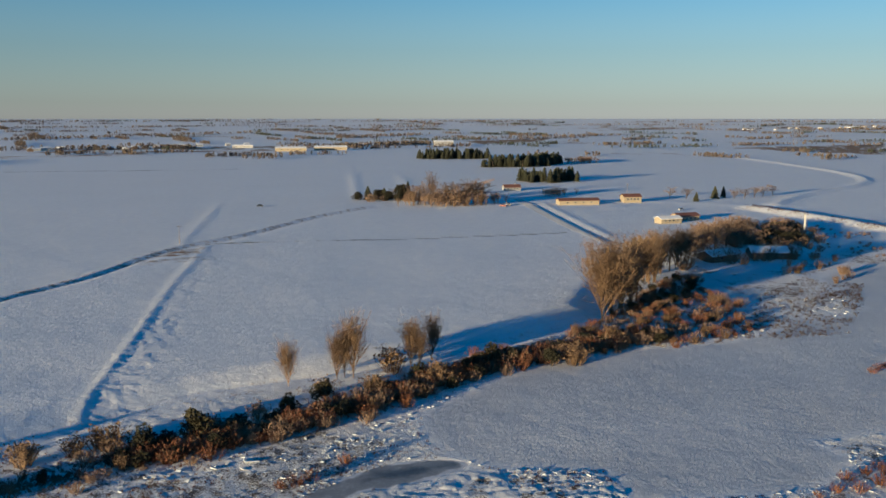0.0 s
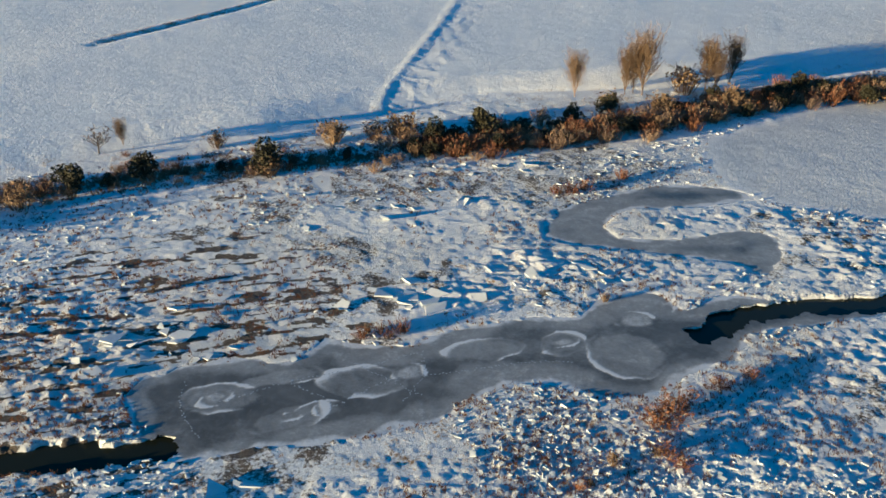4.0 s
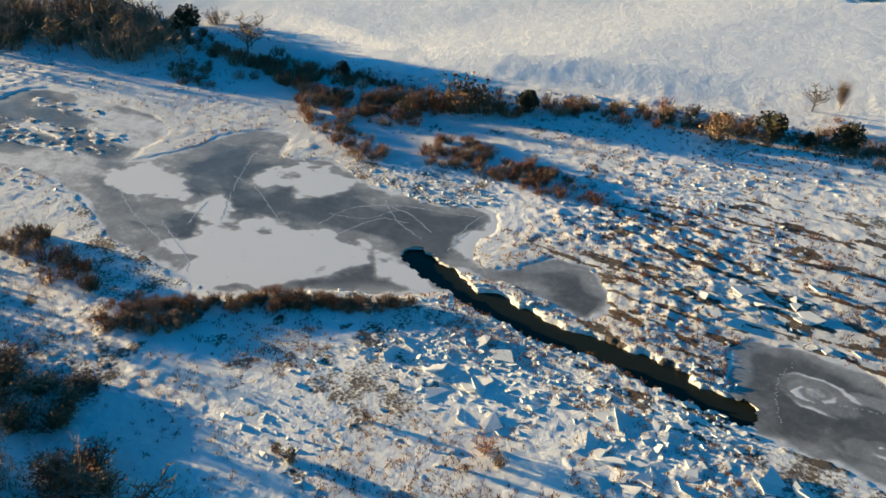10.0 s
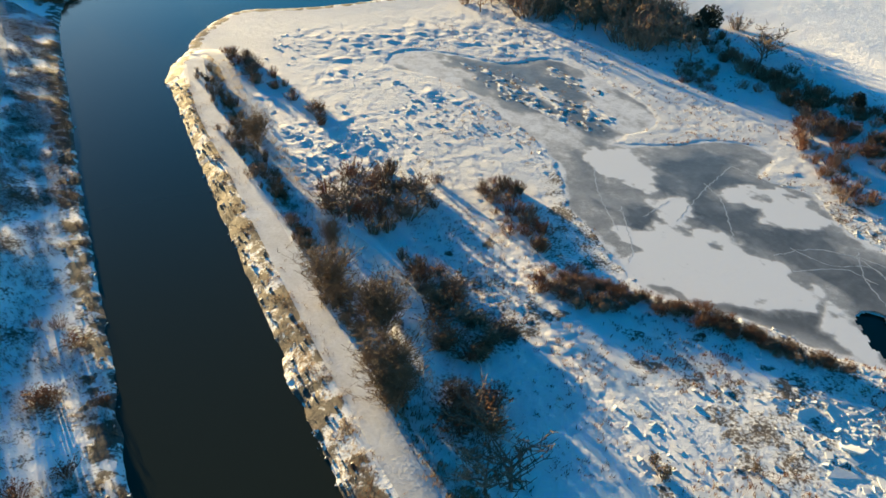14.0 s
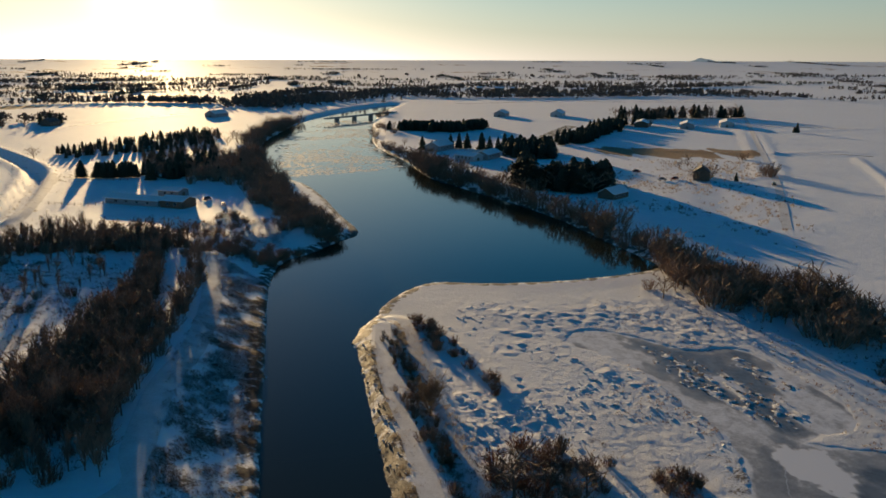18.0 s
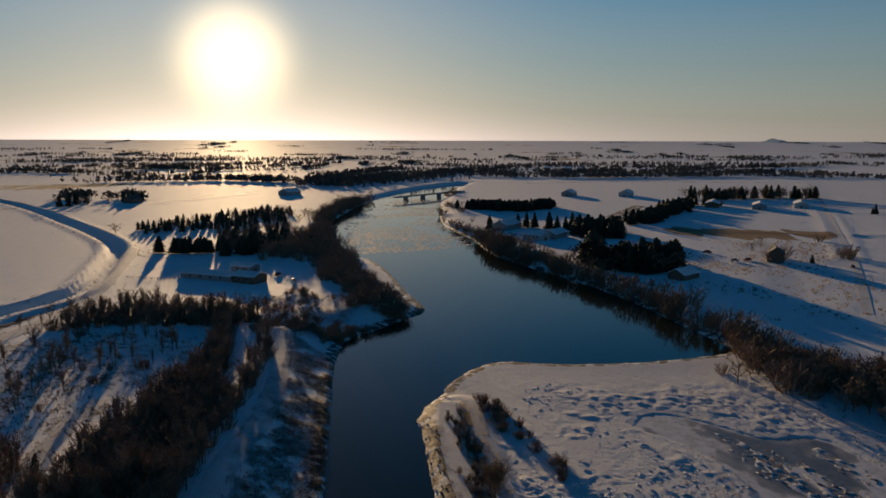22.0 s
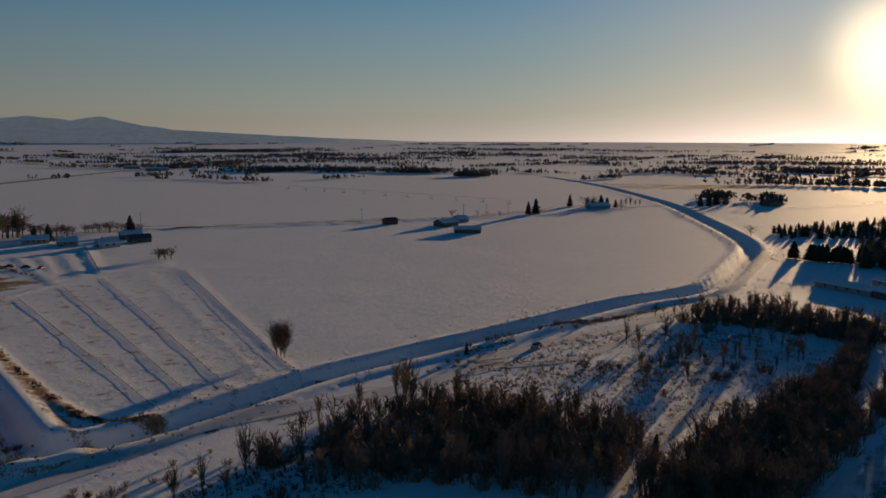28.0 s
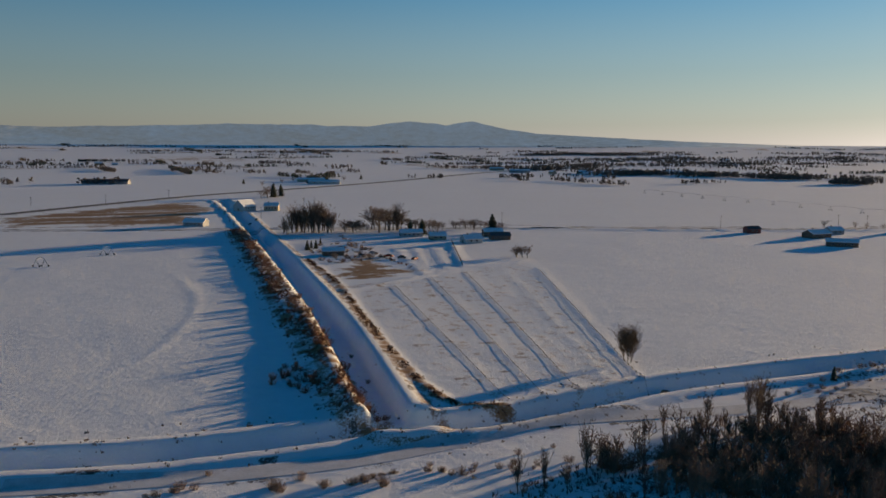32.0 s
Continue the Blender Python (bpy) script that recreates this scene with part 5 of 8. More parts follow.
plant_many(["brown_shrub"], inside_of([(241.4, 383.6), (285.5, 443.6), (295.8, 395.4), (259.2, 345.6), (246.9, 355.5)], 50), 1.0, 2.2, 1.2)
plant_many(["rust_shrub", "gold_shrub", "brown_shrub"], inside_of([(95.7, 256.8), (119.0, 290.8), (150.2, 325.9), (148.4, 267.0), (130.5, 230.7), (110.2, 222.2), (84.8, 217.8), (61.6, 215.8), (53.1, 219.4), (75.2, 239.5)], 230), 1.5, 4.0, 1.2)
plant_many(["gold_shrub", "brown_shrub"], inside_of([(190.2, 321.2), (231.1, 376.4), (252.8, 391.9), (228.7, 328.7), (209.6, 293.5), (199.1, 307.0)], 26), 2.0, 5.0, 1.0)
plant_many(["brown_shrub"], inside_of([(209.4, 379.9), (285.6, 455.0), (267.7, 410.1), (221.6, 360.6)], 18), 2.0, 4.0, 1.2)
plant_many(["rust_shrub"], [(145.0, 192.5), (148.1, 194.5), (141.9, 190.5), (95.1, 132.1), (99.7, 133.8), (103.9, 135.7), (90.2, 128.1), (94.1, 127.5), (99.5, 128.9), (85.9, 126.5), (103.4, 133.2), (12.8, 84.3), (10.6, 82.0), (22.0, 92.9), (18.1, 90.2), (3.6, 107.6), (-25.9, 94.2), (-23.4, 95.1), (-28.1, 92.7), (-3.6, 145.3), (-0.5, 147.1), (-6.1, 144.5), (5.9, 153.7)], 1.3, 2.6, 1.3)

# ---- plants on the river plain ----
for area, n, lo, hi in (
    ([(-160.9, 61.8), (-140.7, 57.8), (-124.1, 59.3), (-123.4, 65.5), (-138.4, 64.6), (-132.7, 75.7), (-135.1, 93.0), (-164.4, 78.0), (-186.6, 68.4), (-184.4, 62.3)], 240, 1.0, 2.6),
    ([(-126.0, 72.8), (-122.6, 81.7), (-109.4, 82.3), (-97.5, 88.9), (-90.1, 84.9), (-96.5, 79.4), (-110.8, 73.6), (-117.2, 68.6)], 120, 0.9, 2.0),
    ([(-196.1, 44.3), (-180.5, 52.2), (-171.3, 48.4), (-179.9, 42.8)], 14, 1.0, 2.0),
    ([(-126.4, 0.8), (-129.9, 6.4), (-115.5, 11.2), (-105.5, 12.0), (-106.8, 6.7)], 34, 1.2, 2.6),
    ([(-100.7, 7.9), (-102.6, 13.9), (-96.0, 21.8), (-90.7, 19.7), (-95.3, 10.4)], 30, 0.9, 1.9),
    ) + (([(-116.9, -24.4), (-131.4, -22.3), (-129.7, -14.2), (-128.2, -4.5), (-120.1, -4.9), (-110.6, -11.1), (-108.6, -15.1)], 44, 1.6, 3.6),
    ([(-105.7, -10.5), (-104.5, -4.7), (-88.4, 3.0), (-80.3, 2.5), (-81.0, -3.0), (-89.1, -4.3)], 34, 1.2, 2.6),
    ([(-87.2, 3.7), (-86.2, 6.6), (-80.5, 5.2), (-80.3, 2.5)], 8, 1.2, 2.2),
    ([(-74.9, -1.2), (-75.3, 3.9), (-67.9, 4.7), (-67.6, -0.2)], 12, 1.6, 2.8),
    ([(-194.2, 43.8), (-190.9, 53.4), (-174.4, 51.1), (-175.7, 43.7)], 12, 1.2, 2.2),
    ([(-196.5, -64.4), (-194.8, -57.0), (-165.9, -38.5), (-159.7, -36.0), (-164.0, -41.7), (-178.9, -54.0)], 34, 1.2, 2.6),
    ) + (([(-159.7, -34.9), (-160.0, -30.9), (-149.9, -29.1), (-149.7, -32.3)], 7, 1.5, 2.6),
    ([(-104.2, 78.2), (-110.9, 85.5), (-101.0, 89.1), (-91.9, 85.1), (-97.3, 80.6)], 16, 1.0, 2.0),
):
    plant_many(["rust_shrub", "rust_shrub", "brown_shrub"] if lo < 1.1 else ["brown_shrub", "rust_shrub", "gold_shrub"], inside_of(area, n), lo, hi, 1.35)
plant_many(["rust_shrub", "brown_shrub"], along(spline([(-100.3, 14.0), (-95.4, 21.3), (-90.5, 31.8), (-85.6, 38.9), (-81.7, 44.9)]), 90, 0.8), 0.9, 1.8, 0.9)
plant_many(["rust_shrub", "brown_shrub"], along(spline([(-96.6, 20.4), (-92.5, 27.9), (-88.0, 34.2), (-83.8, 39.9), (-81.5, 45.8)]), 90, 0.8), 0.8, 1.5, 0.9)
plant_many(["brown_shrub"], inside_of([(-100.3, 14.0), (-97.5, 19.2), (-90.4, 18.9), (-91.7, 14.1), (-93.4, 12.0)], 26), 0.9, 1.8, 1.1)
plant_many(["gold_shrub", "brown_shrub", "gold_shrub"], along(spline([(-175.1, -59.9), (-156.0, -50.0), (-140.0, -42.3), (-122.5, -32.9), (-106.5, -24.0), (-93.5, -16.7), (-84.9, -12.4), (-76.4, -7.9), (-69.9, -5.2)]), 120, 1.3), 1.0, 2.6, 0.8)
for x, y, h in [(-88.0, -16.5, 8.5), (-70.9, -7.2, 8.6), (-83.1, -9.4, 8.3), (-85.3, -10.7, 6.8), (-103.9, -19.4, 4.7), (-69.1, -6.4, 7.8), (-135.8, -38.6, 6.9)]:
    plant("gold_tree", x, y, h, 1.6)
for x, y, h in [(-60.1, 6.1, 7.8), (-59.2, 3.6, 6.0), (-112.7, -18.3, 9.1), (-117.0, -8.3, 5.9), (-68.6, 1.9, 5.6)]:
    plant("bare_tree", x, y, h, 1.5)
plant_many(["gold_shrub", "rust_shrub"], [(-22.9, 57.8), (-23.9, 58.0), (-19.2, 59.2), (-18.1, 60.2), (-14.7, 61.6), (3.1, 70.4), (2.1, 69.6), (10.0, 76.3), (11.1, 76.5), (12.8, 74.9), (5.4, 73.9), (-33.7, 53.4), (3.7, 108.4), (-24.6, 93.4), (-27.7, 94.1), (-22.8, 95.0), (-2.5, 145.3), (-5.1, 144.5), (4.3, 151.0), (-61.5, 98.1), (-58.6, 100.0), (-42.5, 93.4), (-83.4, 86.8), (-87.3, 85.0), (-62.7, 21.4), (-64.7, 20.8), (-64.3, 31.0), (-53.6, 39.7), (-51.1, 39.6), (-52.4, 36.4)], 0.8, 1.9, 1.0)

# ---- the south shore: woods, thickets, farm trees ----
plant_many(["brown_shrub", "rust_shrub"], [(-68.6, -45.2), (-69.5, -44.7), (-69.0, -46.4), (-83.1, -50.4), (-79.8, -46.7), (-78.8, -44.9), (-58.8, -38.5), (-69.9, -39.1), (-82.9, -53.2), (-139.8, -78.4), (-134.9, -75.5), (-54.9, -41.7)], 1.0, 2.4, 1.1)
for area, n in zip(WOOD_FLOOR, (640, 900, 460, 170, 260, 70)):
    pts = inside_of(area, n)
    plant_many(["bare_tree", "poplar", "poplar"], pts[: n * 3 // 5], 4.0, 9.0, 0.85)
    plant_many(["brown_shrub", "brown_shrub", "rust_shrub"], pts[n * 3 // 5:], 1.6, 3.8, 1.0)
plant_many(["bare_tree", "poplar"], along(spline([(-202.5, -212.7), (-235.0, -210.2), (-247.3, -177.5), (-246.7, -155.9)]), 30, 3), 5, 9)
for x, y, h in [(-85.8, -174.5, 8.5), (-82.2, -172.3, 8.0), (-226.3, -207.8, 6.7), (-228.5, -198.7, 9.3), (-240.5, -202.3, 7.5), (-244.1, -199.0, 7.9), (-80.8, -164.7, 10.3), (-80.9, -160.7, 10.1), (-39.4, -144.1, 9.2), (-42.3, -144.7, 7.1)]:
    plant("poplar", x, y, h * 0.9, 1.0)
plant_many(["spruce"], [(-109.2, -114.7), (-116.6, -199.9), (-238.6, -219.4), (-247.9, -215.9), (-249.0, -180.1), (-110.3, -116.0)], 3.0, 5.5)
PLANTATION = [(-424.3, -362.3), (-455.8, -389.1), (-540.4, -386.8), (-623.3, -379.7), (-602.9, -356.8), (-541.3, -320.3), (-467.9, -334.9)]
plant_many(["spruce", "bare_tree", "bare_tree", "spruce"], inside_of(PLANTATION, 330), 4.0, 7.0, 1.1)
plant_many(["bare_tree", "bare_tree", "poplar", "spruce"], inside_of([(-446.0, -319.3), (-506.8, -299.8), (-400.0, -224.0), (-365.1, -259.7)], 190), 5.0, 9.0, 1.2)
plant_many(["brown_shrub", "brown_shrub", "bare_tree"], inside_of([(-249.1, -172.3), (-293.9, -171.5), (-276.9, -134.0), (-235.0, -122.1), (-214.9, -137.5)], 90), 1.2, 4.0, 1.2)
plant_many(["spruce"], along(spline([(-361.9, -297.0), (-367.0, -284.8), (-372.8, -271.1)]), 26, 1.6), 7, 9.5, 1.3)
plant_many(["spruce"], inside_of([(-361.2, -259.2), (-424.3, -296.7), (-437.3, -265.9), (-376.4, -221.9)], 45), 6, 9.5, 1.3)
plant_many(["bare_tree", "brown_shrub", "bare_tree"], along(spline([(-361.7, -219.5), (-397.9, -227.7), (-446.4, -244.2), (-516.9, -270.0), (-578.3, -307.3), (-681.5, -345.5), (-794.2, -364.2), (-838.2, -371.2)]), 560, 7.5), 5, 11, 1.2)
plant_many(["bare_tree", "brown_shrub"], along(spline([(-393.4, -208.2), (-343.3, -178.4), (-301.4, -146.2), (-274.4, -121.5), (-267.0, -110.6)]), 380, 4.5), 3.0, 7.0, 1.2)
plant_many(["brown_shrub"], along(spline([(-242.0, -150.6), (-238.6, -135.6), (-235.4, -121.5), (-249.4, -120.4)]), 70, 4.0), 1.5, 3.5, 1.2)
plant_many(["bare_tree", "brown_shrub", "bare_tree", "gold_tree"], along(spline([(-535.0, -198.3), (-478.2, -156.2), (-420.3, -121.4), (-386.6, -89.2), (-340.2, -54.3), (-296.7, -26.7), (-266.5, -7.7), (-250.2, 7.4), (-228.9, 26.9), (-207.8, 45.4)]), 1150, 6.5), 4.5, 10.5, 1.3)
plant_many(["bare_tree", "brown_shrub"], along(spline([(-915.1, -342.7), (-722.6, -275.4), (-611.3, -228.0), (-512.4, -179.1)]), 50, 7.0), 5, 9, 1.2)
plant_many(["brown_shrub", "bare_tree"], along(spline([(-261.9, -2.5), (-249.0, 13.6), (-238.4, 30.5), (-219.8, 47.5)]), 150, 6.0), 2.5, 5, 1.2)
for x, y, h in [(-544.7, -170.4, 9.8), (-539.0, -161.9, 7.5), (-561.3, -155.4, 10.4), (-562.8, -149.8, 11.2), (-564.2, -144.5, 11.2), (-561.1, -133.4, 12.2), (-558.9, -127.4, 9.8), (-553.5, -120.4, 9.7), (-551.1, -115.6, 13.0), (-546.6, -110.1, 9.9), (-537.8, -103.1, 12.6), (-539.9, -98.4, 10.1), (-535.5, -92.1, 10.7), (-536.4, -86.8, 9.7), (-452.1, 25.7, 4.8), (-773.1, 86.9, 8.9), (-773.4, 84.7, 5.6)]:
    plant("spruce", x, y, h, 1.1)
plant_many(["spruce"], inside_of([(-415.7, -83.2), (-460.3, -87.8), (-453.8, -77.2), (-415.4, -71.7)] , 22), 9, 13, 1.5)
plant_many(["spruce", "bare_tree"], inside_of([(-385.2, -60.8), (-428.8, -64.0), (-432.1, -53.0), (-427.1, -35.5), (-390.3, -33.2)], 60), 8, 13, 1.6)
plant_many(["juniper"], inside_of([(-390.3, -76.4), (-423.5, -79.0), (-416.8, -37.2), (-394.3, -33.3), (-379.7, -56.0)], 26), 8, 13, 1.1)
plant_many(["spruce"], inside_of([(-534.6, -113.1), (-565.3, -109.0), (-566.1, -84.7), (-520.4, -78.8), (-511.9, -101.8)], 60), 8, 12, 1.5)
plant_many(["spruce"], along(spline([(-616.2, -80.0), (-663.4, -75.8), (-730.2, -69.8), (-811.5, -62.8)]), 150, 5.0), 7, 10, 1.5)
plant_many(["spruce"], along(spline([(-692.1, -231.7), (-697.8, -214.2), (-693.5, -192.9)]), 110, 5.0), 7, 9.5, 1.5)
plant_many(["spruce"], along(spline([(-693.8, -192.0), (-714.2, -183.6), (-737.9, -175.3)]), 80, 5.0), 7, 9.5, 1.5)
plant_many(["spruce", "bare_tree", "poplar"], along(spline([(-890.0, -63.8), (-921.0, -26.1), (-942.0, 7.5), (-954.4, 42.6)]), 120, 8.0), 8, 15, 1.4)
plant_many(["bare_tree", "brown_shrub"], [(-456.3, 4.6), (-463.6, 8.8), (-445.5, 6.9), (-464.5, 11.7), (-475.1, 42.8), (-486.8, 42.2), (-806.7, -37.0), (-551.8, 33.8), (-489.3, -3.0), (-506.2, 1.3)], 5, 9, 1.2)
plant_many(["spruce", "bare_tree"], [(-574.0, -577.1), (-578.6, -567.9), (-601.0, -582.7), (-593.8, -568.7), (-596.1, -563.9), (-615.5, -557.6), (-639.4, -561.3), (-642.1, -553.0), (-659.0, -556.9), (-461.8, -620.9), (-468.9, -605.9), (-483.5, -614.2), (-486.6, -607.7), (-484.4, -577.9)], 9, 14, 1.2)
plant_many(["bare_tree"], [(-423.2, -378.0), (-986.8, -1004.1), (-1064.4, -1071.1), (-570.1, -327.3), (-530.7, -309.1), (-553.1, -310.3)], 8, 12, 1.3)

# ---- the farmyards in the south ----
for k, x, y, h in [('poplar', 59.7, -558.7, 8.9), ('poplar', 52.3, -558.5, 13.7), ('poplar', 46.8, -558.3, 15.6), ('poplar', 40.9, -558.2, 17.1), ('poplar', 37.2, -558.1, 17.1), ('poplar', 31.3, -557.9, 10.1), ('bare_tree', 20.5, -564.8, 8.3), ('bare_tree', 15.7, -564.6, 8.3), ('bare_tree', 10.0, -564.5, 7.6), ('bare_tree', -2.0, -557.1, 18.6), ('bare_tree', -8.8, -571.3, 16.1), ('poplar', -14.2, -571.2, 16.1), ('spruce', -22.7, -563.7, 8.3), ('spruce', -29.7, -546.0, 10.3), ('bare_tree', -35.1, -563.4, 9.5), ('bare_tree', -40.8, -563.2, 8.4), ('bare_tree', -54.3, -577.7, 7.0), ('bare_tree', -61.3, -577.5, 7.8), ('bare_tree', -67.5, -577.4, 8.6), ('spruce', -76.7, -555.2, 13.1), ('bare_tree', -81.6, -555.0, 8.3), ('bare_tree', -73.6, -435.5, 6.8), ('bare_tree', -76.6, -435.3, 6.6), ('gold_tree', -70.0, -222.0, 8.8), ('gold_tree', -69.2, -223.3, 8.0), ('gold_tree', -70.6, -221.0, 8.2), ('spruce', 37.5, -467.2, 5.6), ('spruce', 33.4, -474.6, 3.8), ('bare_tree', -322.5, -587.3, 5.7)]:
    plant(k, x, y, h, 1.6 if k == "bare_tree" else 1.2)
for k, x, y, h in [('bare_tree', 60.1, -553.5, 8.6), ('bare_tree', 57.6, -551.5, 9.1), ('bare_tree', 56.4, -547.2, 9.3), ('poplar', 54.6, -557.0, 15.0), ('poplar', 52.8, -567.4, 13.1), ('poplar', 52.0, -564.0, 11.8), ('poplar', 49.4, -561.4, 13.3), ('poplar', 48.4, -560.9, 13.9), ('poplar', 47.5, -576.1, 10.7), ('poplar', 44.3, -561.1, 11.9), ('poplar', 41.8, -556.6, 15.4), ('poplar', 40.6, -566.3, 11.0), ('poplar', 39.2, -573.5, 15.8), ('poplar', 37.4, -555.1, 15.2), ('poplar', 35.8, -568.6, 13.6), ('poplar', 34.4, -567.4, 13.2), ('poplar', 31.6, -555.5, 13.5), ('poplar', 29.3, -556.1, 11.4), ('poplar', 28.7, -570.6, 11.0), ('bare_tree', 20.4, -557.3, 8.0), ('bare_tree', 19.6, -571.8, 5.9), ('bare_tree', 18.0, -570.0, 8.3), ('bare_tree', 15.2, -554.8, 9.6), ('bare_tree', 13.8, -566.7, 8.3), ('bare_tree', 12.7, -559.0, 6.9), ('bare_tree', 11.4, -562.0, 9.0), ('bare_tree', 8.5, -567.6, 6.0), ('bare_tree', 6.1, -563.6, 6.0), ('bare_tree', 3.2, -579.8, 16.0), ('bare_tree', 1.4, -576.8, 16.7), ('bare_tree', -2.7, -577.2, 17.4), ('bare_tree', -5.8, -573.2, 15.6), ('bare_tree', -8.4, -571.4, 16.8), ('bare_tree', -11.6, -572.4, 14.9), ('bare_tree', -13.7, -572.7, 14.1), ('bare_tree', -15.6, -576.6, 14.3), ('bare_tree', -17.1, -579.3, 13.4), ('bare_tree', -21.2, -569.5, 9.5), ('bare_tree', -23.5, -568.5, 9.6), ('bare_tree', -26.6, -566.9, 9.5), ('bare_tree', -29.4, -570.1, 6.9), ('bare_tree', -31.1, -564.6, 7.1), ('bare_tree', -33.6, -578.7, 6.0), ('bare_tree', -38.5, -573.6, 7.3), ('bare_tree', -40.0, -571.9, 7.8), ('bare_tree', -41.9, -570.5, 7.0), ('bare_tree', -44.5, -570.0, 6.3), ('bare_tree', -53.0, -579.5, 6.1), ('bare_tree', -57.9, -586.9, 5.1), ('bare_tree', -61.0, -587.3, 6.2), ('bare_tree', -65.9, -588.7, 6.4), ('bare_tree', -66.1, -571.6, 7.5), ('bare_tree', -72.8, -586.1, 6.5), ('bare_tree', -73.4, -569.4, 7.6), ('bare_tree', -77.4, -586.6, 5.8), ('bare_tree', -73.2, -434.2, 6.2), ('bare_tree', -76.8, -440.9, 5.4), ('bare_tree', -79.1, -433.3, 7.1)]:
    plant(k, x, y, h, 1.3)
for x, y, h in [(-383.7, -570.6, 11.0), (-392.1, -572.4, 13.3), (-576.5, -576.7, 11.4), (-606.5, -585.3, 11.7), (-613.9, -581.8, 10.7)]:
    plant("spruce", x, y, h, 1.2)
plant_many(["bare_tree"], [(-315.7, -575.5), (-338.9, -575.2), (-345.3, -572.1), (-357.2, -572.0), (-465.4, -629.5), (-468.7, -627.9), (-307.9, -543.6), (-399.7, -574.7)], 4, 7)
plant_many(["spruce", "bare_tree"], [(-477.8, -616.3), (-484.8, -613.0), (-493.6, -616.1), (-474.3, -603.7), (-494.1, -608.5), (-492.7, -594.9)], 6, 9, 1.3)
plant_many(["poplar"], [(-505.8, -603.0), (-509.5, -601.2), (-517.7, -604.6), (-522.0, -602.6), (-525.7, -600.8)], 7, 10)
plant_many(["rust_shrub", "gold_shrub"], along(SIDE_LINE, 240, 3.0), 0.6, 1.5, 1.2)
plant_many(["brown_shrub", "rust_shrub"], [(x - 3.5, y) for x, y in along(SIDE_LINE, 90, 1.6)], 1.4, 2.8, 1.2)
plant_many(["brown_shrub"], inside_of([(36.6, -439.4), (35.3, -501.4), (2.1, -500.4), (-4.2, -431.5), (17.7, -408.2)], 60), 1.0, 2.6, 1.4)
plant_many(["spruce"], [(38.7, -482.5), (35.9, -474.7), (34.1, -485.0), (32.3, -495.8)], 3.5, 5)
plant_many(["rust_shrub", "brown_shrub"], along(spline([(23.7, -537.5), (6.9, -473.7), (-9.8, -420.9), (-20.7, -386.8)]), 60, 1.0), 0.7, 1.5, 1.2)
plant_many(["rust_shrub", "gold_shrub"], inside_of([(27.6, -205.5), (21.5, -227.0), (7.7, -194.9), (8.6, -186.3), (21.5, -200.3)], 26), 1.0, 2.4, 1.1)
plant_many(["brown_shrub"], along(spline([(38.8, -140.9), (14.9, -141.1), (-4.7, -144.3), (-21.3, -147.2), (-38.0, -156.3)]), 50, 2.5), 0.8, 2.0, 1.1)
plant_many(["brown_shrub"], along(spline([(-99.2, -183.3), (-127.8, -206.6), (-150.9, -214.5), (-171.5, -218.2)]), 40, 2.5), 0.8, 1.8, 1.1)
plant_many(["spruce", "bare_tree"], along(spline([(116.1, -892.0), (112.7, -910.7), (109.0, -929.9)]), 8, 3.0), 10, 16)
plant_many(["spruce", "bare_tree"], [(185.5, -1197.6), (152.0, -1138.1), (134.9, -1216.7), (124.2, -1268.1), (99.4, -1217.7), (91.1, -1268.4), (74.6, -1269.5), (51.1, -1306.9), (26.2, -1347.5)], 6, 11, 1.3)

# ---- farm trees in the north ----
for k, x, y, h in [('spruce', 44.3, 637.5, 9.7), ('juniper', 51.3, 635.7, 7.6), ('spruce', 56.4, 635.3, 8.5), ('bare_tree', 64.7, 633.2, 9.3), ('juniper', 69.3, 628.9, 11.4), ('spruce', 74.6, 637.3, 12.8), ('bare_tree', 77.2, 598.1, 14.5), ('bare_tree', 83.2, 605.9, 15.5), ('poplar', 88.7, 612.6, 16.5), ('bare_tree', 92.7, 587.4, 15.1), ('bare_tree', 98.5, 586.5, 16.7), ('bare_tree', 104.6, 586.6, 17.5), ('bare_tree', 111.4, 592.7, 17.7), ('bare_tree', 119.4, 599.8, 18.7), ('bare_tree', 126.3, 607.2, 15.7), ('spruce', 305.5, 604.3, 9.0), ('spruce', 316.6, 612.5, 8.3), ('bare_tree', 275.5, 618.6, 8.7), ('bare_tree', 284.1, 607.3, 8.6), ('spruce', 281.9, 586.4, 6.6), ('bare_tree', 320.7, 602.6, 7.3), ('bare_tree', 327.8, 600.3, 8.6), ('bare_tree', 339.8, 607.8, 8.7), ('bare_tree', 351.4, 615.8, 8.8), ('bare_tree', 364.2, 623.3, 8.5)]:
    plant(k, x, y, h * 1.1, 1.5 if k == "bare_tree" else 1.2)
plant_many(["spruce"], along(spline([(176.2, 1250.7), (211.7, 1245.2), (253.2, 1240.0)]), 150, 9.0), 7, 17, 1.3)
plant_many(["spruce"], along(spline([(221.7, 1029.5), (261.8, 1035.3), (320.1, 1090.1)]), 170, 9.0), 7, 17, 1.3)
plant_many(["spruce"], along(spline([(206.8, 805.8), (220.0, 781.8), (253.3, 799.4)]), 60, 5.0), 6, 15, 1.2)
plant_many(["bare_tree"], along(spline([(342.7, 1088.0), (354.6, 1084.2), (374.6, 1109.2)]), 26, 6.0), 8, 12, 1.5)
plant_many(["bare_tree"], along(spline([(185.3, 641.6), (198.3, 654.6), (208.9, 658.5)]), 22, 4.0), 5, 8, 1.4)
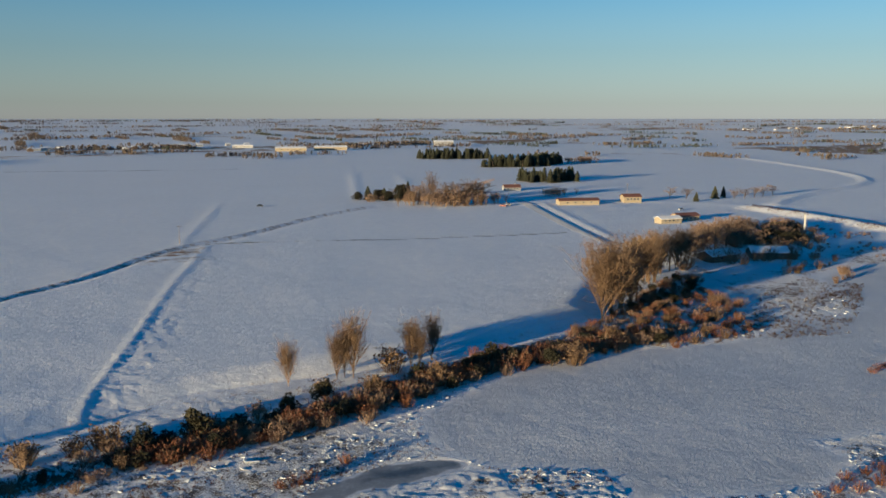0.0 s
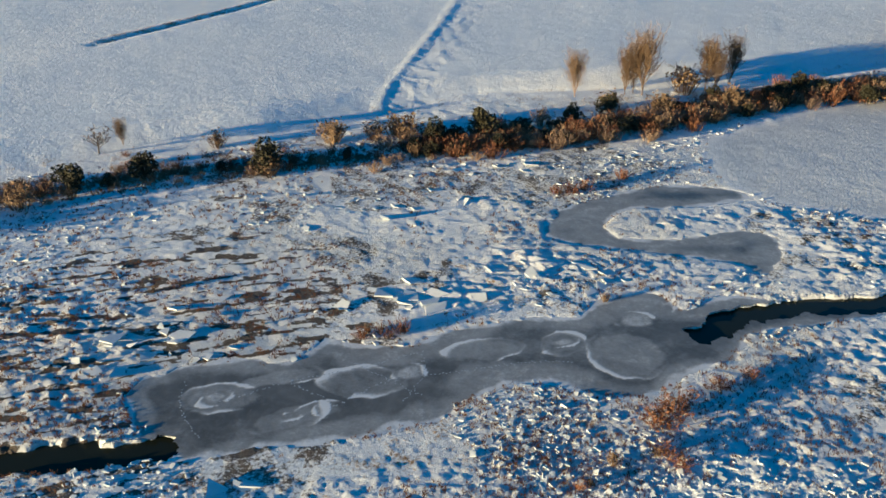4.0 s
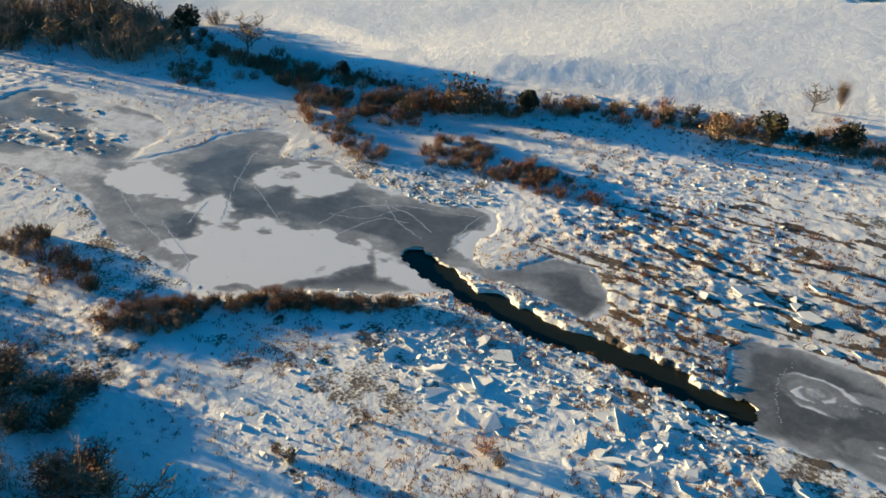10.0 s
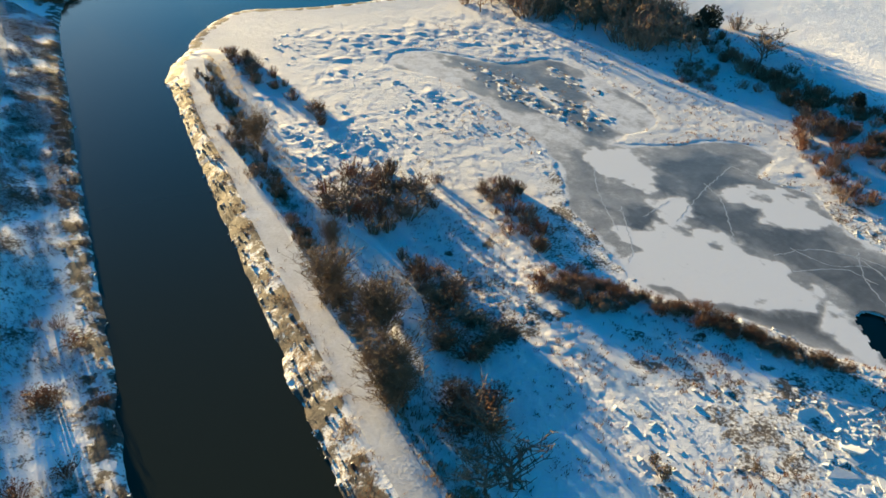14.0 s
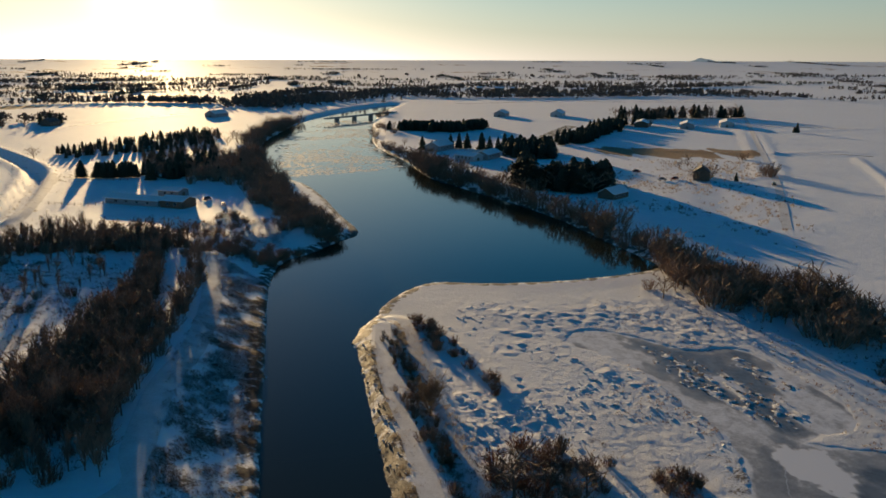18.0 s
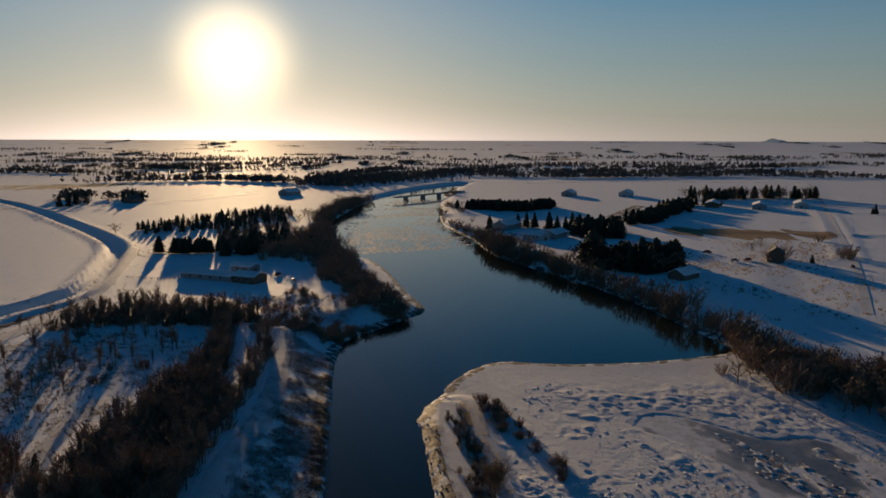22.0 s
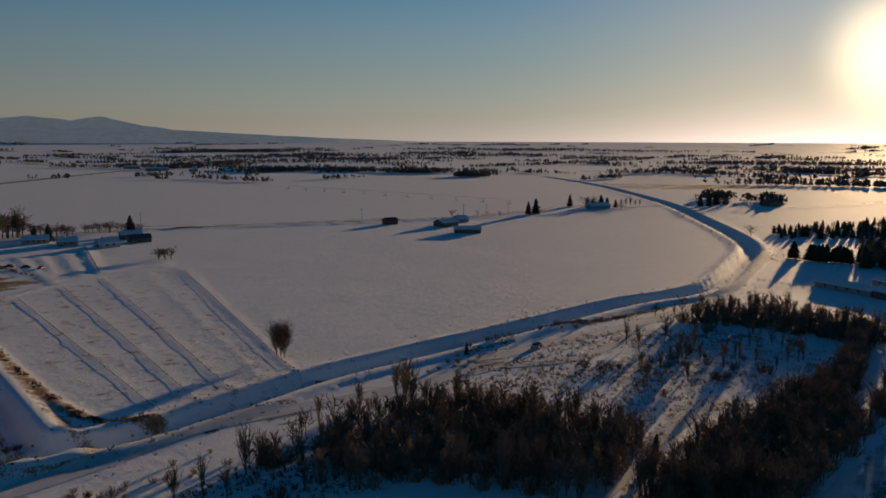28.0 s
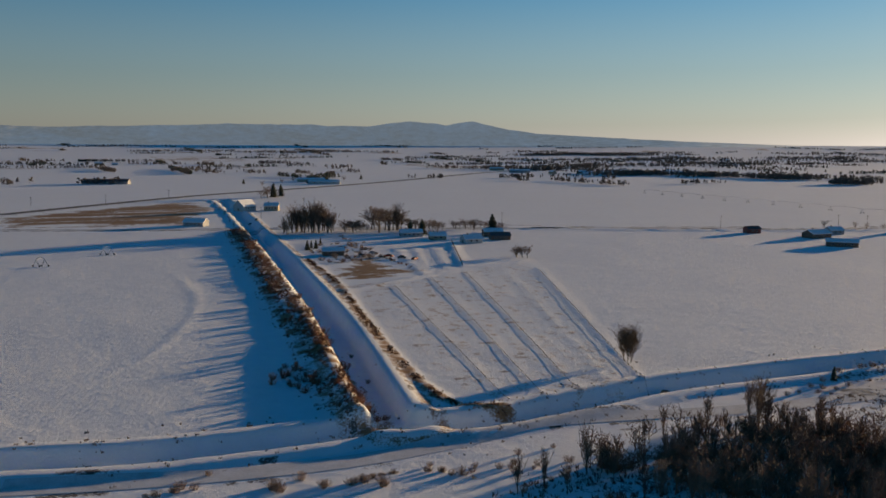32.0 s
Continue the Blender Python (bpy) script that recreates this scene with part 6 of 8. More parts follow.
plant_many(["poplar", "bare_tree", "gold_tree", "bare_tree"], along(spline([(76.4, 598.2), (91.9, 587.6), (111.6, 585.3), (125.8, 594.8)]), 90, 6.0), 7, 13, 1.3)
plant_many(["juniper", "brown_shrub"], along(spline([(43.0, 637.6), (55.9, 630.2), (74.8, 628.3)]), 24, 4.0), 4, 8, 1.2)
plant_many(["bare_tree", "brown_shrub", "bare_tree"], inside_of([(170.6, 354.5), (207.1, 423.6), (245.7, 453.4), (206.1, 373.9), (186.4, 347.3)], 60), 5, 10, 1.4)
plant_many(["bare_tree", "brown_shrub", "juniper"], inside_of([(210.9, 373.1), (245.9, 428.8), (270.9, 436.8), (237.9, 377.9)], 50), 4, 7, 1.4)


grow()


# ---- far woods, hedges and villages, to the foot of the hills ----
def far_belt(pts, trees, lo, hi, spread, seed, name="far_woods", mat=None, label="distant leafless woods and hedges across the snowy plain"):
    rng = random.Random(seed)
    p = resample(pts, 5.0)
    mids = [rng.randrange(len(p)) for _ in range(max(2, trees // 14))]
    xs = [p[min(max(int(rng.choice(mids) + rng.gauss(0, 3.0 + 0.25 * len(p) / len(mids))), 0), len(p) - 1)] for _ in range(trees)]
    xs = np.array([(q[0] + rng.gauss(0, spread), q[1] + rng.gauss(0, spread)) for q in xs])
    return xs, height(xs[:, 0], xs[:, 1]), [rng.uniform(lo, hi) for _ in range(trees)]


def far_mesh(name, groups, mat, label, seed, sprays=15):
    """Many small far trees as one mesh: each a stem and an uneven crown of sprays."""
    rng = random.Random(seed)
    v, f = [], []
    for xs, zs, hs in groups:
        for (x, y), z, h in zip(xs, zs, hs):
            k = len(v)
            v += [(x - 0.2, y, z - 0.3), (x + 0.2, y, z - 0.3), (x, y + 0.2, z + h * 0.6)]
            f.append((k, k + 1, k + 2))
            for _ in range(sprays):
                a, e = rng.uniform(0, 6.28), rng.random()
                r = h * 0.38 * (1 - e * 0.6)
                cx, cy, cz = x + math.cos(a) * r * rng.random(), y + math.sin(a) * r * rng.random(), z + h * (0.2 + 0.7 * e)
                s = h * rng.uniform(0.09, 0.22)
                k = len(v)
                b = rng.uniform(0, 6.28)
                v += [(cx - math.cos(b) * s, cy - math.sin(b) * s, cz - s * 0.4), (cx + math.cos(b) * s, cy + math.sin(b) * s, cz - s * 0.4), (cx + rng.gauss(0, s * 0.3), cy + rng.gauss(0, s * 0.3), cz + s * rng.uniform(0.5, 1.1))]
                f.append((k, k + 1, k + 2))
    me = bpy.data.meshes.new(name)
    me.from_pydata(v, [], f)
    me.materials.append(mat)
    return tagged(new(name, me), label, "trees", kind="stuff")


frng = random.Random(77)
bare, green = [], []
for i in range(520):
    yaw = radians(frng.uniform(-40, 206))
    r = 1250 * (4800 / 1250) ** (frng.random() ** 0.7)
    cx, cy = -math.sin(yaw) * r, math.cos(yaw) * r
    g = frng.choice((0.35, 0.35 + 1.5708)) + frng.gauss(0, 0.05)
    ln = frng.choice((25, 50, 90, 160, 240)) * frng.uniform(0.7, 1.2) * (0.6 + r / 2500)
    line = [(cx - math.cos(g) * ln / 2, cy - math.sin(g) * ln / 2), (cx + math.cos(g) * ln / 2, cy + math.sin(g) * ln / 2)]
    (green if frng.random() < 0.3 else bare).append(far_belt(line, int(ln / 3) + 4, 4, 9, frng.choice((2, 4, 12)), 1000 + i))
for q, n, sp in (
    ([(-543.1, 1637.3), (-405.9, 1666.0), (-227.5, 1692.6)], 200, 12), ([(-46.1, 1663.4), (111.2, 1763.4), (268.6, 1879.5)], 300, 14), ([(105.3, 2415.6), (229.5, 2562.1), (344.6, 2660.4)], 220, 24), ([(-215.4, 3672.1), (389.6, 3785.5), (1171.1, 3800.1), (1880.1, 3567.4), (2436.8, 3314.5)], 420, 45), ([(-1152.4, 3493.2), (-668.5, 3669.8), (-107.2, 3983.0)], 260, 40), ([(-753.5, 2277.2), (-638.5, 2449.8), (-418.3, 2749.2), (-174.9, 2971.2)], 320, 28),
    ([(811.2, 2093.9), (949.9, 2166.2)], 36, 5), ([(1295.0, 2198.9), (1478.5, 2257.7)], 40, 6), ([(583.8, 2447.8), (903.8, 2683.2), (822.4, 2294.3)], 50, 6),
    ) + (([(-532.9, -3211.4), (-854.5, -3363.6), (-1251.7, -3505.4)], 460, 45), ([(-350.2, -1872.8), (-622.2, -2152.2), (-816.3, -2077.0), (-882.2, -1767.8)], 420, 40), ([(-565.8, -2567.0), (-966.6, -2702.9), (-1232.0, -2474.1)], 420, 50), ([(-393.7, -1500.1), (-506.1, -1560.3), (-595.3, -1511.1), (-708.0, -1376.9)], 420, 16), ([(-1009.8, -2824.5), (-1302.3, -2817.0), (-1464.8, -2370.2)], 220, 25), ([(-127.7, -1931.5), (-274.6, -1791.4), (-414.4, -1875.4)], 90, 14),
    ([(-527.9, -3146.4), (-822.4, -3371.1), (-1092.0, -3143.3)], 420, 30), ([(-378.6, -1639.6), (-574.9, -1494.3), (-701.8, -1328.1)], 260, 10), ([(-1222.4, -1104.9), (-1359.4, -1107.0), (-1531.6, -1064.7)], 160, 14), ) + (([(-687.1, -1224.3), (-708.2, -1192.9)], 40, 8), ([(355.9, -3396.1), (212.3, -3576.3)], 90, 15), ([(877.8, -2084.2), (825.1, -2184.5)], 40, 8), ([(478.5, -1205.4), (401.1, -1177.1), (350.3, -1193.3)], 40, 5), ([(589.2, -2123.5), (464.0, -2136.4)], 30, 5), ([(525.4, -3360.1), (334.1, -3398.3)], 30, 6),
    ([(-979.6, -1209.0), (-1068.9, -1148.3), (-1111.3, -1071.9)], 70, 8), ([(-970.4, -826.2), (-1014.0, -747.1), (-1023.7, -599.8), (-1109.1, -509.4)], 170, 12), ([(-947.5, -505.3), (-1144.0, -516.4), (-1300.2, -467.9), (-1343.9, -387.7)], 220, 18), ([(-1268.3, -365.6), (-1419.5, -251.2), (-1544.9, -117.6), (-1612.7, 6.7)], 230, 14),
    ) + (([(-1634.6, -363.0), (-1827.2, -268.7), (-1911.1, 6.7)], 160, 18), ([(-1670.1, -1880.1), (-2093.8, -1853.3), (-2093.1, -1422.4)], 160, 16), ([(-1031.8, -1007.2), (-1090.8, -956.5), (-1033.9, -809.0)], 60, 8), ([(-1305.7, -579.6), (-1410.6, -498.4), (-1448.9, -397.1)], 140, 14), ([(-1578.5, -69.1), (-1573.4, 44.9), (-1482.8, 162.1)], 150, 12), ([(-1308.0, -294.4), (-1396.0, -175.0), (-1490.4, -46.6), (-1458.5, 101.6)], 420, 22), ([(-875.3, -855.1), (-932.9, -818.5), (-981.4, -768.0), (-1029.3, -685.2), (-994.9, -569.1)], 260, 12), ([(-651.6, -637.6), (-670.0, -631.8)], 50, 8), ([(-963.2, -543.0), (-1052.3, -499.7), (-1139.5, -487.9), (-1230.4, -489.5)], 260, 25), ) + (([(-662.3, -608.0), (-686.7, -583.4)], 40, 7), ([(-1568.4, -1528.8), (-1771.4, -1384.6), (-2065.7, -1216.5), (-2341.3, -863.9)], 320, 25), ([(-1670.4, -615.5), (-1904.0, -430.7), (-2093.0, -198.3), (-2110.4, 57.6)], 360, 30),
    ) + (([(-1383.0, -2874.3), (-1623.0, -2598.9), (-1699.1, -2109.1)], 420, 40), ([(-1018.5, -1216.3), (-1156.3, -1230.5), (-1112.0, -1066.4)], 160, 8), ([(-653.8, -1360.9), (-734.1, -1365.0)], 110, 6), ([(-667.6, -1198.5), (-715.3, -1198.8)], 60, 5),
    ([(-1470.4, -1647.8), (-1797.6, -1511.9), (-1970.5, -1080.8)], 420, 35), ([(-1347.1, -1210.1), (-1323.3, -943.3), (-1593.0, -927.6)], 200, 10), ([(-1029.2, -584.2), (-1306.7, -650.4), (-1550.5, -676.7)], 330, 14), ([(-1344.7, -536.8), (-1574.1, -520.9), (-1708.8, -446.8)], 260, 12),
    ([(-1617.7, -3360.7), (-2128.5, -2999.8), (-2535.1, -2434.5)], 420, 60), ([(-974.7, -553.0), (-1195.6, -552.0), (-1379.1, -489.1)], 420, 16), ([(-1276.5, -405.5), (-1415.5, -339.3), (-1586.0, -251.8)], 300, 14), ([(-1492.2, -217.0), (-1809.3, -102.8), (-2088.4, 93.2)], 460, 18),
    ([(-1369.5, -1213.9), (-1561.4, -1117.8), (-1811.0, -953.7)], 260, 14), ([(-2589.2, -448.7), (-2774.1, 40.1), (-3028.1, 498.6)], 420, 60), ([(-597.5, -3763.7), (-779.7, -3429.5), (-926.8, -3114.2)], 260, 40), ([(-809.8, -2719.2), (-864.3, -2246.9), (-1086.3, -2330.8)], 300, 30),
    ([(-678.0, -1210.9), (-762.3, -1240.3)], 60, 5), ([(-194.4, -1840.5), (-304.6, -1910.7), (-400.1, -1651.3)], 130, 8), ([(-1880.5, -2999.1), (-2340.1, -3069.9)], 200, 30), ([(304.7, -2219.4), (188.8, -2312.6)], 60, 5),
    ([(979.8, -3499.3), (802.8, -3531.9)], 70, 6), ([(531.7, -3421.1), (351.9, -3743.8), (-48.6, -3612.2)], 160, 16), ([(637.5, 4454.6), (897.3, 4409.6), (1208.5, 4334.7)], 160, 10), ([(1794.4, 4126.8), (2200.1, 3925.5), (2635.4, 3647.6)], 200, 24),
    ([(-1394.2, 4278.6), (-971.2, 4393.9), (-448.4, 4477.6)], 220, 14), ([(-447.1, 4477.7), (231.0, 4494.1), (753.3, 4436.5)], 220, 20),
):
    bare.append(far_belt(q, n, 5, 11, sp, 5000 + n))
# air haze is put into the far trees' colours: greyer than near ones
FARWOOD = plain_material("far_bare_wood", (0.085, 0.066, 0.055), (0.17, 0.135, 0.11), 0.05, 0.95, 0)
far_mesh("far_woods", bare, FARWOOD, "distant leafless woods and hedges on the snowy plain", 1)
far_mesh("far_conifers", green, plain_material("far_conifer_green", (0.035, 0.045, 0.035), (0.08, 0.09, 0.07), 0.05, 0.95, 0), "distant dark conifer clumps on the snowy plain", 2)


# ---- hills on the southern horizon ----
def hills():
    yaw = np.radians(np.arange(146, 212, 0.25))
    v, f, n = [], [], len(yaw)
    depth = (4550, 4650, 4750, 4850, 4940)
    deg = np.degrees(yaw)
    # how high the ridge stands over the plain, by bearing
    bearing = (150, 160, 165.7, 169.5, 171.4, 172.5, 173.65, 175.5, 177.75, 180.7, 189.5, 197.4, 212)
    ridge = (-16, 14, 36, 54, 78, 101, 124, 103, 116, 92, 100, 79, 70)
    crest = 12 + np.interp(deg, bearing, ridge) * (0.93 + 0.16 * fractal(deg / 1.3, yaw * 0, 5, 4))
    for k, r in enumerate(depth):
        t = (k / 4) ** 1.3
        z = far_rise(r) - 1 + crest * t * (1.0 if k == 4 else 0.7 + 0.6 * fractal(deg / 1.5, yaw * 0 + k, 9))
        for a, q in zip(yaw, z):
            v.append((-math.sin(a) * r, math.cos(a) * r, q if k else q - 4))
    for k in range(4):
        for i in range(n - 1):
            a = k * n + i
            f.append((a, a + n, a + n + 1, a + 1))
    me = bpy.data.meshes.new("hills")
    me.from_pydata(v, [], f)
    me.polygons.foreach_set("use_smooth", np.ones(len(f), bool))
    m = plain_material("hill_snow_haze", (0.10, 0.11, 0.14), (0.78, 0.78, 0.80), 0.016, 0.9, 0)
    # air haze over the hills, painted as a faint grey-blue glow
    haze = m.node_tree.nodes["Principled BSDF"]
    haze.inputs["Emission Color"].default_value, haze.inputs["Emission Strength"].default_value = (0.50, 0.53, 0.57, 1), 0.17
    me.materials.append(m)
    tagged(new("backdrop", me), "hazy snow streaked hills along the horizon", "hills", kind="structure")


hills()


def lone_peak(yaw, r, wide, tall):
    """A low far peak, just over the rim of the plain."""
    v, f, n = [], [], 24
    for k in range(3):
        for i in range(n + 1):
            u = i / n * 2 - 1
            a = radians(yaw + wide * u)
            q = far_rise(r) - 3 + (tall + 3) * (k / 2) * max(0.0, 1 - abs(u) ** 1.3) * (0.9 + 0.1 * math.sin(9 * u))
            v.append((-math.sin(a) * (r + 30 * k), math.cos(a) * (r + 30 * k), q))
    for k in range(2):
        for i in range(n):
            a = k * (n + 1) + i
            f.append((a, a + n + 1, a + n + 2, a + 1))
    me = bpy.data.meshes.new("lone_peak")
    me.from_pydata(v, [], f)
    # the peak shares the hills' painted haze glow
    me.materials.append(bpy.data.materials["hill_snow_haze"])
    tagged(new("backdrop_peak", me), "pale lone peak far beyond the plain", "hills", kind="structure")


lone_peak(89.7, 4900.0, 1.1, 26.0)


# ---- ice: slabs stranded on the plain, smaller chunks, grass tufts ----
def slab_mesh(seed):
    rng = random.Random(seed)
    bm = bmesh.new()
    k = rng.choice((4, 4, 5, 5))
    ring = [(math.cos(i * 6.283 / k + rng.uniform(-0.45, 0.45)) * rng.uniform(0.55, 1.2), math.sin(i * 6.283 / k + rng.uniform(-0.45, 0.45)) * rng.uniform(0.4, 0.95)) for i in range(k)]
    lo = [bm.verts.new((x * 0.96, y * 0.96, 0)) for x, y in ring]
    hi = [bm.verts.new((x, y, 0.14 + rng.uniform(-0.05, 0.05))) for x, y in ring]
    bm.faces.new(hi)
    bm.faces.new(lo[::-1])
    for i in range(k):
        bm.faces.new((lo[i], lo[(i + 1) % k], hi[(i + 1) % k], hi[i]))
    me = bpy.data.meshes.new("ice_slab")
    bm.to_mesh(me)
    bm.free()
    me.materials.append(SLAB)
    return me


SLABS = [slab_mesh(i) for i in range(9)]
slab_spots = inside_of([(-48.3, 44.7), (-52.1, 53.8), (-42.8, 59.7), (-31.4, 64.7), (-26.2, 62.4), (-30.0, 54.4), (-34.8, 51.3)], 90) + inside_of([(-65.0, 36.7), (-76.3, 46.3), (-66.7, 52.0), (-53.2, 50.4), (-55.0, 41.7)], 45) + inside_of([(-76.4, 36.0), (-76.9, 44.3), (-71.5, 46.5), (-67.8, 41.2)], 14) \
    + inside_of([(-38.1, 96.3), (-15.7, 117.6), (0.2, 121.5), (11.8, 116.9), (-5.4, 105.5), (-27.1, 98.3)], 50) + inside_of([(-49.5, 120.5), (-19.2, 158.8), (-2.2, 161.1), (-16.4, 143.6), (-34.6, 120.8)], 20) + inside_of([(-53.7, 76.6), (-69.5, 78.0), (-60.2, 92.7), (-48.3, 88.2)], 25) + inside_of([(-56.1, 78.0), (-69.1, 95.0), (-50.4, 98.1), (-41.9, 87.1)], 20)
slab_spots = np.array(slab_spots)
srng = random.Random(9)
for (x, y), z in zip(slab_spots, height(slab_spots[:, 0], slab_spots[:, 1])):
    s = srng.choice((0.5, 0.6, 0.8, 1.0, 1.4, 2.0))
    ob = new("ice_slab", srng.choice(SLABS))
    ob.matrix_world = Matrix.LocRotScale((x, y, z - 0.03 * s), Euler((srng.gauss(0, 0.16), srng.gauss(0, 0.16), srng.uniform(0, 6.28))), (s, s * srng.uniform(0.6, 1.1), s * srng.uniform(0.5, 1.0)))
    tagged(ob, "broken white river ice slab lying tilted on snow", "ice slab", "stranded ice slabs")


def rough_spots(n, seed, far=330):
    rng = np.random.RandomState(seed)
    yaw, r = np.radians(rng.uniform(-38, 118, n)), 58 * (far / 58) ** rng.rand(n)
    x, y = -np.sin(yaw) * r, np.cos(yaw) * r
    z = height(x, y)
    keep = (area_distance(LOW, x, y) < -3) & (area_distance(BAY, x, y) > 1) & (z > -0.2) & (strip_distance(JETTY_LANE, x, y) > 9) & (strip_distance(INNER_LANE, x, y) > 2)
    return x[keep], y[keep], z[keep]


def ice_chunks():
    rng = random.Random(31)
    x, y, z = rough_spots(95000, 13)
    dense = fractal(x / 22, y / 22, 91, 3)
    quiet = 0.6 * smooth(4, -6, area_distance(CALM, x, y))
    v, f = [], []
    for px, py, pz, d, calm in zip(x, y, z, dense, quiet):
        if rng.random() > (d - 0.40) * 3.4 * (1.0 - calm):
            continue
        s = rng.choice((0.10, 0.14, 0.18, 0.24, 0.36)) * rng.uniform(0.7, 1.2) * (1 + math.hypot(px, py) / 260)
        m = Matrix.LocRotScale((px, py, pz), Euler((rng.gauss(0, 0.2), rng.gauss(0, 0.2), rng.uniform(0, 6.28))), (s, s * rng.uniform(0.4, 0.9), s * rng.uniform(0.12, 0.4)))
        k = len(v)
        v += [m @ Vector(c) for c in ((-1, -0.8, -0.5), (0.9, -1, -0.5), (1, 0.8, -0.5), (-0.8, 1, -0.5), (-0.9, -0.7, 0.6), (0.8, -0.9, 0.5), (0.9, 0.7, 0.7), (-0.7, 0.9, 0.5))]
        f += [(k + 4, k + 5, k + 6, k + 7), (k, k + 1, k + 5, k + 4), (k + 1, k + 2, k + 6, k + 5), (k + 2, k + 3, k + 7, k + 6), (k + 3, k, k + 4, k + 7)]
    me = mesh_of("ice_rubble", v, f, SLAB)
    tagged(new("ice_rubble", me), "broken ice rubble strewn over the frozen plain", "ice rubble", kind="stuff")


def grass_tufts():
    rng = random.Random(37)
    x, y, z = rough_spots(52000, 19, 300)
    keep = np.degrees(np.arctan2(-x, y)) < 95
    x, y, z = x[keep], y[keep], z[keep]
    dense = fractal(x / 14, y / 14, 97, 3)
    v, f = [], []
    for px, py, pz, d in zip(x, y, z, dense):
        if rng.random() > (d - 0.36) * 5:
            continue
        for _ in range(6):
            a, h, s = rng.uniform(0, 6.28), rng.uniform(0.15, 0.5), rng.uniform(0.04, 0.09)
            bx, by = px + rng.gauss(0, 0.18), py + rng.gauss(0, 0.18)
            k = len(v)
            v += [(bx - s, by, pz - 0.05), (bx + s, by + s, pz - 0.05), (bx + math.cos(a) * h * 0.6, by + math.sin(a) * h * 0.6, pz + h)]
            f.append((k, k + 1, k + 2))
    me = mesh_of("grass_tufts", v, f, RUST)
    tagged(new("grass_tufts", me), "rust brown grass tufts poking through snow", "grass", kind="stuff")


ice_chunks()
grass_tufts()


def tuft_field(name, x, y, mat, lo, hi, label, seed, blades=7):
    """Clumps of dry stalks, joined."""
    rng = random.Random(seed)
    z = height(x, y)
    v, f = [], []
    for px, py, pz in zip(x, y, z):
        if pz < -0.2:
            continue
        big = rng.uniform(lo, hi)
        for _ in range(blades):
            a, h, s = rng.uniform(0, 6.28), big * rng.uniform(0.5, 1.1), big * rng.uniform(0.10, 0.18)
            bx, by = px + rng.gauss(0, big * 0.35), py + rng.gauss(0, big * 0.35)
            k = len(v)
            v += [(bx - s, by, pz - 0.05), (bx + s, by + s, pz - 0.05), (bx + math.cos(a) * h * 0.5, by + math.sin(a) * h * 0.5, pz + h)]
            f.append((k, k + 1, k + 2))
    tagged(new(name, mesh_of(name, v, f, mat)), label, "grass", kind="stuff")


def spots_in(areas, n, seed, patch=12.0, level=0.42):
    rng = np.random.RandomState(seed)
    xs, ys = [], []
    for area in areas:
        q = np.array(area)
        x, y = rng.uniform(q[:, 0].min(), q[:, 0].max(), n), rng.uniform(q[:, 1].min(), q[:, 1].max(), n)
        k = within(q, x, y) & (fractal(x / patch, y / patch, seed, 3) > level + rng.uniform(-0.12, 0.12, n))
        xs.append(x[k])
        ys.append(y[k])
    return np.concatenate(xs), np.concatenate(ys)


tuft_field("shore_grass", *spots_in([SHORE_STRIP, SHORE_SLOPE], 90000, 7, 4.0, 0.41), BROWN, 0.2, 0.55, "dark dry grass tufts on the snowy canal shore", 3)
tuft_field("clearing_brush", *spots_in([[(-89.8, -173.7), (-118.0, -190.7), (-161.4, -205.0), (-188.2, -203.0), (-213.1, -190.1), (-220.4, -162.2), (-181.7, -140.3), (-131.3, -127.2), (-115.0, -122.4), (-104.1, -147.0)], [(-143.2, -133.4), (-177.1, -144.5), (-207.8, -152.5), (-187.4, -135.1), (-135.0, -118.6), (-113.5, -110.8), (-92.7, -100.7), (-89.2, -103.9)]], 5200, 9, 14.0, 0.44), BROWN, 0.35, 1.0, "dark low brush dotting the snowy clearing", 4)
tuft_field("clearing_brush_east", *spots_in([[(-20.1, -136.0), (-52.4, -156.0), (-91.4, -168.0), (-170.6, -187.8), (-183.9, -184.1), (-113.3, -109.7)]], 6000, 11, 14.0, 0.44), BROWN, 0.35, 1.0, "dark low brush dotting the snowy clearing", 5)
jx = resample(JETTY_LANE, 0.16)
jr = np.random.RandomState(3)
jo = np.concatenate([jx + jr.normal(0, 1.0, jx.shape) + (-1.2, 3.6), jx + jr.normal(0, 1.5, jx.shape) + (-2.5, 7.0)])
tuft_field("jetty_grass", jo[:, 0], jo[:, 1], GOLD, 0.3, 0.9, "golden dry grass between the jetty lanes", 6)
js = resample(JETTY_SHORE[1:], 0.05)
js = js + jr.normal(0, 1.1, js.shape) + (-0.8, 1.6)
js = js[fractal(js[:, 0] / 3, js[:, 1] / 3, 85, 3) > 0.43]
tuft_field("waterside_grass", js[:, 0], js[:, 1], RUST, 0.2, 0.55, "rust brown grass along the jetty's stony edge", 8)
north = [(96.4, 258.7), (153.2, 332.6), (141.9, 251.4), (215.1, 297.8), (159.3, 226.5), (122.5, 225.7), (84.9, 218.2), (51.6, 213.4)]
tuft_field("north_brush", *spots_in([north], 9000, 13, 9.0, 0.42), BROWN, 0.4, 1.1, "dark brush on the snowy river flat", 9)
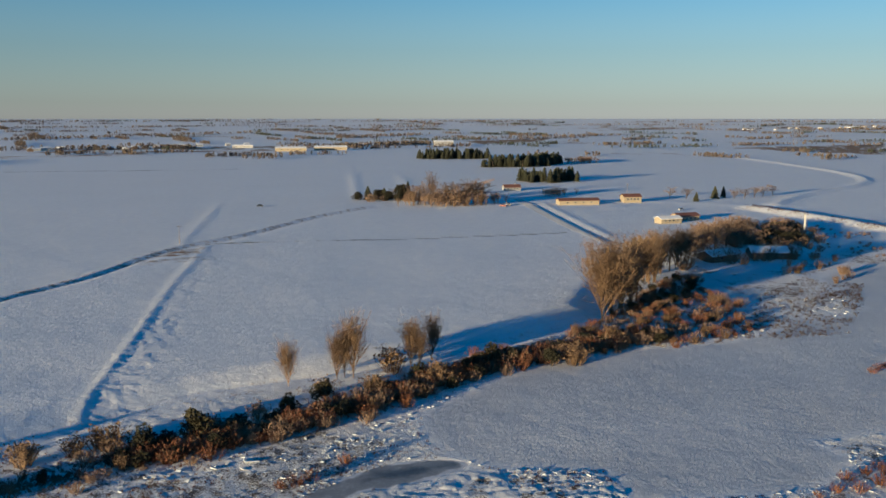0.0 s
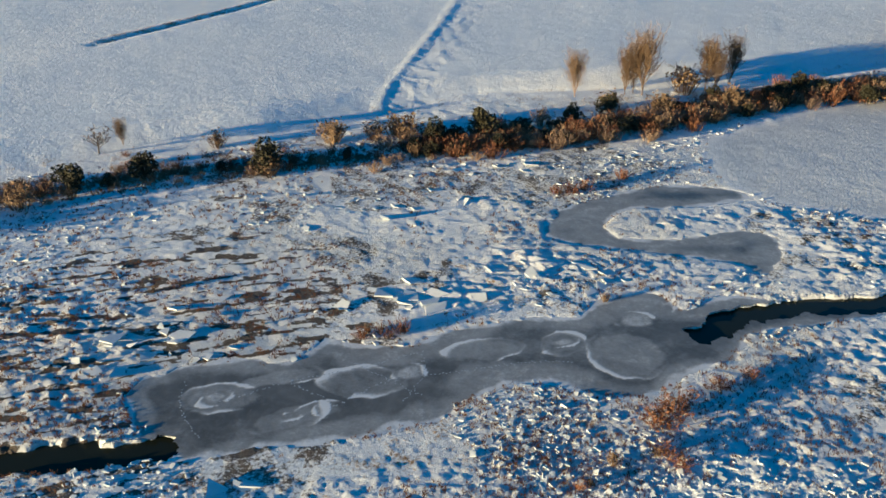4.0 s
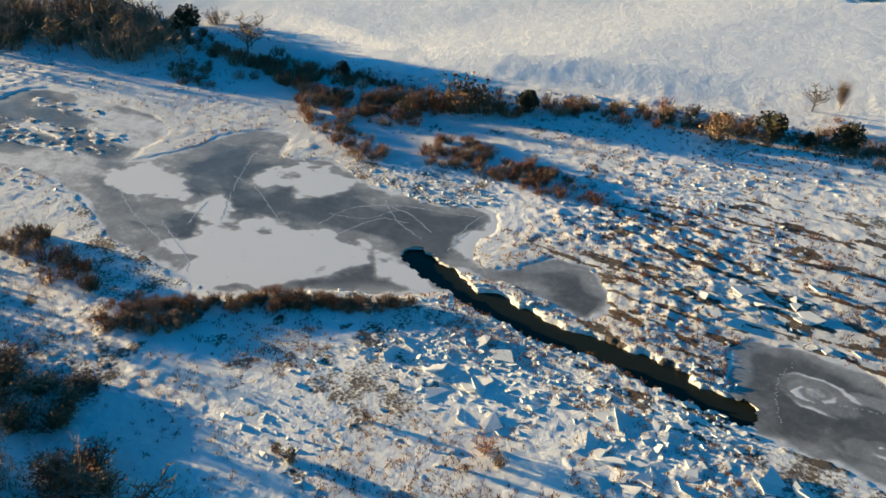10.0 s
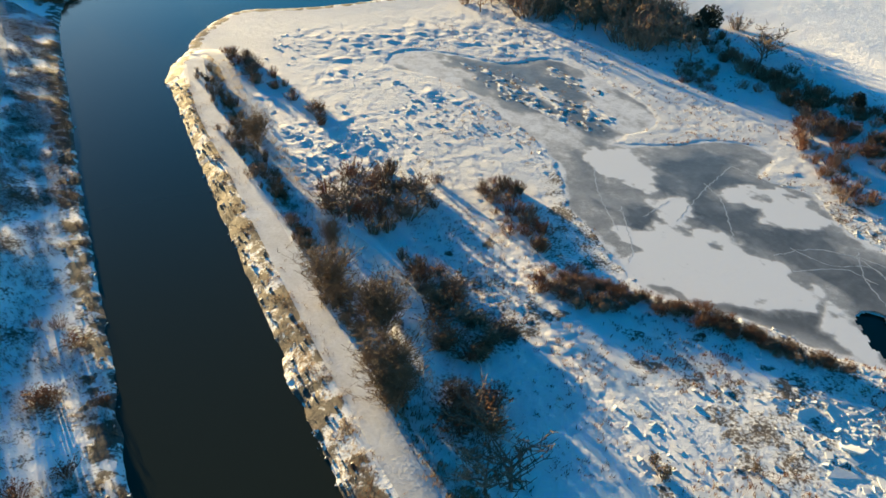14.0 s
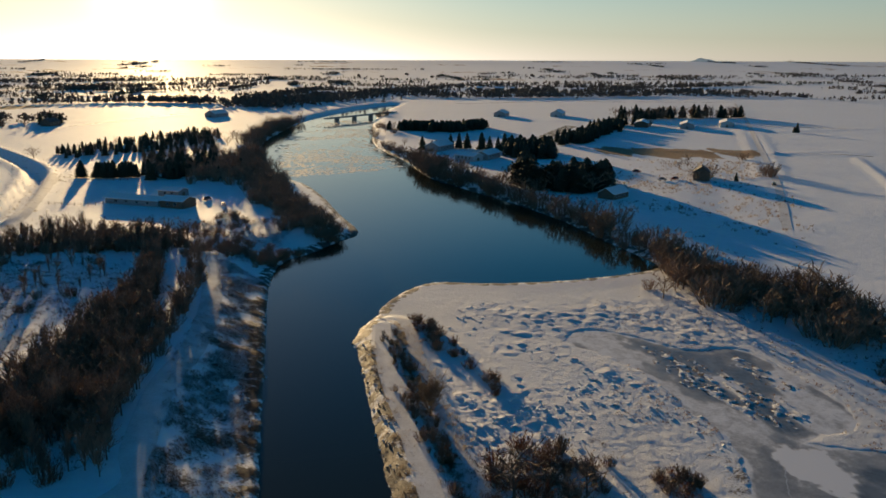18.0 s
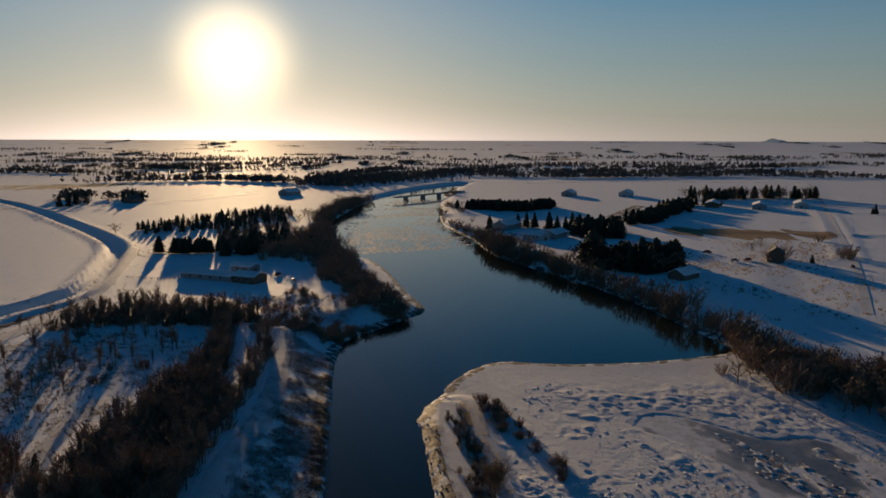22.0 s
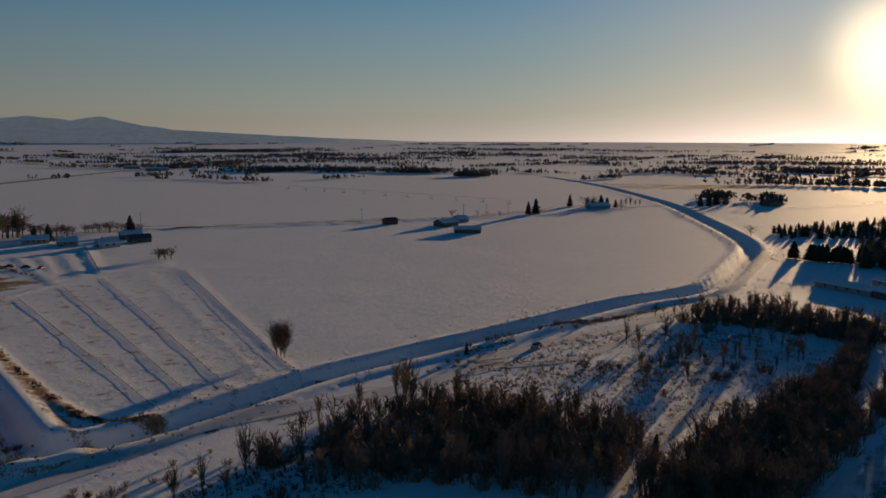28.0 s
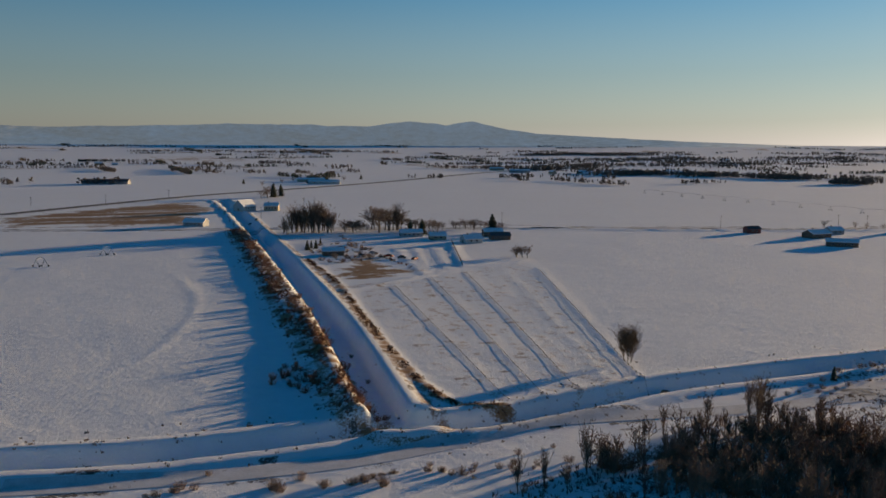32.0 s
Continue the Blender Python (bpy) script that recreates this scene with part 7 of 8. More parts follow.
tuft_field("farm_brush", *spots_in([[(-528.6, -35.3), (-546.9, 20.6), (-528.9, 51.2), (-312.8, 48.2), (-267.1, 14.0), (-304.7, -7.8), (-364.1, -53.5)]], 2600, 15, 30.0, 0.44), BROWN, 0.5, 1.5, "dark low brush on snowy hummocks by the farm", 10)

tuft_field("yard_brush", *spots_in([[(-249.1, -172.3), (-293.9, -171.5), (-276.9, -134.0), (-235.0, -122.1), (-214.9, -137.5)]], 5000, 18, 8.0, 0.40), BROWN, 0.4, 1.1, "dark low brush on the snowy river point", 12)
tuft_field("flat_brush", *spots_in([DARK_FLAT], 3500, 17, 6.0, 0.40), BROWN, 0.3, 0.9, "dark matted brush on the snowy river flat", 11)
for nm, line, n, sp, seed in (("bank_grass", SIDE_LINE, 5200, 3.4, 21), ("paddock_grass", RIDGES[27][0], 1100, 0.8, 22), ("levee_grass", RIDGES[12][0], 1800, 4.0, 23), ("canal_grass", CANAL, 5200, 7.5, 24), ("ditch_grass", FIELD_DITCH, 1500, 1.2, 25), ("bank_brush", BELT_MID, 2600, 2.4, 26), ("slope_brush", BELT_EAST, 2600, 2.8, 27)):
    tr = np.random.RandomState(seed)
    p = resample(line, 0.5)
    p = p[tr.randint(0, len(p), n)] + tr.normal(0, sp, (n, 2))
    p = p[(fractal(p[:, 0] / 6, p[:, 1] / 6, seed, 3) > 0.4)]
    tuft_field(nm, p[:, 0], p[:, 1], BROWN if nm in ("canal_grass", "bank_brush", "slope_brush") else RUST, 0.25, 0.7, "dark dry grass and brush along a snowy bank" if nm.endswith("brush") else "rust brown dry grass along a snowy bank", seed)


# ---- buildings ----
def box(bm, x0, x1, y0, y1, z0, z1):
    v = [bm.verts.new(p) for p in ((x0, y0, z0), (x1, y0, z0), (x1, y1, z0), (x0, y1, z0), (x0, y0, z1), (x1, y0, z1), (x1, y1, z1), (x0, y1, z1))]
    for q in ((3, 2, 1, 0), (4, 5, 6, 7), (0, 1, 5, 4), (1, 2, 6, 5), (2, 3, 7, 6), (3, 0, 4, 7)):
        bm.faces.new([v[i] for i in q])


def box_part(name, parent, mat, dims, label=""):
    bm = bmesh.new()
    box(bm, *dims)
    return part(name, bm, mat, parent, label)


def prism(bm, w, d, z0, z1, ridge, over):
    """A gabled solid along x: eaves at z1, ridge above."""
    pts = [(-d / 2 - over, z0), (d / 2 + over, z0), (d / 2 + over, z1), (0, ridge), (-d / 2 - over, z1)]
    a, b = [[bm.verts.new((x, y, z)) for y, z in pts] for x in (-w / 2 - over, w / 2 + over)]
    bm.faces.new(a[::-1])
    bm.faces.new(b)
    for i in range(5):
        bm.faces.new((a[i], a[(i + 1) % 5], b[(i + 1) % 5], b[i]))


def roof_part(parent, w, d, wall, rise, mat, over=0.5, thick=0.25):
    """Two roof slopes with a thickness."""
    bm = bmesh.new()
    for s in (-1, 1):
        y1, z1 = s * (d / 2 + over), wall - rise * over / (d / 2)
        ring = [(0, wall + rise), (y1, z1), (y1, z1 + thick), (0, wall + rise + thick)]
        a, b = [[bm.verts.new((x, y, z)) for y, z in ring] for x in (-w / 2 - over, w / 2 + over)]
        fs = [bm.faces.new(a), bm.faces.new(b[::-1])] + [bm.faces.new((a[i], b[i], b[(i + 1) % 4], a[(i + 1) % 4])) for i in range(4)]
    bmesh.ops.recalc_face_normals(bm, faces=bm.faces)
    return part("roof", bm, mat, parent)


WALLS = {
    "cream": plain_material("cream_siding", (0.30, 0.245, 0.17), (0.42, 0.35, 0.25), 0.6, 0.75, 0.1),
    "white": plain_material("white_siding", (0.36, 0.36, 0.35), (0.52, 0.52, 0.51), 0.6, 0.7, 0.1),
    "brown": plain_material("brown_siding", (0.10, 0.065, 0.045), (0.20, 0.135, 0.09), 0.6, 0.8, 0.1),
    "grey": plain_material("grey_siding", (0.22, 0.22, 0.23), (0.36, 0.36, 0.36), 0.6, 0.75, 0.1),
    "red": plain_material("red_siding", (0.16, 0.035, 0.025), (0.27, 0.07, 0.05), 0.6, 0.75, 0.1),
}
ROOF_RED = plain_material("red_roofing", (0.12, 0.055, 0.04), (0.22, 0.10, 0.075), 0.8, 0.7, 0.1)
ROOF_DARK = plain_material("dark_shingle", (0.06, 0.055, 0.055), (0.13, 0.12, 0.12), 0.8, 0.85, 0.1)


def building(name, x, y, turn, w, d, wall, rise, colour, roof, label, windows=3, chimney=False):
    """A gabled building: wall, roof, windows with frames, a door."""
    root = new(name)
    root.matrix_world = pose(x, y, ground_z(x, y) - 0.15, 0, 0, turn)
    bm = bmesh.new()
    prism(bm, w, d, -0.6, wall, wall + rise - 0.02, 0.0)
    bmesh.ops.recalc_face_normals(bm, faces=bm.faces)
    part("wall", bm, WALLS[colour], root)
    roof_part(root, w, d, wall, rise, roof)
    for s in (-1, 1):
        for i in range(windows):
            cx = -w / 2 + w * (i + 1) / (windows + 1.0)
            wy = s * (d / 2 + 0.02)
            win = box_part("window", root, WALLS["white"], (cx - 0.7, cx + 0.7, wy - 0.03, wy + 0.03, wall * 0.4, wall * 0.8))
            box_part("pane", win, GLASS, (cx - 0.6, cx + 0.6, wy + s * 0.04 - 0.01, wy + s * 0.04 + 0.01, wall * 0.43, wall * 0.77))
    box_part("door", root, WALLS["brown"], (w / 2 + 0.005, w / 2 + 0.06, -0.9, 0.9, 0, min(2.2, wall * 0.85)))
    if chimney:
        box_part("chimney", root, CONCRETE, (w * 0.2, w * 0.2 + 0.7, -0.35, 0.35, wall, wall + rise + 1.0))
    return tagged(root, label, "building" if name != "house" else "house", "farm buildings")


ROOFS = {"snow": CLEAN_SNOW, "red": ROOF_RED, "dark": ROOF_DARK}
for nm, x, y, turn, w, d, wall, rise, colour, roof, label in (
    ("barn", *(189.3, 580.3), 0, 29, 9, 3.2, 1.4, "cream", "red", "long cream farm shed with a red roof in snow"),
    ("barn", *(232.6, 589.7), 0, 13, 9, 4.0, 1.8, "cream", "red", "cream barn with a red roof by the farm road"),
    ("barn", *(208.3, 468.7), 12, 14, 7, 2.8, 1.2, "cream", "snow", "low cream shed with a snow covered roof"),
    ("barn", *(224.5, 480.9), 12, 15, 8, 3.0, 1.5, "cream", "red", "cream shed with a partly bare red roof"),
    ("house", *(183.1, 357.9), 20, 15, 9, 3.0, 2.0, "brown", "snow", "brown house under trees with a snowy roof"),
    ("house", *(210.2, 361.7), -10, 17, 9, 3.2, 2.2, "brown", "snow", "brown house in the trees with a snowy roof"),
    ("house", *(214.2, 812.5), 5, 16, 8, 3.2, 2.0, "white", "snow", "white farmhouse by spruces under snow"),
    ("house", *(170.3, 701.5), 5, 14, 8, 3.0, 2.0, "grey", "red", "low grey farmhouse with a red roof"),
    ("barn", *(221.0, 1029.6), 0, 16, 7, 3.5, 1.8, "grey", "snow", "grey shed beside dark conifers"),
    ("barn", *(-28.3, 1554.5), 0, 55, 16, 6, 2.5, "cream", "snow", "distant cream warehouse on the plain"),
    ("barn", *(43.1, 1595.1), 0, 60, 16, 6, 2.5, "cream", "snow", "distant cream warehouse on the plain"),
    ) + (("barn", *(287.8, 1801.4), 0, 40, 18, 9, 3, "grey", "snow", "distant grey industrial shed"),
    ("barn", *(-125.2, 1737.8), 0, 40, 14, 5, 2, "white", "snow", "distant white shed on the plain"),
    ("barn", *(-246.9, 1756.7), 0, 40, 14, 5, 2, "cream", "snow", "distant cream shed on the plain"),
    ("barn", *(-457.4, 1674.0), 0, 30, 12, 5, 2, "white", "snow", "distant white shed on the plain"),
    ("barn", *(-304.0, -219.0), 86, 27, 9, 2.6, 1.2, "grey", "snow", "long low stable with a snow covered roof"),
    ("barn", *(-302.5, -199.0), 86, 11, 9, 3.2, 1.4, "brown", "snow", "brown barn end with a snowy roof"),
    ("barn", *(-327.0, -217.5), 86, 11, 7, 3.0, 1.0, "grey", "snow", "grey shed with a bright snowy roof"),
    ("house", *(-381.4, -29.1), -25, 13, 8, 2.8, 2.2, "brown", "snow", "dark riverside house with a snowy roof"),
    ("house", *(-548.1, -159.5), -10, 22, 10, 4, 2.5, "grey", "snow", "grey farmhouse among conifers in snow"),
    ("barn", *(-510.6, -117.4), -10, 20, 9, 3.6, 2, "grey", "snow", "grey farm shed with a snowy roof"),
    ("barn", *(-497.8, -126.0), 60, 16, 8, 3.4, 1.6, "white", "snow", "pale shed by the riverside farm"),
    ) + (("barn", *(-452.6, 8.8), 0, 9, 8, 4.5, 3.0, "brown", "dark", "dark wooden barn in the snowy yard"),
    ("barn", *(-804.8, -41.9), 0, 32, 12, 4, 2, "brown", "snow", "farm shed with snow on the roof"),
    ("barn", *(-798.1, -2.2), 0, 30, 12, 4, 2, "grey", "snow", "grey farm shed along the tree row"),
    ("barn", *(-830.1, 32.2), 0, 30, 12, 4, 2, "white", "snow", "white farm shed along the tree row"),
    ("house", *(-918.2, -137.2), 0, 26, 12, 4, 3, "white", "snow", "distant white farmhouse beyond the field"),
    ("house", *(-896.3, -194.1), 0, 22, 12, 4, 3, "grey", "snow", "distant grey farmhouse beyond the field"),
    ("house", *(126.5, -605.3), -15, 15, 9, 3.2, 2.4, "grey", "snow", "grey farmhouse beside the frozen canal"),
    ("house", *(-22.1, -536.4), 5, 14, 8, 2.8, 1.8, "grey", "snow", "grey house with a snowy roof by bare trees"),
    ("house", *(-37.7, -517.6), 5, 10, 8, 2.8, 1.8, "cream", "snow", "small cream house with a snowy roof"),
    ("house", *(-56.7, -499.5), 20, 11, 8, 3.0, 2.2, "white", "snow", "white bungalow with a snowy roof"),
    ("house", *(-76.2, -516.7), 5, 12, 8, 2.8, 1.8, "brown", "dark", "brown bungalow with a dark shingle roof"),
    ) + (("barn", *(-74.1, -535.2), 5, 12, 8, 3.4, 1.8, "brown", "snow", "brown shed behind the bungalows"),
    ("barn", *(22.4, -445.8), 10, 11, 7, 2.8, 1.4, "brown", "snow", "small brown shed in the farmyard"),
    ("barn", *(112.5, -733.6), 55, 15, 12, 4, 5, "white", "snow", "steep white barn by the canal"),
    ("house", *(90.4, -739.7), 0, 12, 11, 4.5, 2.5, "cream", "snow", "cream house by tall spruces at the canal"),
    ("barn", *(97.7, -1267.9), 0, 40, 14, 4, 2, "cream", "snow", "long cream shed beside the highway"),
    ("barn", *(74.5, -1202.5), 0, 44, 14, 4, 2, "white", "snow", "long white shed beside the highway"),
    ("barn", *(369.0, -1192.8), 0, 60, 14, 4, 3, "grey", "dark", "long grey barn in a distant field"),
    ("barn", *(-250.5, -1791.2), 0, 30, 12, 5, 2, "cream", "snow", "cream shed at the village edge"),
    ("barn", *(-380.4, -1999.3), 0, 34, 12, 5, 2, "cream", "snow", "cream hall at the village edge"),
    ("barn", *(-277.2, -1660.1), 0, 40, 14, 5, 2, "grey", "snow", "grey hall at the village edge"),
    ("barn", *(-251.2, -548.6), 8, 9, 7, 3.2, 1.6, "red", "dark", "small red shed in the open field"),
    ) + (("house", *(-281.3, -520.4), 20, 16, 9, 3.2, 2.2, "brown", "snow", "dark farmhouse in the open snowfield"),
    ("barn", *(-273.1, -475.5), -25, 17, 8, 3.0, 1.6, "brown", "snow", "long brown shed in the open snowfield"),
    ("house", *(-304.2, -541.1), 10, 10, 8, 3.0, 2.0, "grey", "snow", "grey house behind the farm shed"),
    ("house", *(-475.4, -597.0), 0, 18, 10, 3.2, 2, "grey", "snow", "grey farmhouse in a clump of trees"),
    ("house", *(-469.9, -593.6), 0, 16, 9, 3.2, 2, "grey", "snow", "farmhouse in a dark tree clump"),
    ("house", *(-637.0, -548.6), 0, 14, 10, 4, 3, "brown", "dark", "brown house beside the canal road"),
    ("house", *(-791.4, -473.6), 0, 26, 12, 4, 3, "grey", "snow", "distant farmhouse by the river wood"),
):
    building(nm, x, y, turn, w, d, wall, rise, colour, ROOFS[roof], label, 2 if w < 12 else 4, nm == "house")

# village houses, small and far
VILLAGE = [([(-364.9, -1552.5), (-484.6, -1672.8), (-581.4, -1619.8), (-650.7, -1516.7)], 34), ([(-452.5, -2616.1), (-716.0, -2815.4), (-1014.4, -2952.5), (-1105.9, -2587.5)], 26), ([(-522.8, 1633.1), (-393.2, 1613.5), (-269.1, 1760.6), (-146.3, 1870.3)], 16), ([(1540.5, 2920.8), (1905.3, 3078.1), (2250.9, 3087.3)], 18), ([(-1460.7, -504.8), (-1676.9, -405.6), (-1585.7, -232.4)], 12), ([(886.8, -2273.3), (665.2, -2110.1), (491.7, -2231.0)], 8)]
vrng = random.Random(41)
for line, n in VILLAGE:
    p = resample(line, 4.0)
    for _ in range(n):
        q = p[vrng.randrange(len(p))]
        building("house", q[0] + vrng.gauss(0, 18), q[1] + vrng.gauss(0, 30), vrng.choice((20, 110)), vrng.uniform(10, 20), 9, vrng.uniform(3, 5), 2.2, vrng.choice(("white", "grey", "cream", "brown")), CLEAN_SNOW, "small village house with a snowy roof", 2)


# ---- the river bridge ----
def bridge(a, b):
    a, b = Vector((*a, 0)), Vector((*b, 0))
    ln = (b - a).length
    root = new("bridge")
    root.matrix_world = Matrix.Translation((a + b) / 2) @ Matrix.Rotation(math.atan2(b.y - a.y, b.x - a.x), 4, "Z")
    box_part("deck", root, CONCRETE, (-ln / 2, ln / 2, -3, 3, 3.3, 3.9))
    for s in (-1, 1):
        box_part("parapet", root, CONCRETE, (-ln / 2, ln / 2, s * 2.9 - 0.12, s * 2.9 + 0.12, 3.9, 4.5))
    for i in range(4):
        x = -ln / 2 + ln * (i + 0.6) / 4.2
        pier = box_part("pier", root, CONCRETE, (x - 0.7, x + 0.7, -2.6, 2.6, -2, 3.3))
        box_part("cap", pier, CONCRETE, (x - 1.0, x + 1.0, -2.9, 2.9, 2.9, 3.31))
    tagged(root, "grey concrete road bridge over the open river", "bridge")


bridge((-788.4, -349.1), (-915.6, -321.1))


# ---- fences ----
def fence(line, gap, h, label, rails=2):
    root = new("fence")
    p = resample(line, gap)
    zs = height(p[:, 0], p[:, 1])
    bm = bmesh.new()
    box(bm, -0.06, 0.06, -0.06, 0.06, -0.3, h)
    post = bpy.data.meshes.new("post")
    bm.to_mesh(post)
    bm.free()
    post.materials.append(WOOD)
    for (x, y), z in zip(p, zs):
        child("post", post, root).matrix_world = Matrix.Translation((x, y, z))
    for k in range(rails):
        v, f = sticks([((p[i][0], p[i][1], zs[i] + h * (0.45 + 0.4 * k)), (p[i + 1][0], p[i + 1][1], zs[i + 1] + h * (0.45 + 0.4 * k)), 0.035, 0.035) for i in range(len(p) - 1)])
        child("rail", mesh_of("rail", v, f, WOOD), root)
    return tagged(root, label, "fence", "farm fences")


fence([(-289.9, -252.7), (-291.9, -235.0), (-301.6, -226.4)], 3.0, 1.4, "weathered wooden rail fence in snow")
fence([(-250.8, -161.8), (-268.5, -164.9), (-287.4, -170.2), (-303.3, -177.0)], 3.0, 1.4, "weathered wooden rail fence by the yard")
fence([(-358.6, -305.3), (-357.7, -284.6), (-363.2, -264.1)], 3.5, 1.3, "weathered wooden rail fence along conifers")
fence([(-77.0, -389.8), (-72.4, -294.9), (-69.5, -232.8), (-68.1, -195.3)], 4.0, 0.6, "thin wooden paddock fence in drifted snow", 1)
fence([(-8.5, -347.1), (-19.9, -270.1), (-26.4, -226.2), (-32.1, -186.5)], 4.0, 0.45, "thin wooden paddock fence in drifted snow", 1)
fence([(-25.0, -368.6), (-32.9, -287.7), (-37.2, -235.2), (-41.1, -189.0)], 4.0, 0.45, "thin wooden paddock fence in drifted snow", 1)
fence([(-41.7, -384.3), (-46.1, -297.2), (-48.2, -241.4), (-50.1, -193.0)], 4.0, 0.45, "thin wooden paddock fence in drifted snow", 1)
fence([(-44.9, -499.0), (-42.1, -402.2)], 3.0, 1.5, "dark wooden fence between two paddocks", 2)


# ---- poles along the roads, the white mast ----
def pole(x, y, h, mat, r, label, cross=True):
    root = new("utility_pole")
    root.matrix_world = Matrix.Translation((x, y, ground_z(x, y)))
    child("shaft", mesh_of("shaft", *sticks([((0, 0, -0.5), (0, 0, h), r, r * 0.7)]), mat), root)
    if cross:
        child("crossarm", mesh_of("crossarm", *sticks([((-1.2, 0, h - 0.6), (1.2, 0, h - 0.6), 0.08, 0.08)]), mat), root)
    return tagged(root, label, "pole", "utility poles")


for x, y in [(-242.7, -580.5), (-334.3, -589.7), (-381.2, -597.2), (-15.6, -657.8), (-91.5, -613.1)] + [(253.0, -813.5), (309.1, -784.6), (213.9, -892.2), (89.1, -662.8), (-349.9, -579.6)] + [(251.9, 646.3), (216.1, 984.4), (259.5, 1012.0), (-62.9, 428.2)]:
    pole(x, y, 9.0, WOOD, 0.16, "slim wooden utility pole beside the road")
x, y, h = (253.8, 402.1, 11.8)
pole(x, y, h, WALLS["white"], 0.6, "thick white mast beside the levee road", False)


# ---- the centre pivot irrigator standing in the field ----
def pivot(a, b, spans):
    root = new("pivot_irrigator")
    a, b = Vector((*a, 0)), Vector((*b, 0))
    d = (b - a) / spans
    u = d.normalized()
    side = Vector((-u.y, u.x, 0))
    base = [a + d * i for i in range(spans + 1)]
    base = [Vector((p.x, p.y, ground_z(p.x, p.y))) for p in base]
    for p in base:
        legs = [(p + u * k * 1.6 + side * s * 0.9, p + Vector((0, 0, 3.6)), 0.09, 0.07) for k in (-1, 1) for s in (-1, 1)] + [(p - u * 1.8, p + u * 1.8, 0.1, 0.1)]
        tower = child("tower", mesh_of("tower", *sticks(legs), STEEL), root)
        for k in (-1, 1):
            c = p + u * k * 1.6 + Vector((0, 0, 0.55))
            child("wheel", mesh_of("wheel", *sticks([(c - side * 0.18, c + side * 0.18, 0.6, 0.6)]), ASPHALT), tower)
    for p, q in zip(base[:-1], base[1:]):
        top = Vector((0, 0, 3.7))
        seg = []
        n = 8
        arch = [p.lerp(q, i / n) + top + Vector((0, 0, 1.1 * math.sin(math.pi * i / n))) for i in range(n + 1)]
        for i in range(n):
            seg.append((arch[i], arch[i + 1], 0.11, 0.11))
            if i:
                seg.append((arch[i], arch[i] - Vector((0, 0, 1.0)) , 0.03, 0.03))
        child("span", mesh_of("span", *sticks(seg), STEEL), root)
    tagged(root, "galvanised centre pivot irrigator standing in snow", "irrigator")


pivot((-317.7, -991.8), (-429.4, -669.8), 10)
for x, y in [(157.2, -408.1), (139.4, -449.7)]:
    pivot((x - 2, y), (x + 2, y), 1)


# ---- cars and pickups in the yards ----
PAINTS = [plain_material("car_paint", c, tuple(v * 1.3 for v in c), 1.0, 0.35, 0) for c in ((0.04, 0.045, 0.05), (0.35, 0.35, 0.36), (0.25, 0.03, 0.02))]


def car(x, y, turn, paint):
    root = new("car")
    root.matrix_world = pose(x, y, ground_z(x, y), 0, 0, turn)
    bm = bmesh.new()
    box(bm, -2.3, 2.3, -0.9, 0.9, 0.4, 1.0)
    bmesh.ops.bevel(bm, geom=bm.edges[:], offset=0.12, segments=2, affect="EDGES")
    part("body", bm, paint, root)
    bm = bmesh.new()
    prism(bm, 2.2, 1.4, 0.98, 1.35, 1.6, 0.08)
    bmesh.ops.recalc_face_normals(bm, faces=bm.faces)
    part("cabin", bm, GLASS, root, "dark glazed cabin")
    for sx in (-1.4, 1.4):
        for sy in (-0.85, 0.85):
            bm = bmesh.new()
            bmesh.ops.create_cone(bm, cap_ends=True, segments=12, radius1=0.36, radius2=0.36, depth=0.25, matrix=pose(sx, sy, 0.36, 90, 0, 0))
            part("wheel", bm, ASPHALT, root)
    tagged(root, "parked car dusted with snow in a farmyard", "car", "parked vehicles")


for i, (x, y) in enumerate([(-320.4, -196.5), (-310.1, -182.4)] + [(92.7, -634.5), (88.7, -635.1), (1.7, -450.0), (-7.2, -438.4), (-13.5, -431.3), (7.5, -439.2), (-20.0, -426.8), (-34.0, -514.7)] + [(138.2, 577.2), (133.3, 573.5), (-33.2, 599.8), (246.0, 533.6)] + [(-471.2, -24.8), (-449.1, -36.2), (-442.6, -10.3), (-448.1, -4.1), (-443.7, 43.1)] + [(-138.9, -198.3)]):
    car(x, y, 30 * i, PAINTS[i % 3])


# ---- check gates where the canals meet ----
def gate(x, y, turn, w, label):
    root = new("canal_gate")
    root.matrix_world = pose(x, y, ground_z(x, y), 0, 0, turn)
    for s in (-1, 1):
        box_part("abutment", root, CONCRETE, (s * w / 2 - 0.6, s * w / 2 + 0.6, -1.0, 1.0, -1, 1.2))
    box_part("walkway", root, WOOD, (-w / 2, w / 2, -0.6, 0.6, 1.2, 1.4))
    for i in range(4):
        cx = -w / 2 + w * (i + 0.5) / 4
        box_part("gate_leaf", root, WOOD, (cx - w * 0.11, cx + w * 0.11, -0.12, 0.12, -0.8, 1.15))
    tagged(root, label, "canal gate")


gx, gy = [(-8.9, -175.4)][0]
gate(gx, gy, 10, 9, "wooden canal gate with concrete ends in snow")
gx, gy = [(-71.5, -196.7)][0]
gate(gx, gy, 60, 5, "small dark canal gate beside the road")


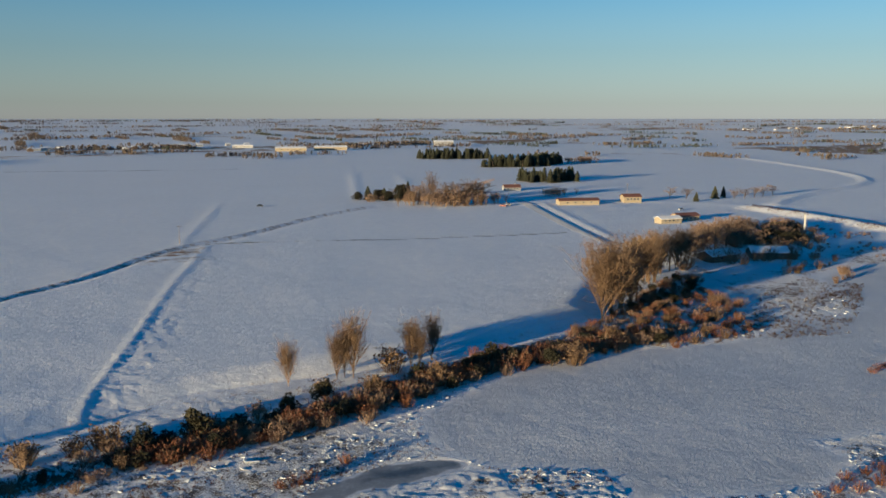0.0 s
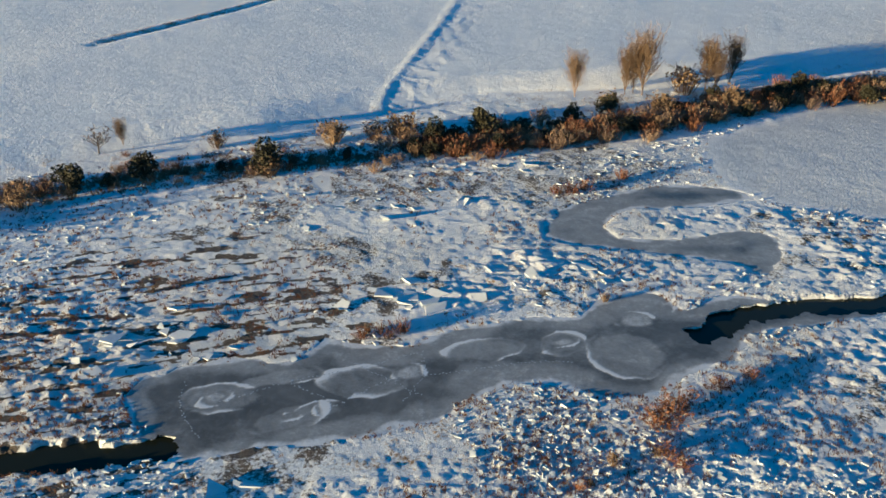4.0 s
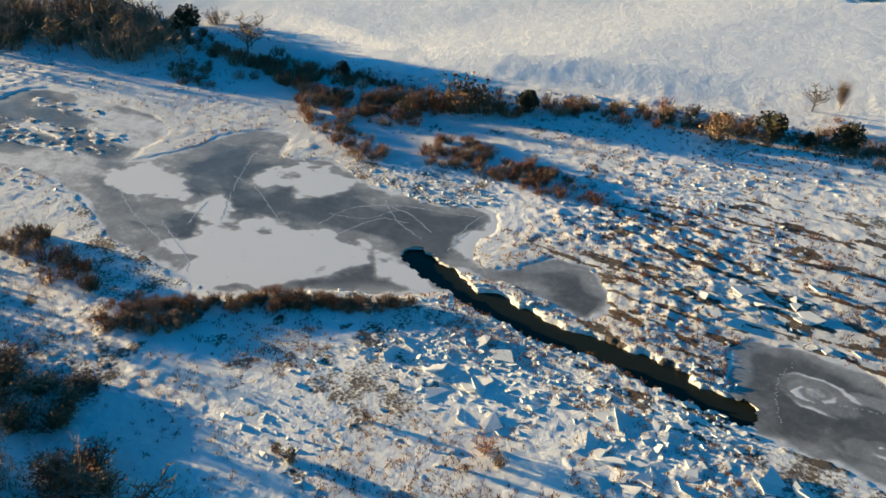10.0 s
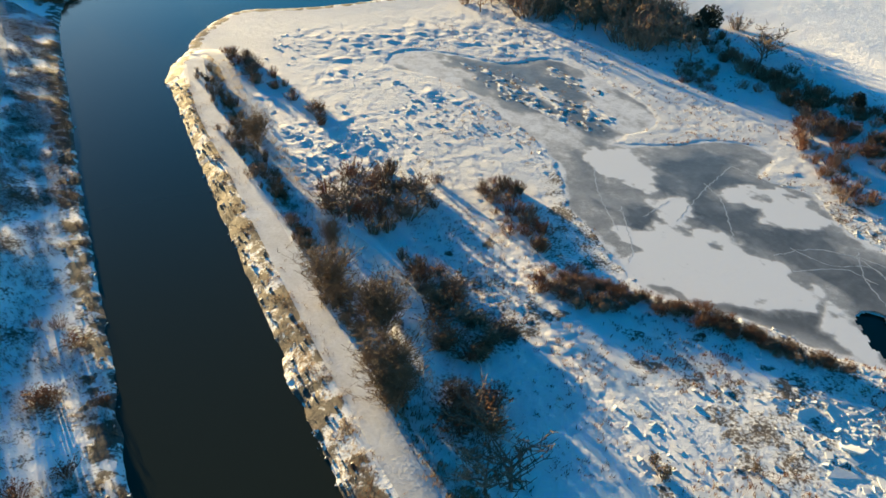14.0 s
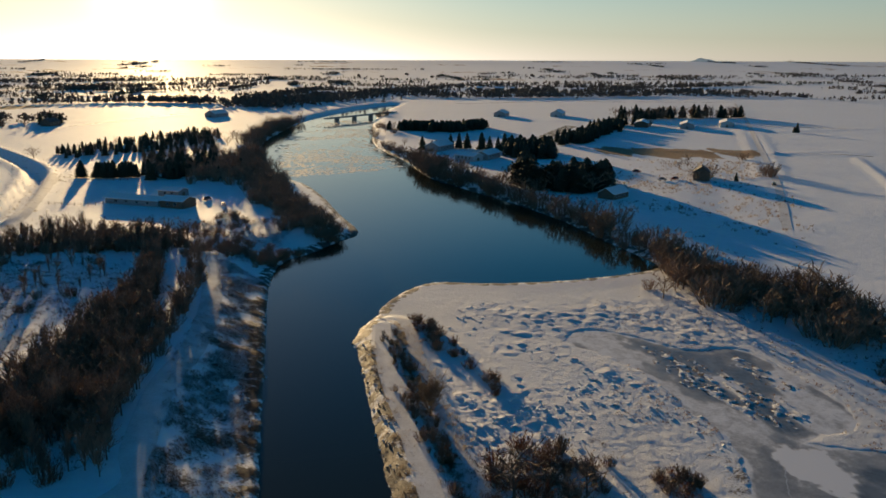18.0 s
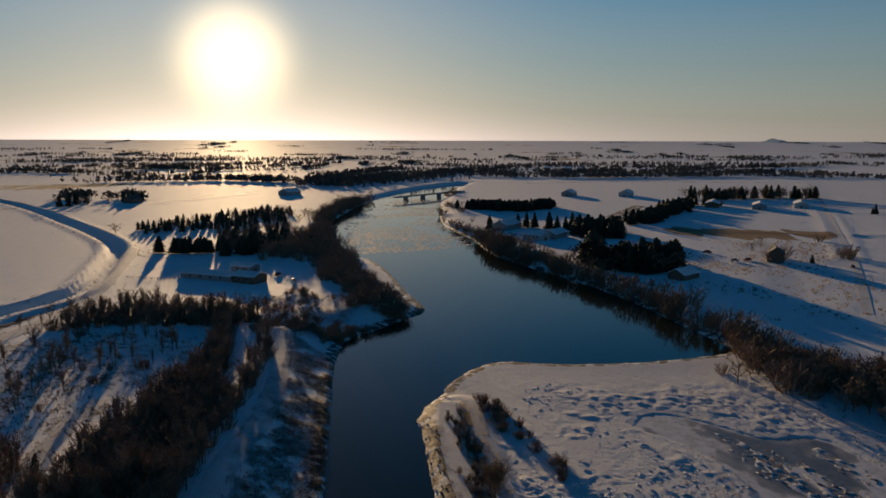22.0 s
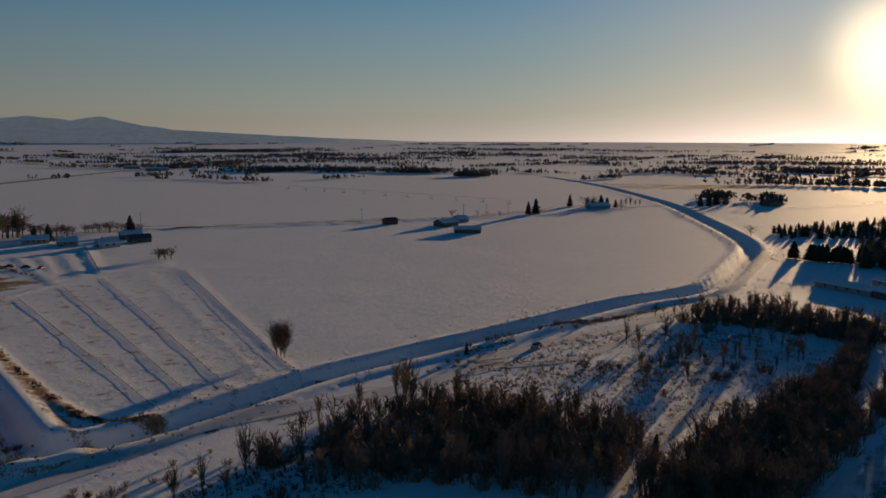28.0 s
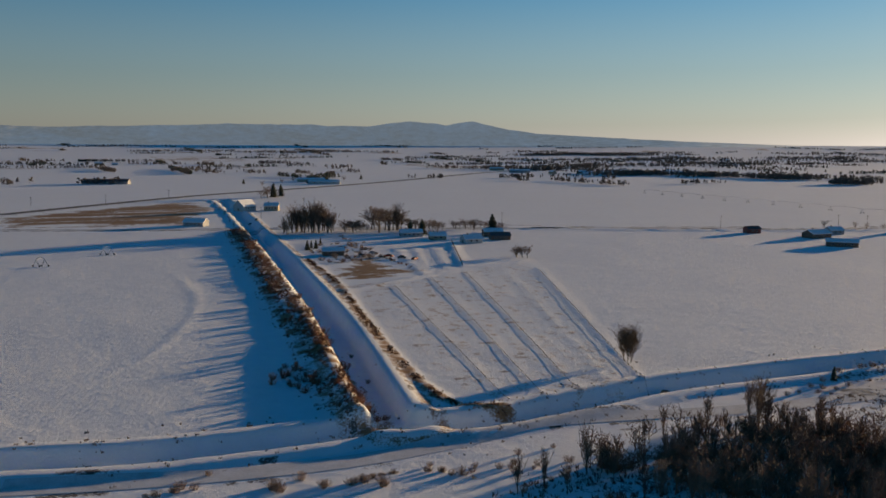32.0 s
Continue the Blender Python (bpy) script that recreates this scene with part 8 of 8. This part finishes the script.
# ---- stones along the water's edge ----
def shore_stones():
    rng = random.Random(53)
    p = np.concatenate([resample(JETTY_SHORE[1:], 0.3), resample(SOUTH_BANK[:8], 0.6)])
    q = p + np.array([(rng.gauss(0, 1.5), rng.gauss(0, 1.5)) for _ in range(len(p))])
    q = q[np.hypot(q[:, 0], q[:, 1]) > 45]
    z = height(q[:, 0], q[:, 1])
    v, f = [], []
    for (x, y), h in zip(q, z):
        if h < -0.95 or h > 1.5:
            continue
        s = 0.12 + 0.38 * rng.random() ** 3
        m = Matrix.LocRotScale((x, y, h + s * 0.15), Euler((rng.uniform(0, 3), rng.uniform(0, 3), rng.uniform(0, 3))), (s, s * rng.uniform(0.6, 1), s * rng.uniform(0.5, 0.9)))
        k = len(v)
        v += [m @ Vector(c) for c in ((0, 0, 0.9), (0.9, 0.1, 0), (0.2, 0.9, 0.1), (-0.9, 0.2, 0), (-0.1, -0.9, -0.1), (0, 0.1, -0.8))]
        f += [(k, k + 1, k + 2), (k, k + 2, k + 3), (k, k + 3, k + 4), (k, k + 4, k + 1), (k + 5, k + 2, k + 1), (k + 5, k + 3, k + 2), (k + 5, k + 4, k + 3), (k + 5, k + 1, k + 4)]
    stone, n, l, b = material("snowy_stone", 0.85)
    geo = n.new("ShaderNodeNewGeometry")
    grain = noise_node(n, l, 1.6, 5, 0.65, geo.outputs["Position"])
    rock = ramp_node(n, l, grain.outputs[0], [(0.3, (0.055, 0.042, 0.034)), (0.7, (0.26, 0.22, 0.19))]).outputs[0]
    up = n.new("ShaderNodeSeparateXYZ")
    l.new(geo.outputs["Normal"], up.inputs[0])
    cap = math_node(n, l, "ADD", up.outputs["Z"], math_node(n, l, "MULTIPLY", grain.outputs[0], 0.8))
    cap = ramp_node(n, l, cap, [(0.92, (0, 0, 0)), (1.0, (1, 1, 1))]).outputs[0]
    l.new(mix_node(n, l, cap, rock, (0.82, 0.83, 0.85)), b.inputs["Base Color"])
    tagged(new("shore_stones", mesh_of("shore_stones", v, f, stone)), "snow dusted boulders along the water's edge", "stones", kind="stuff")


shore_stones()


# ---- cracks and paw tracks on the ice ----
CRACKS = [[(-121.0, 23.8), (-108.3, 24.0), (-104.3, 23.0)], [(-117.9, 27.0), (-123.4, 31.7)], [(-116.5, 31.7), (-128.1, 38.5), (-137.3, 44.8)], [(-130.3, 38.5), (-123.7, 40.3), (-110.5, 39.2)], [(-137.3, 44.8), (-131.7, 48.9)], [(-107.5, 44.1), (-109.5, 50.4), (-107.3, 55.8), (-102.2, 58.0)], [(-109.8, 47.0), (-105.2, 51.5), (-104.7, 57.3), (-96.0, 57.9)], [(-103.2, 45.7), (-104.2, 52.9), (-99.9, 56.7)], [(-109.0, 56.4), (-100.9, 55.0), (-94.8, 55.8)], [(-90.5, 57.1), (-93.5, 62.5), (-94.9, 68.0)], [(-91.7, 58.4), (-95.5, 64.2), (-96.7, 68.1)], [(-109.4, 52.1), (-106.3, 58.0), (-100.2, 63.1), (-96.8, 66.5)], [(-135.2, 20.9), (-125.4, 20.7), (-112.7, 22.6)]]
TRACKS = [[(-47.2, 79.0), (-45.5, 74.3), (-40.4, 69.1)], [(-34.4, 81.6), (-30.9, 79.9), (-27.5, 78.9)], [(-41.1, 76.2), (-34.4, 81.6), (-26.5, 86.2), (-19.0, 91.5)], [(-27.6, 86.9), (-21.7, 84.0), (-17.0, 81.6)], [(-27.8, 77.4), (-25.1, 81.1), (-21.6, 84.7), (-14.8, 87.3), (-6.0, 91.2), (0.5, 92.6)], [(-19.3, 90.3), (-18.4, 85.6), (-19.7, 79.7)]]
FROST = plain_material("frost", (0.40, 0.42, 0.44), (0.62, 0.64, 0.66), 1.5, 0.8, 0.1)


def ice_lines(name, lines, label, dotted):
    rng = random.Random(71)
    v, f = [], []
    for line in lines:
        p = resample(spline(line), 0.5 if dotted else 0.6)
        p = p + np.array([(rng.gauss(0, 0.12), rng.gauss(0, 0.12)) for _ in p])
        t = np.gradient(p, axis=0)
        t /= np.linalg.norm(t, axis=1, keepdims=True) + 1e-9
        for i in range(len(p) - 1):
            a, b = p[i], p[i] + t[i] * 0.2 if dotted else p[i + 1]
            w, k = (0.08 if dotted else rng.uniform(0.04, 0.11)), len(v)
            o = np.array([-t[i][1], t[i][0]]) * w
            v += [(*(a - o), -0.108), (*(b - o), -0.108), (*(b + o), -0.108), (*(a + o), -0.108)]
            f.append((k, k + 1, k + 2, k + 3))
    tagged(new(name, mesh_of(name, v, f, FROST)), label, "ice marks", kind="stuff")


ice_lines("ice_cracks", CRACKS, "thin white healed cracks across grey pond ice", False)
ice_lines("paw_tracks", TRACKS, "dotted snowy paw tracks across the pond ice", True)


# ---- slush drifting on the open river ----
def slush(area, n, seed):
    rng = random.Random(seed)
    q = np.column_stack(spots_in([area], n, seed, 30.0, 0.42))
    v, f = [], []
    for x, y in q:
        s, a, k = rng.uniform(0.5, 2.6), rng.uniform(0, 6.28), len(v)
        z = -0.585 + 0.004 * rng.random()
        v += [(x + math.cos(a + i * 1.257) * s * rng.uniform(0.6, 1.2), y + math.sin(a + i * 1.257) * s * rng.uniform(0.4, 0.8), z) for i in range(5)]
        f.append((k, k + 1, k + 2, k + 3, k + 4))
    tagged(new("river_slush", mesh_of("river_slush", v, f, FROST)), "grey slush ice drifting on the open river", "slush", kind="stuff")


slush([(-567.2, -291.6), (-671.8, -329.2), (-803.8, -356.1), (-874.1, -333.8), (-706.8, -264.1), (-643.5, -249.9), (-556.5, -203.1), (-486.4, -162.6), (-461.1, -171.3), (-436.0, -192.2), (-419.5, -205.1), (-461.9, -235.3)], 16000, 61)
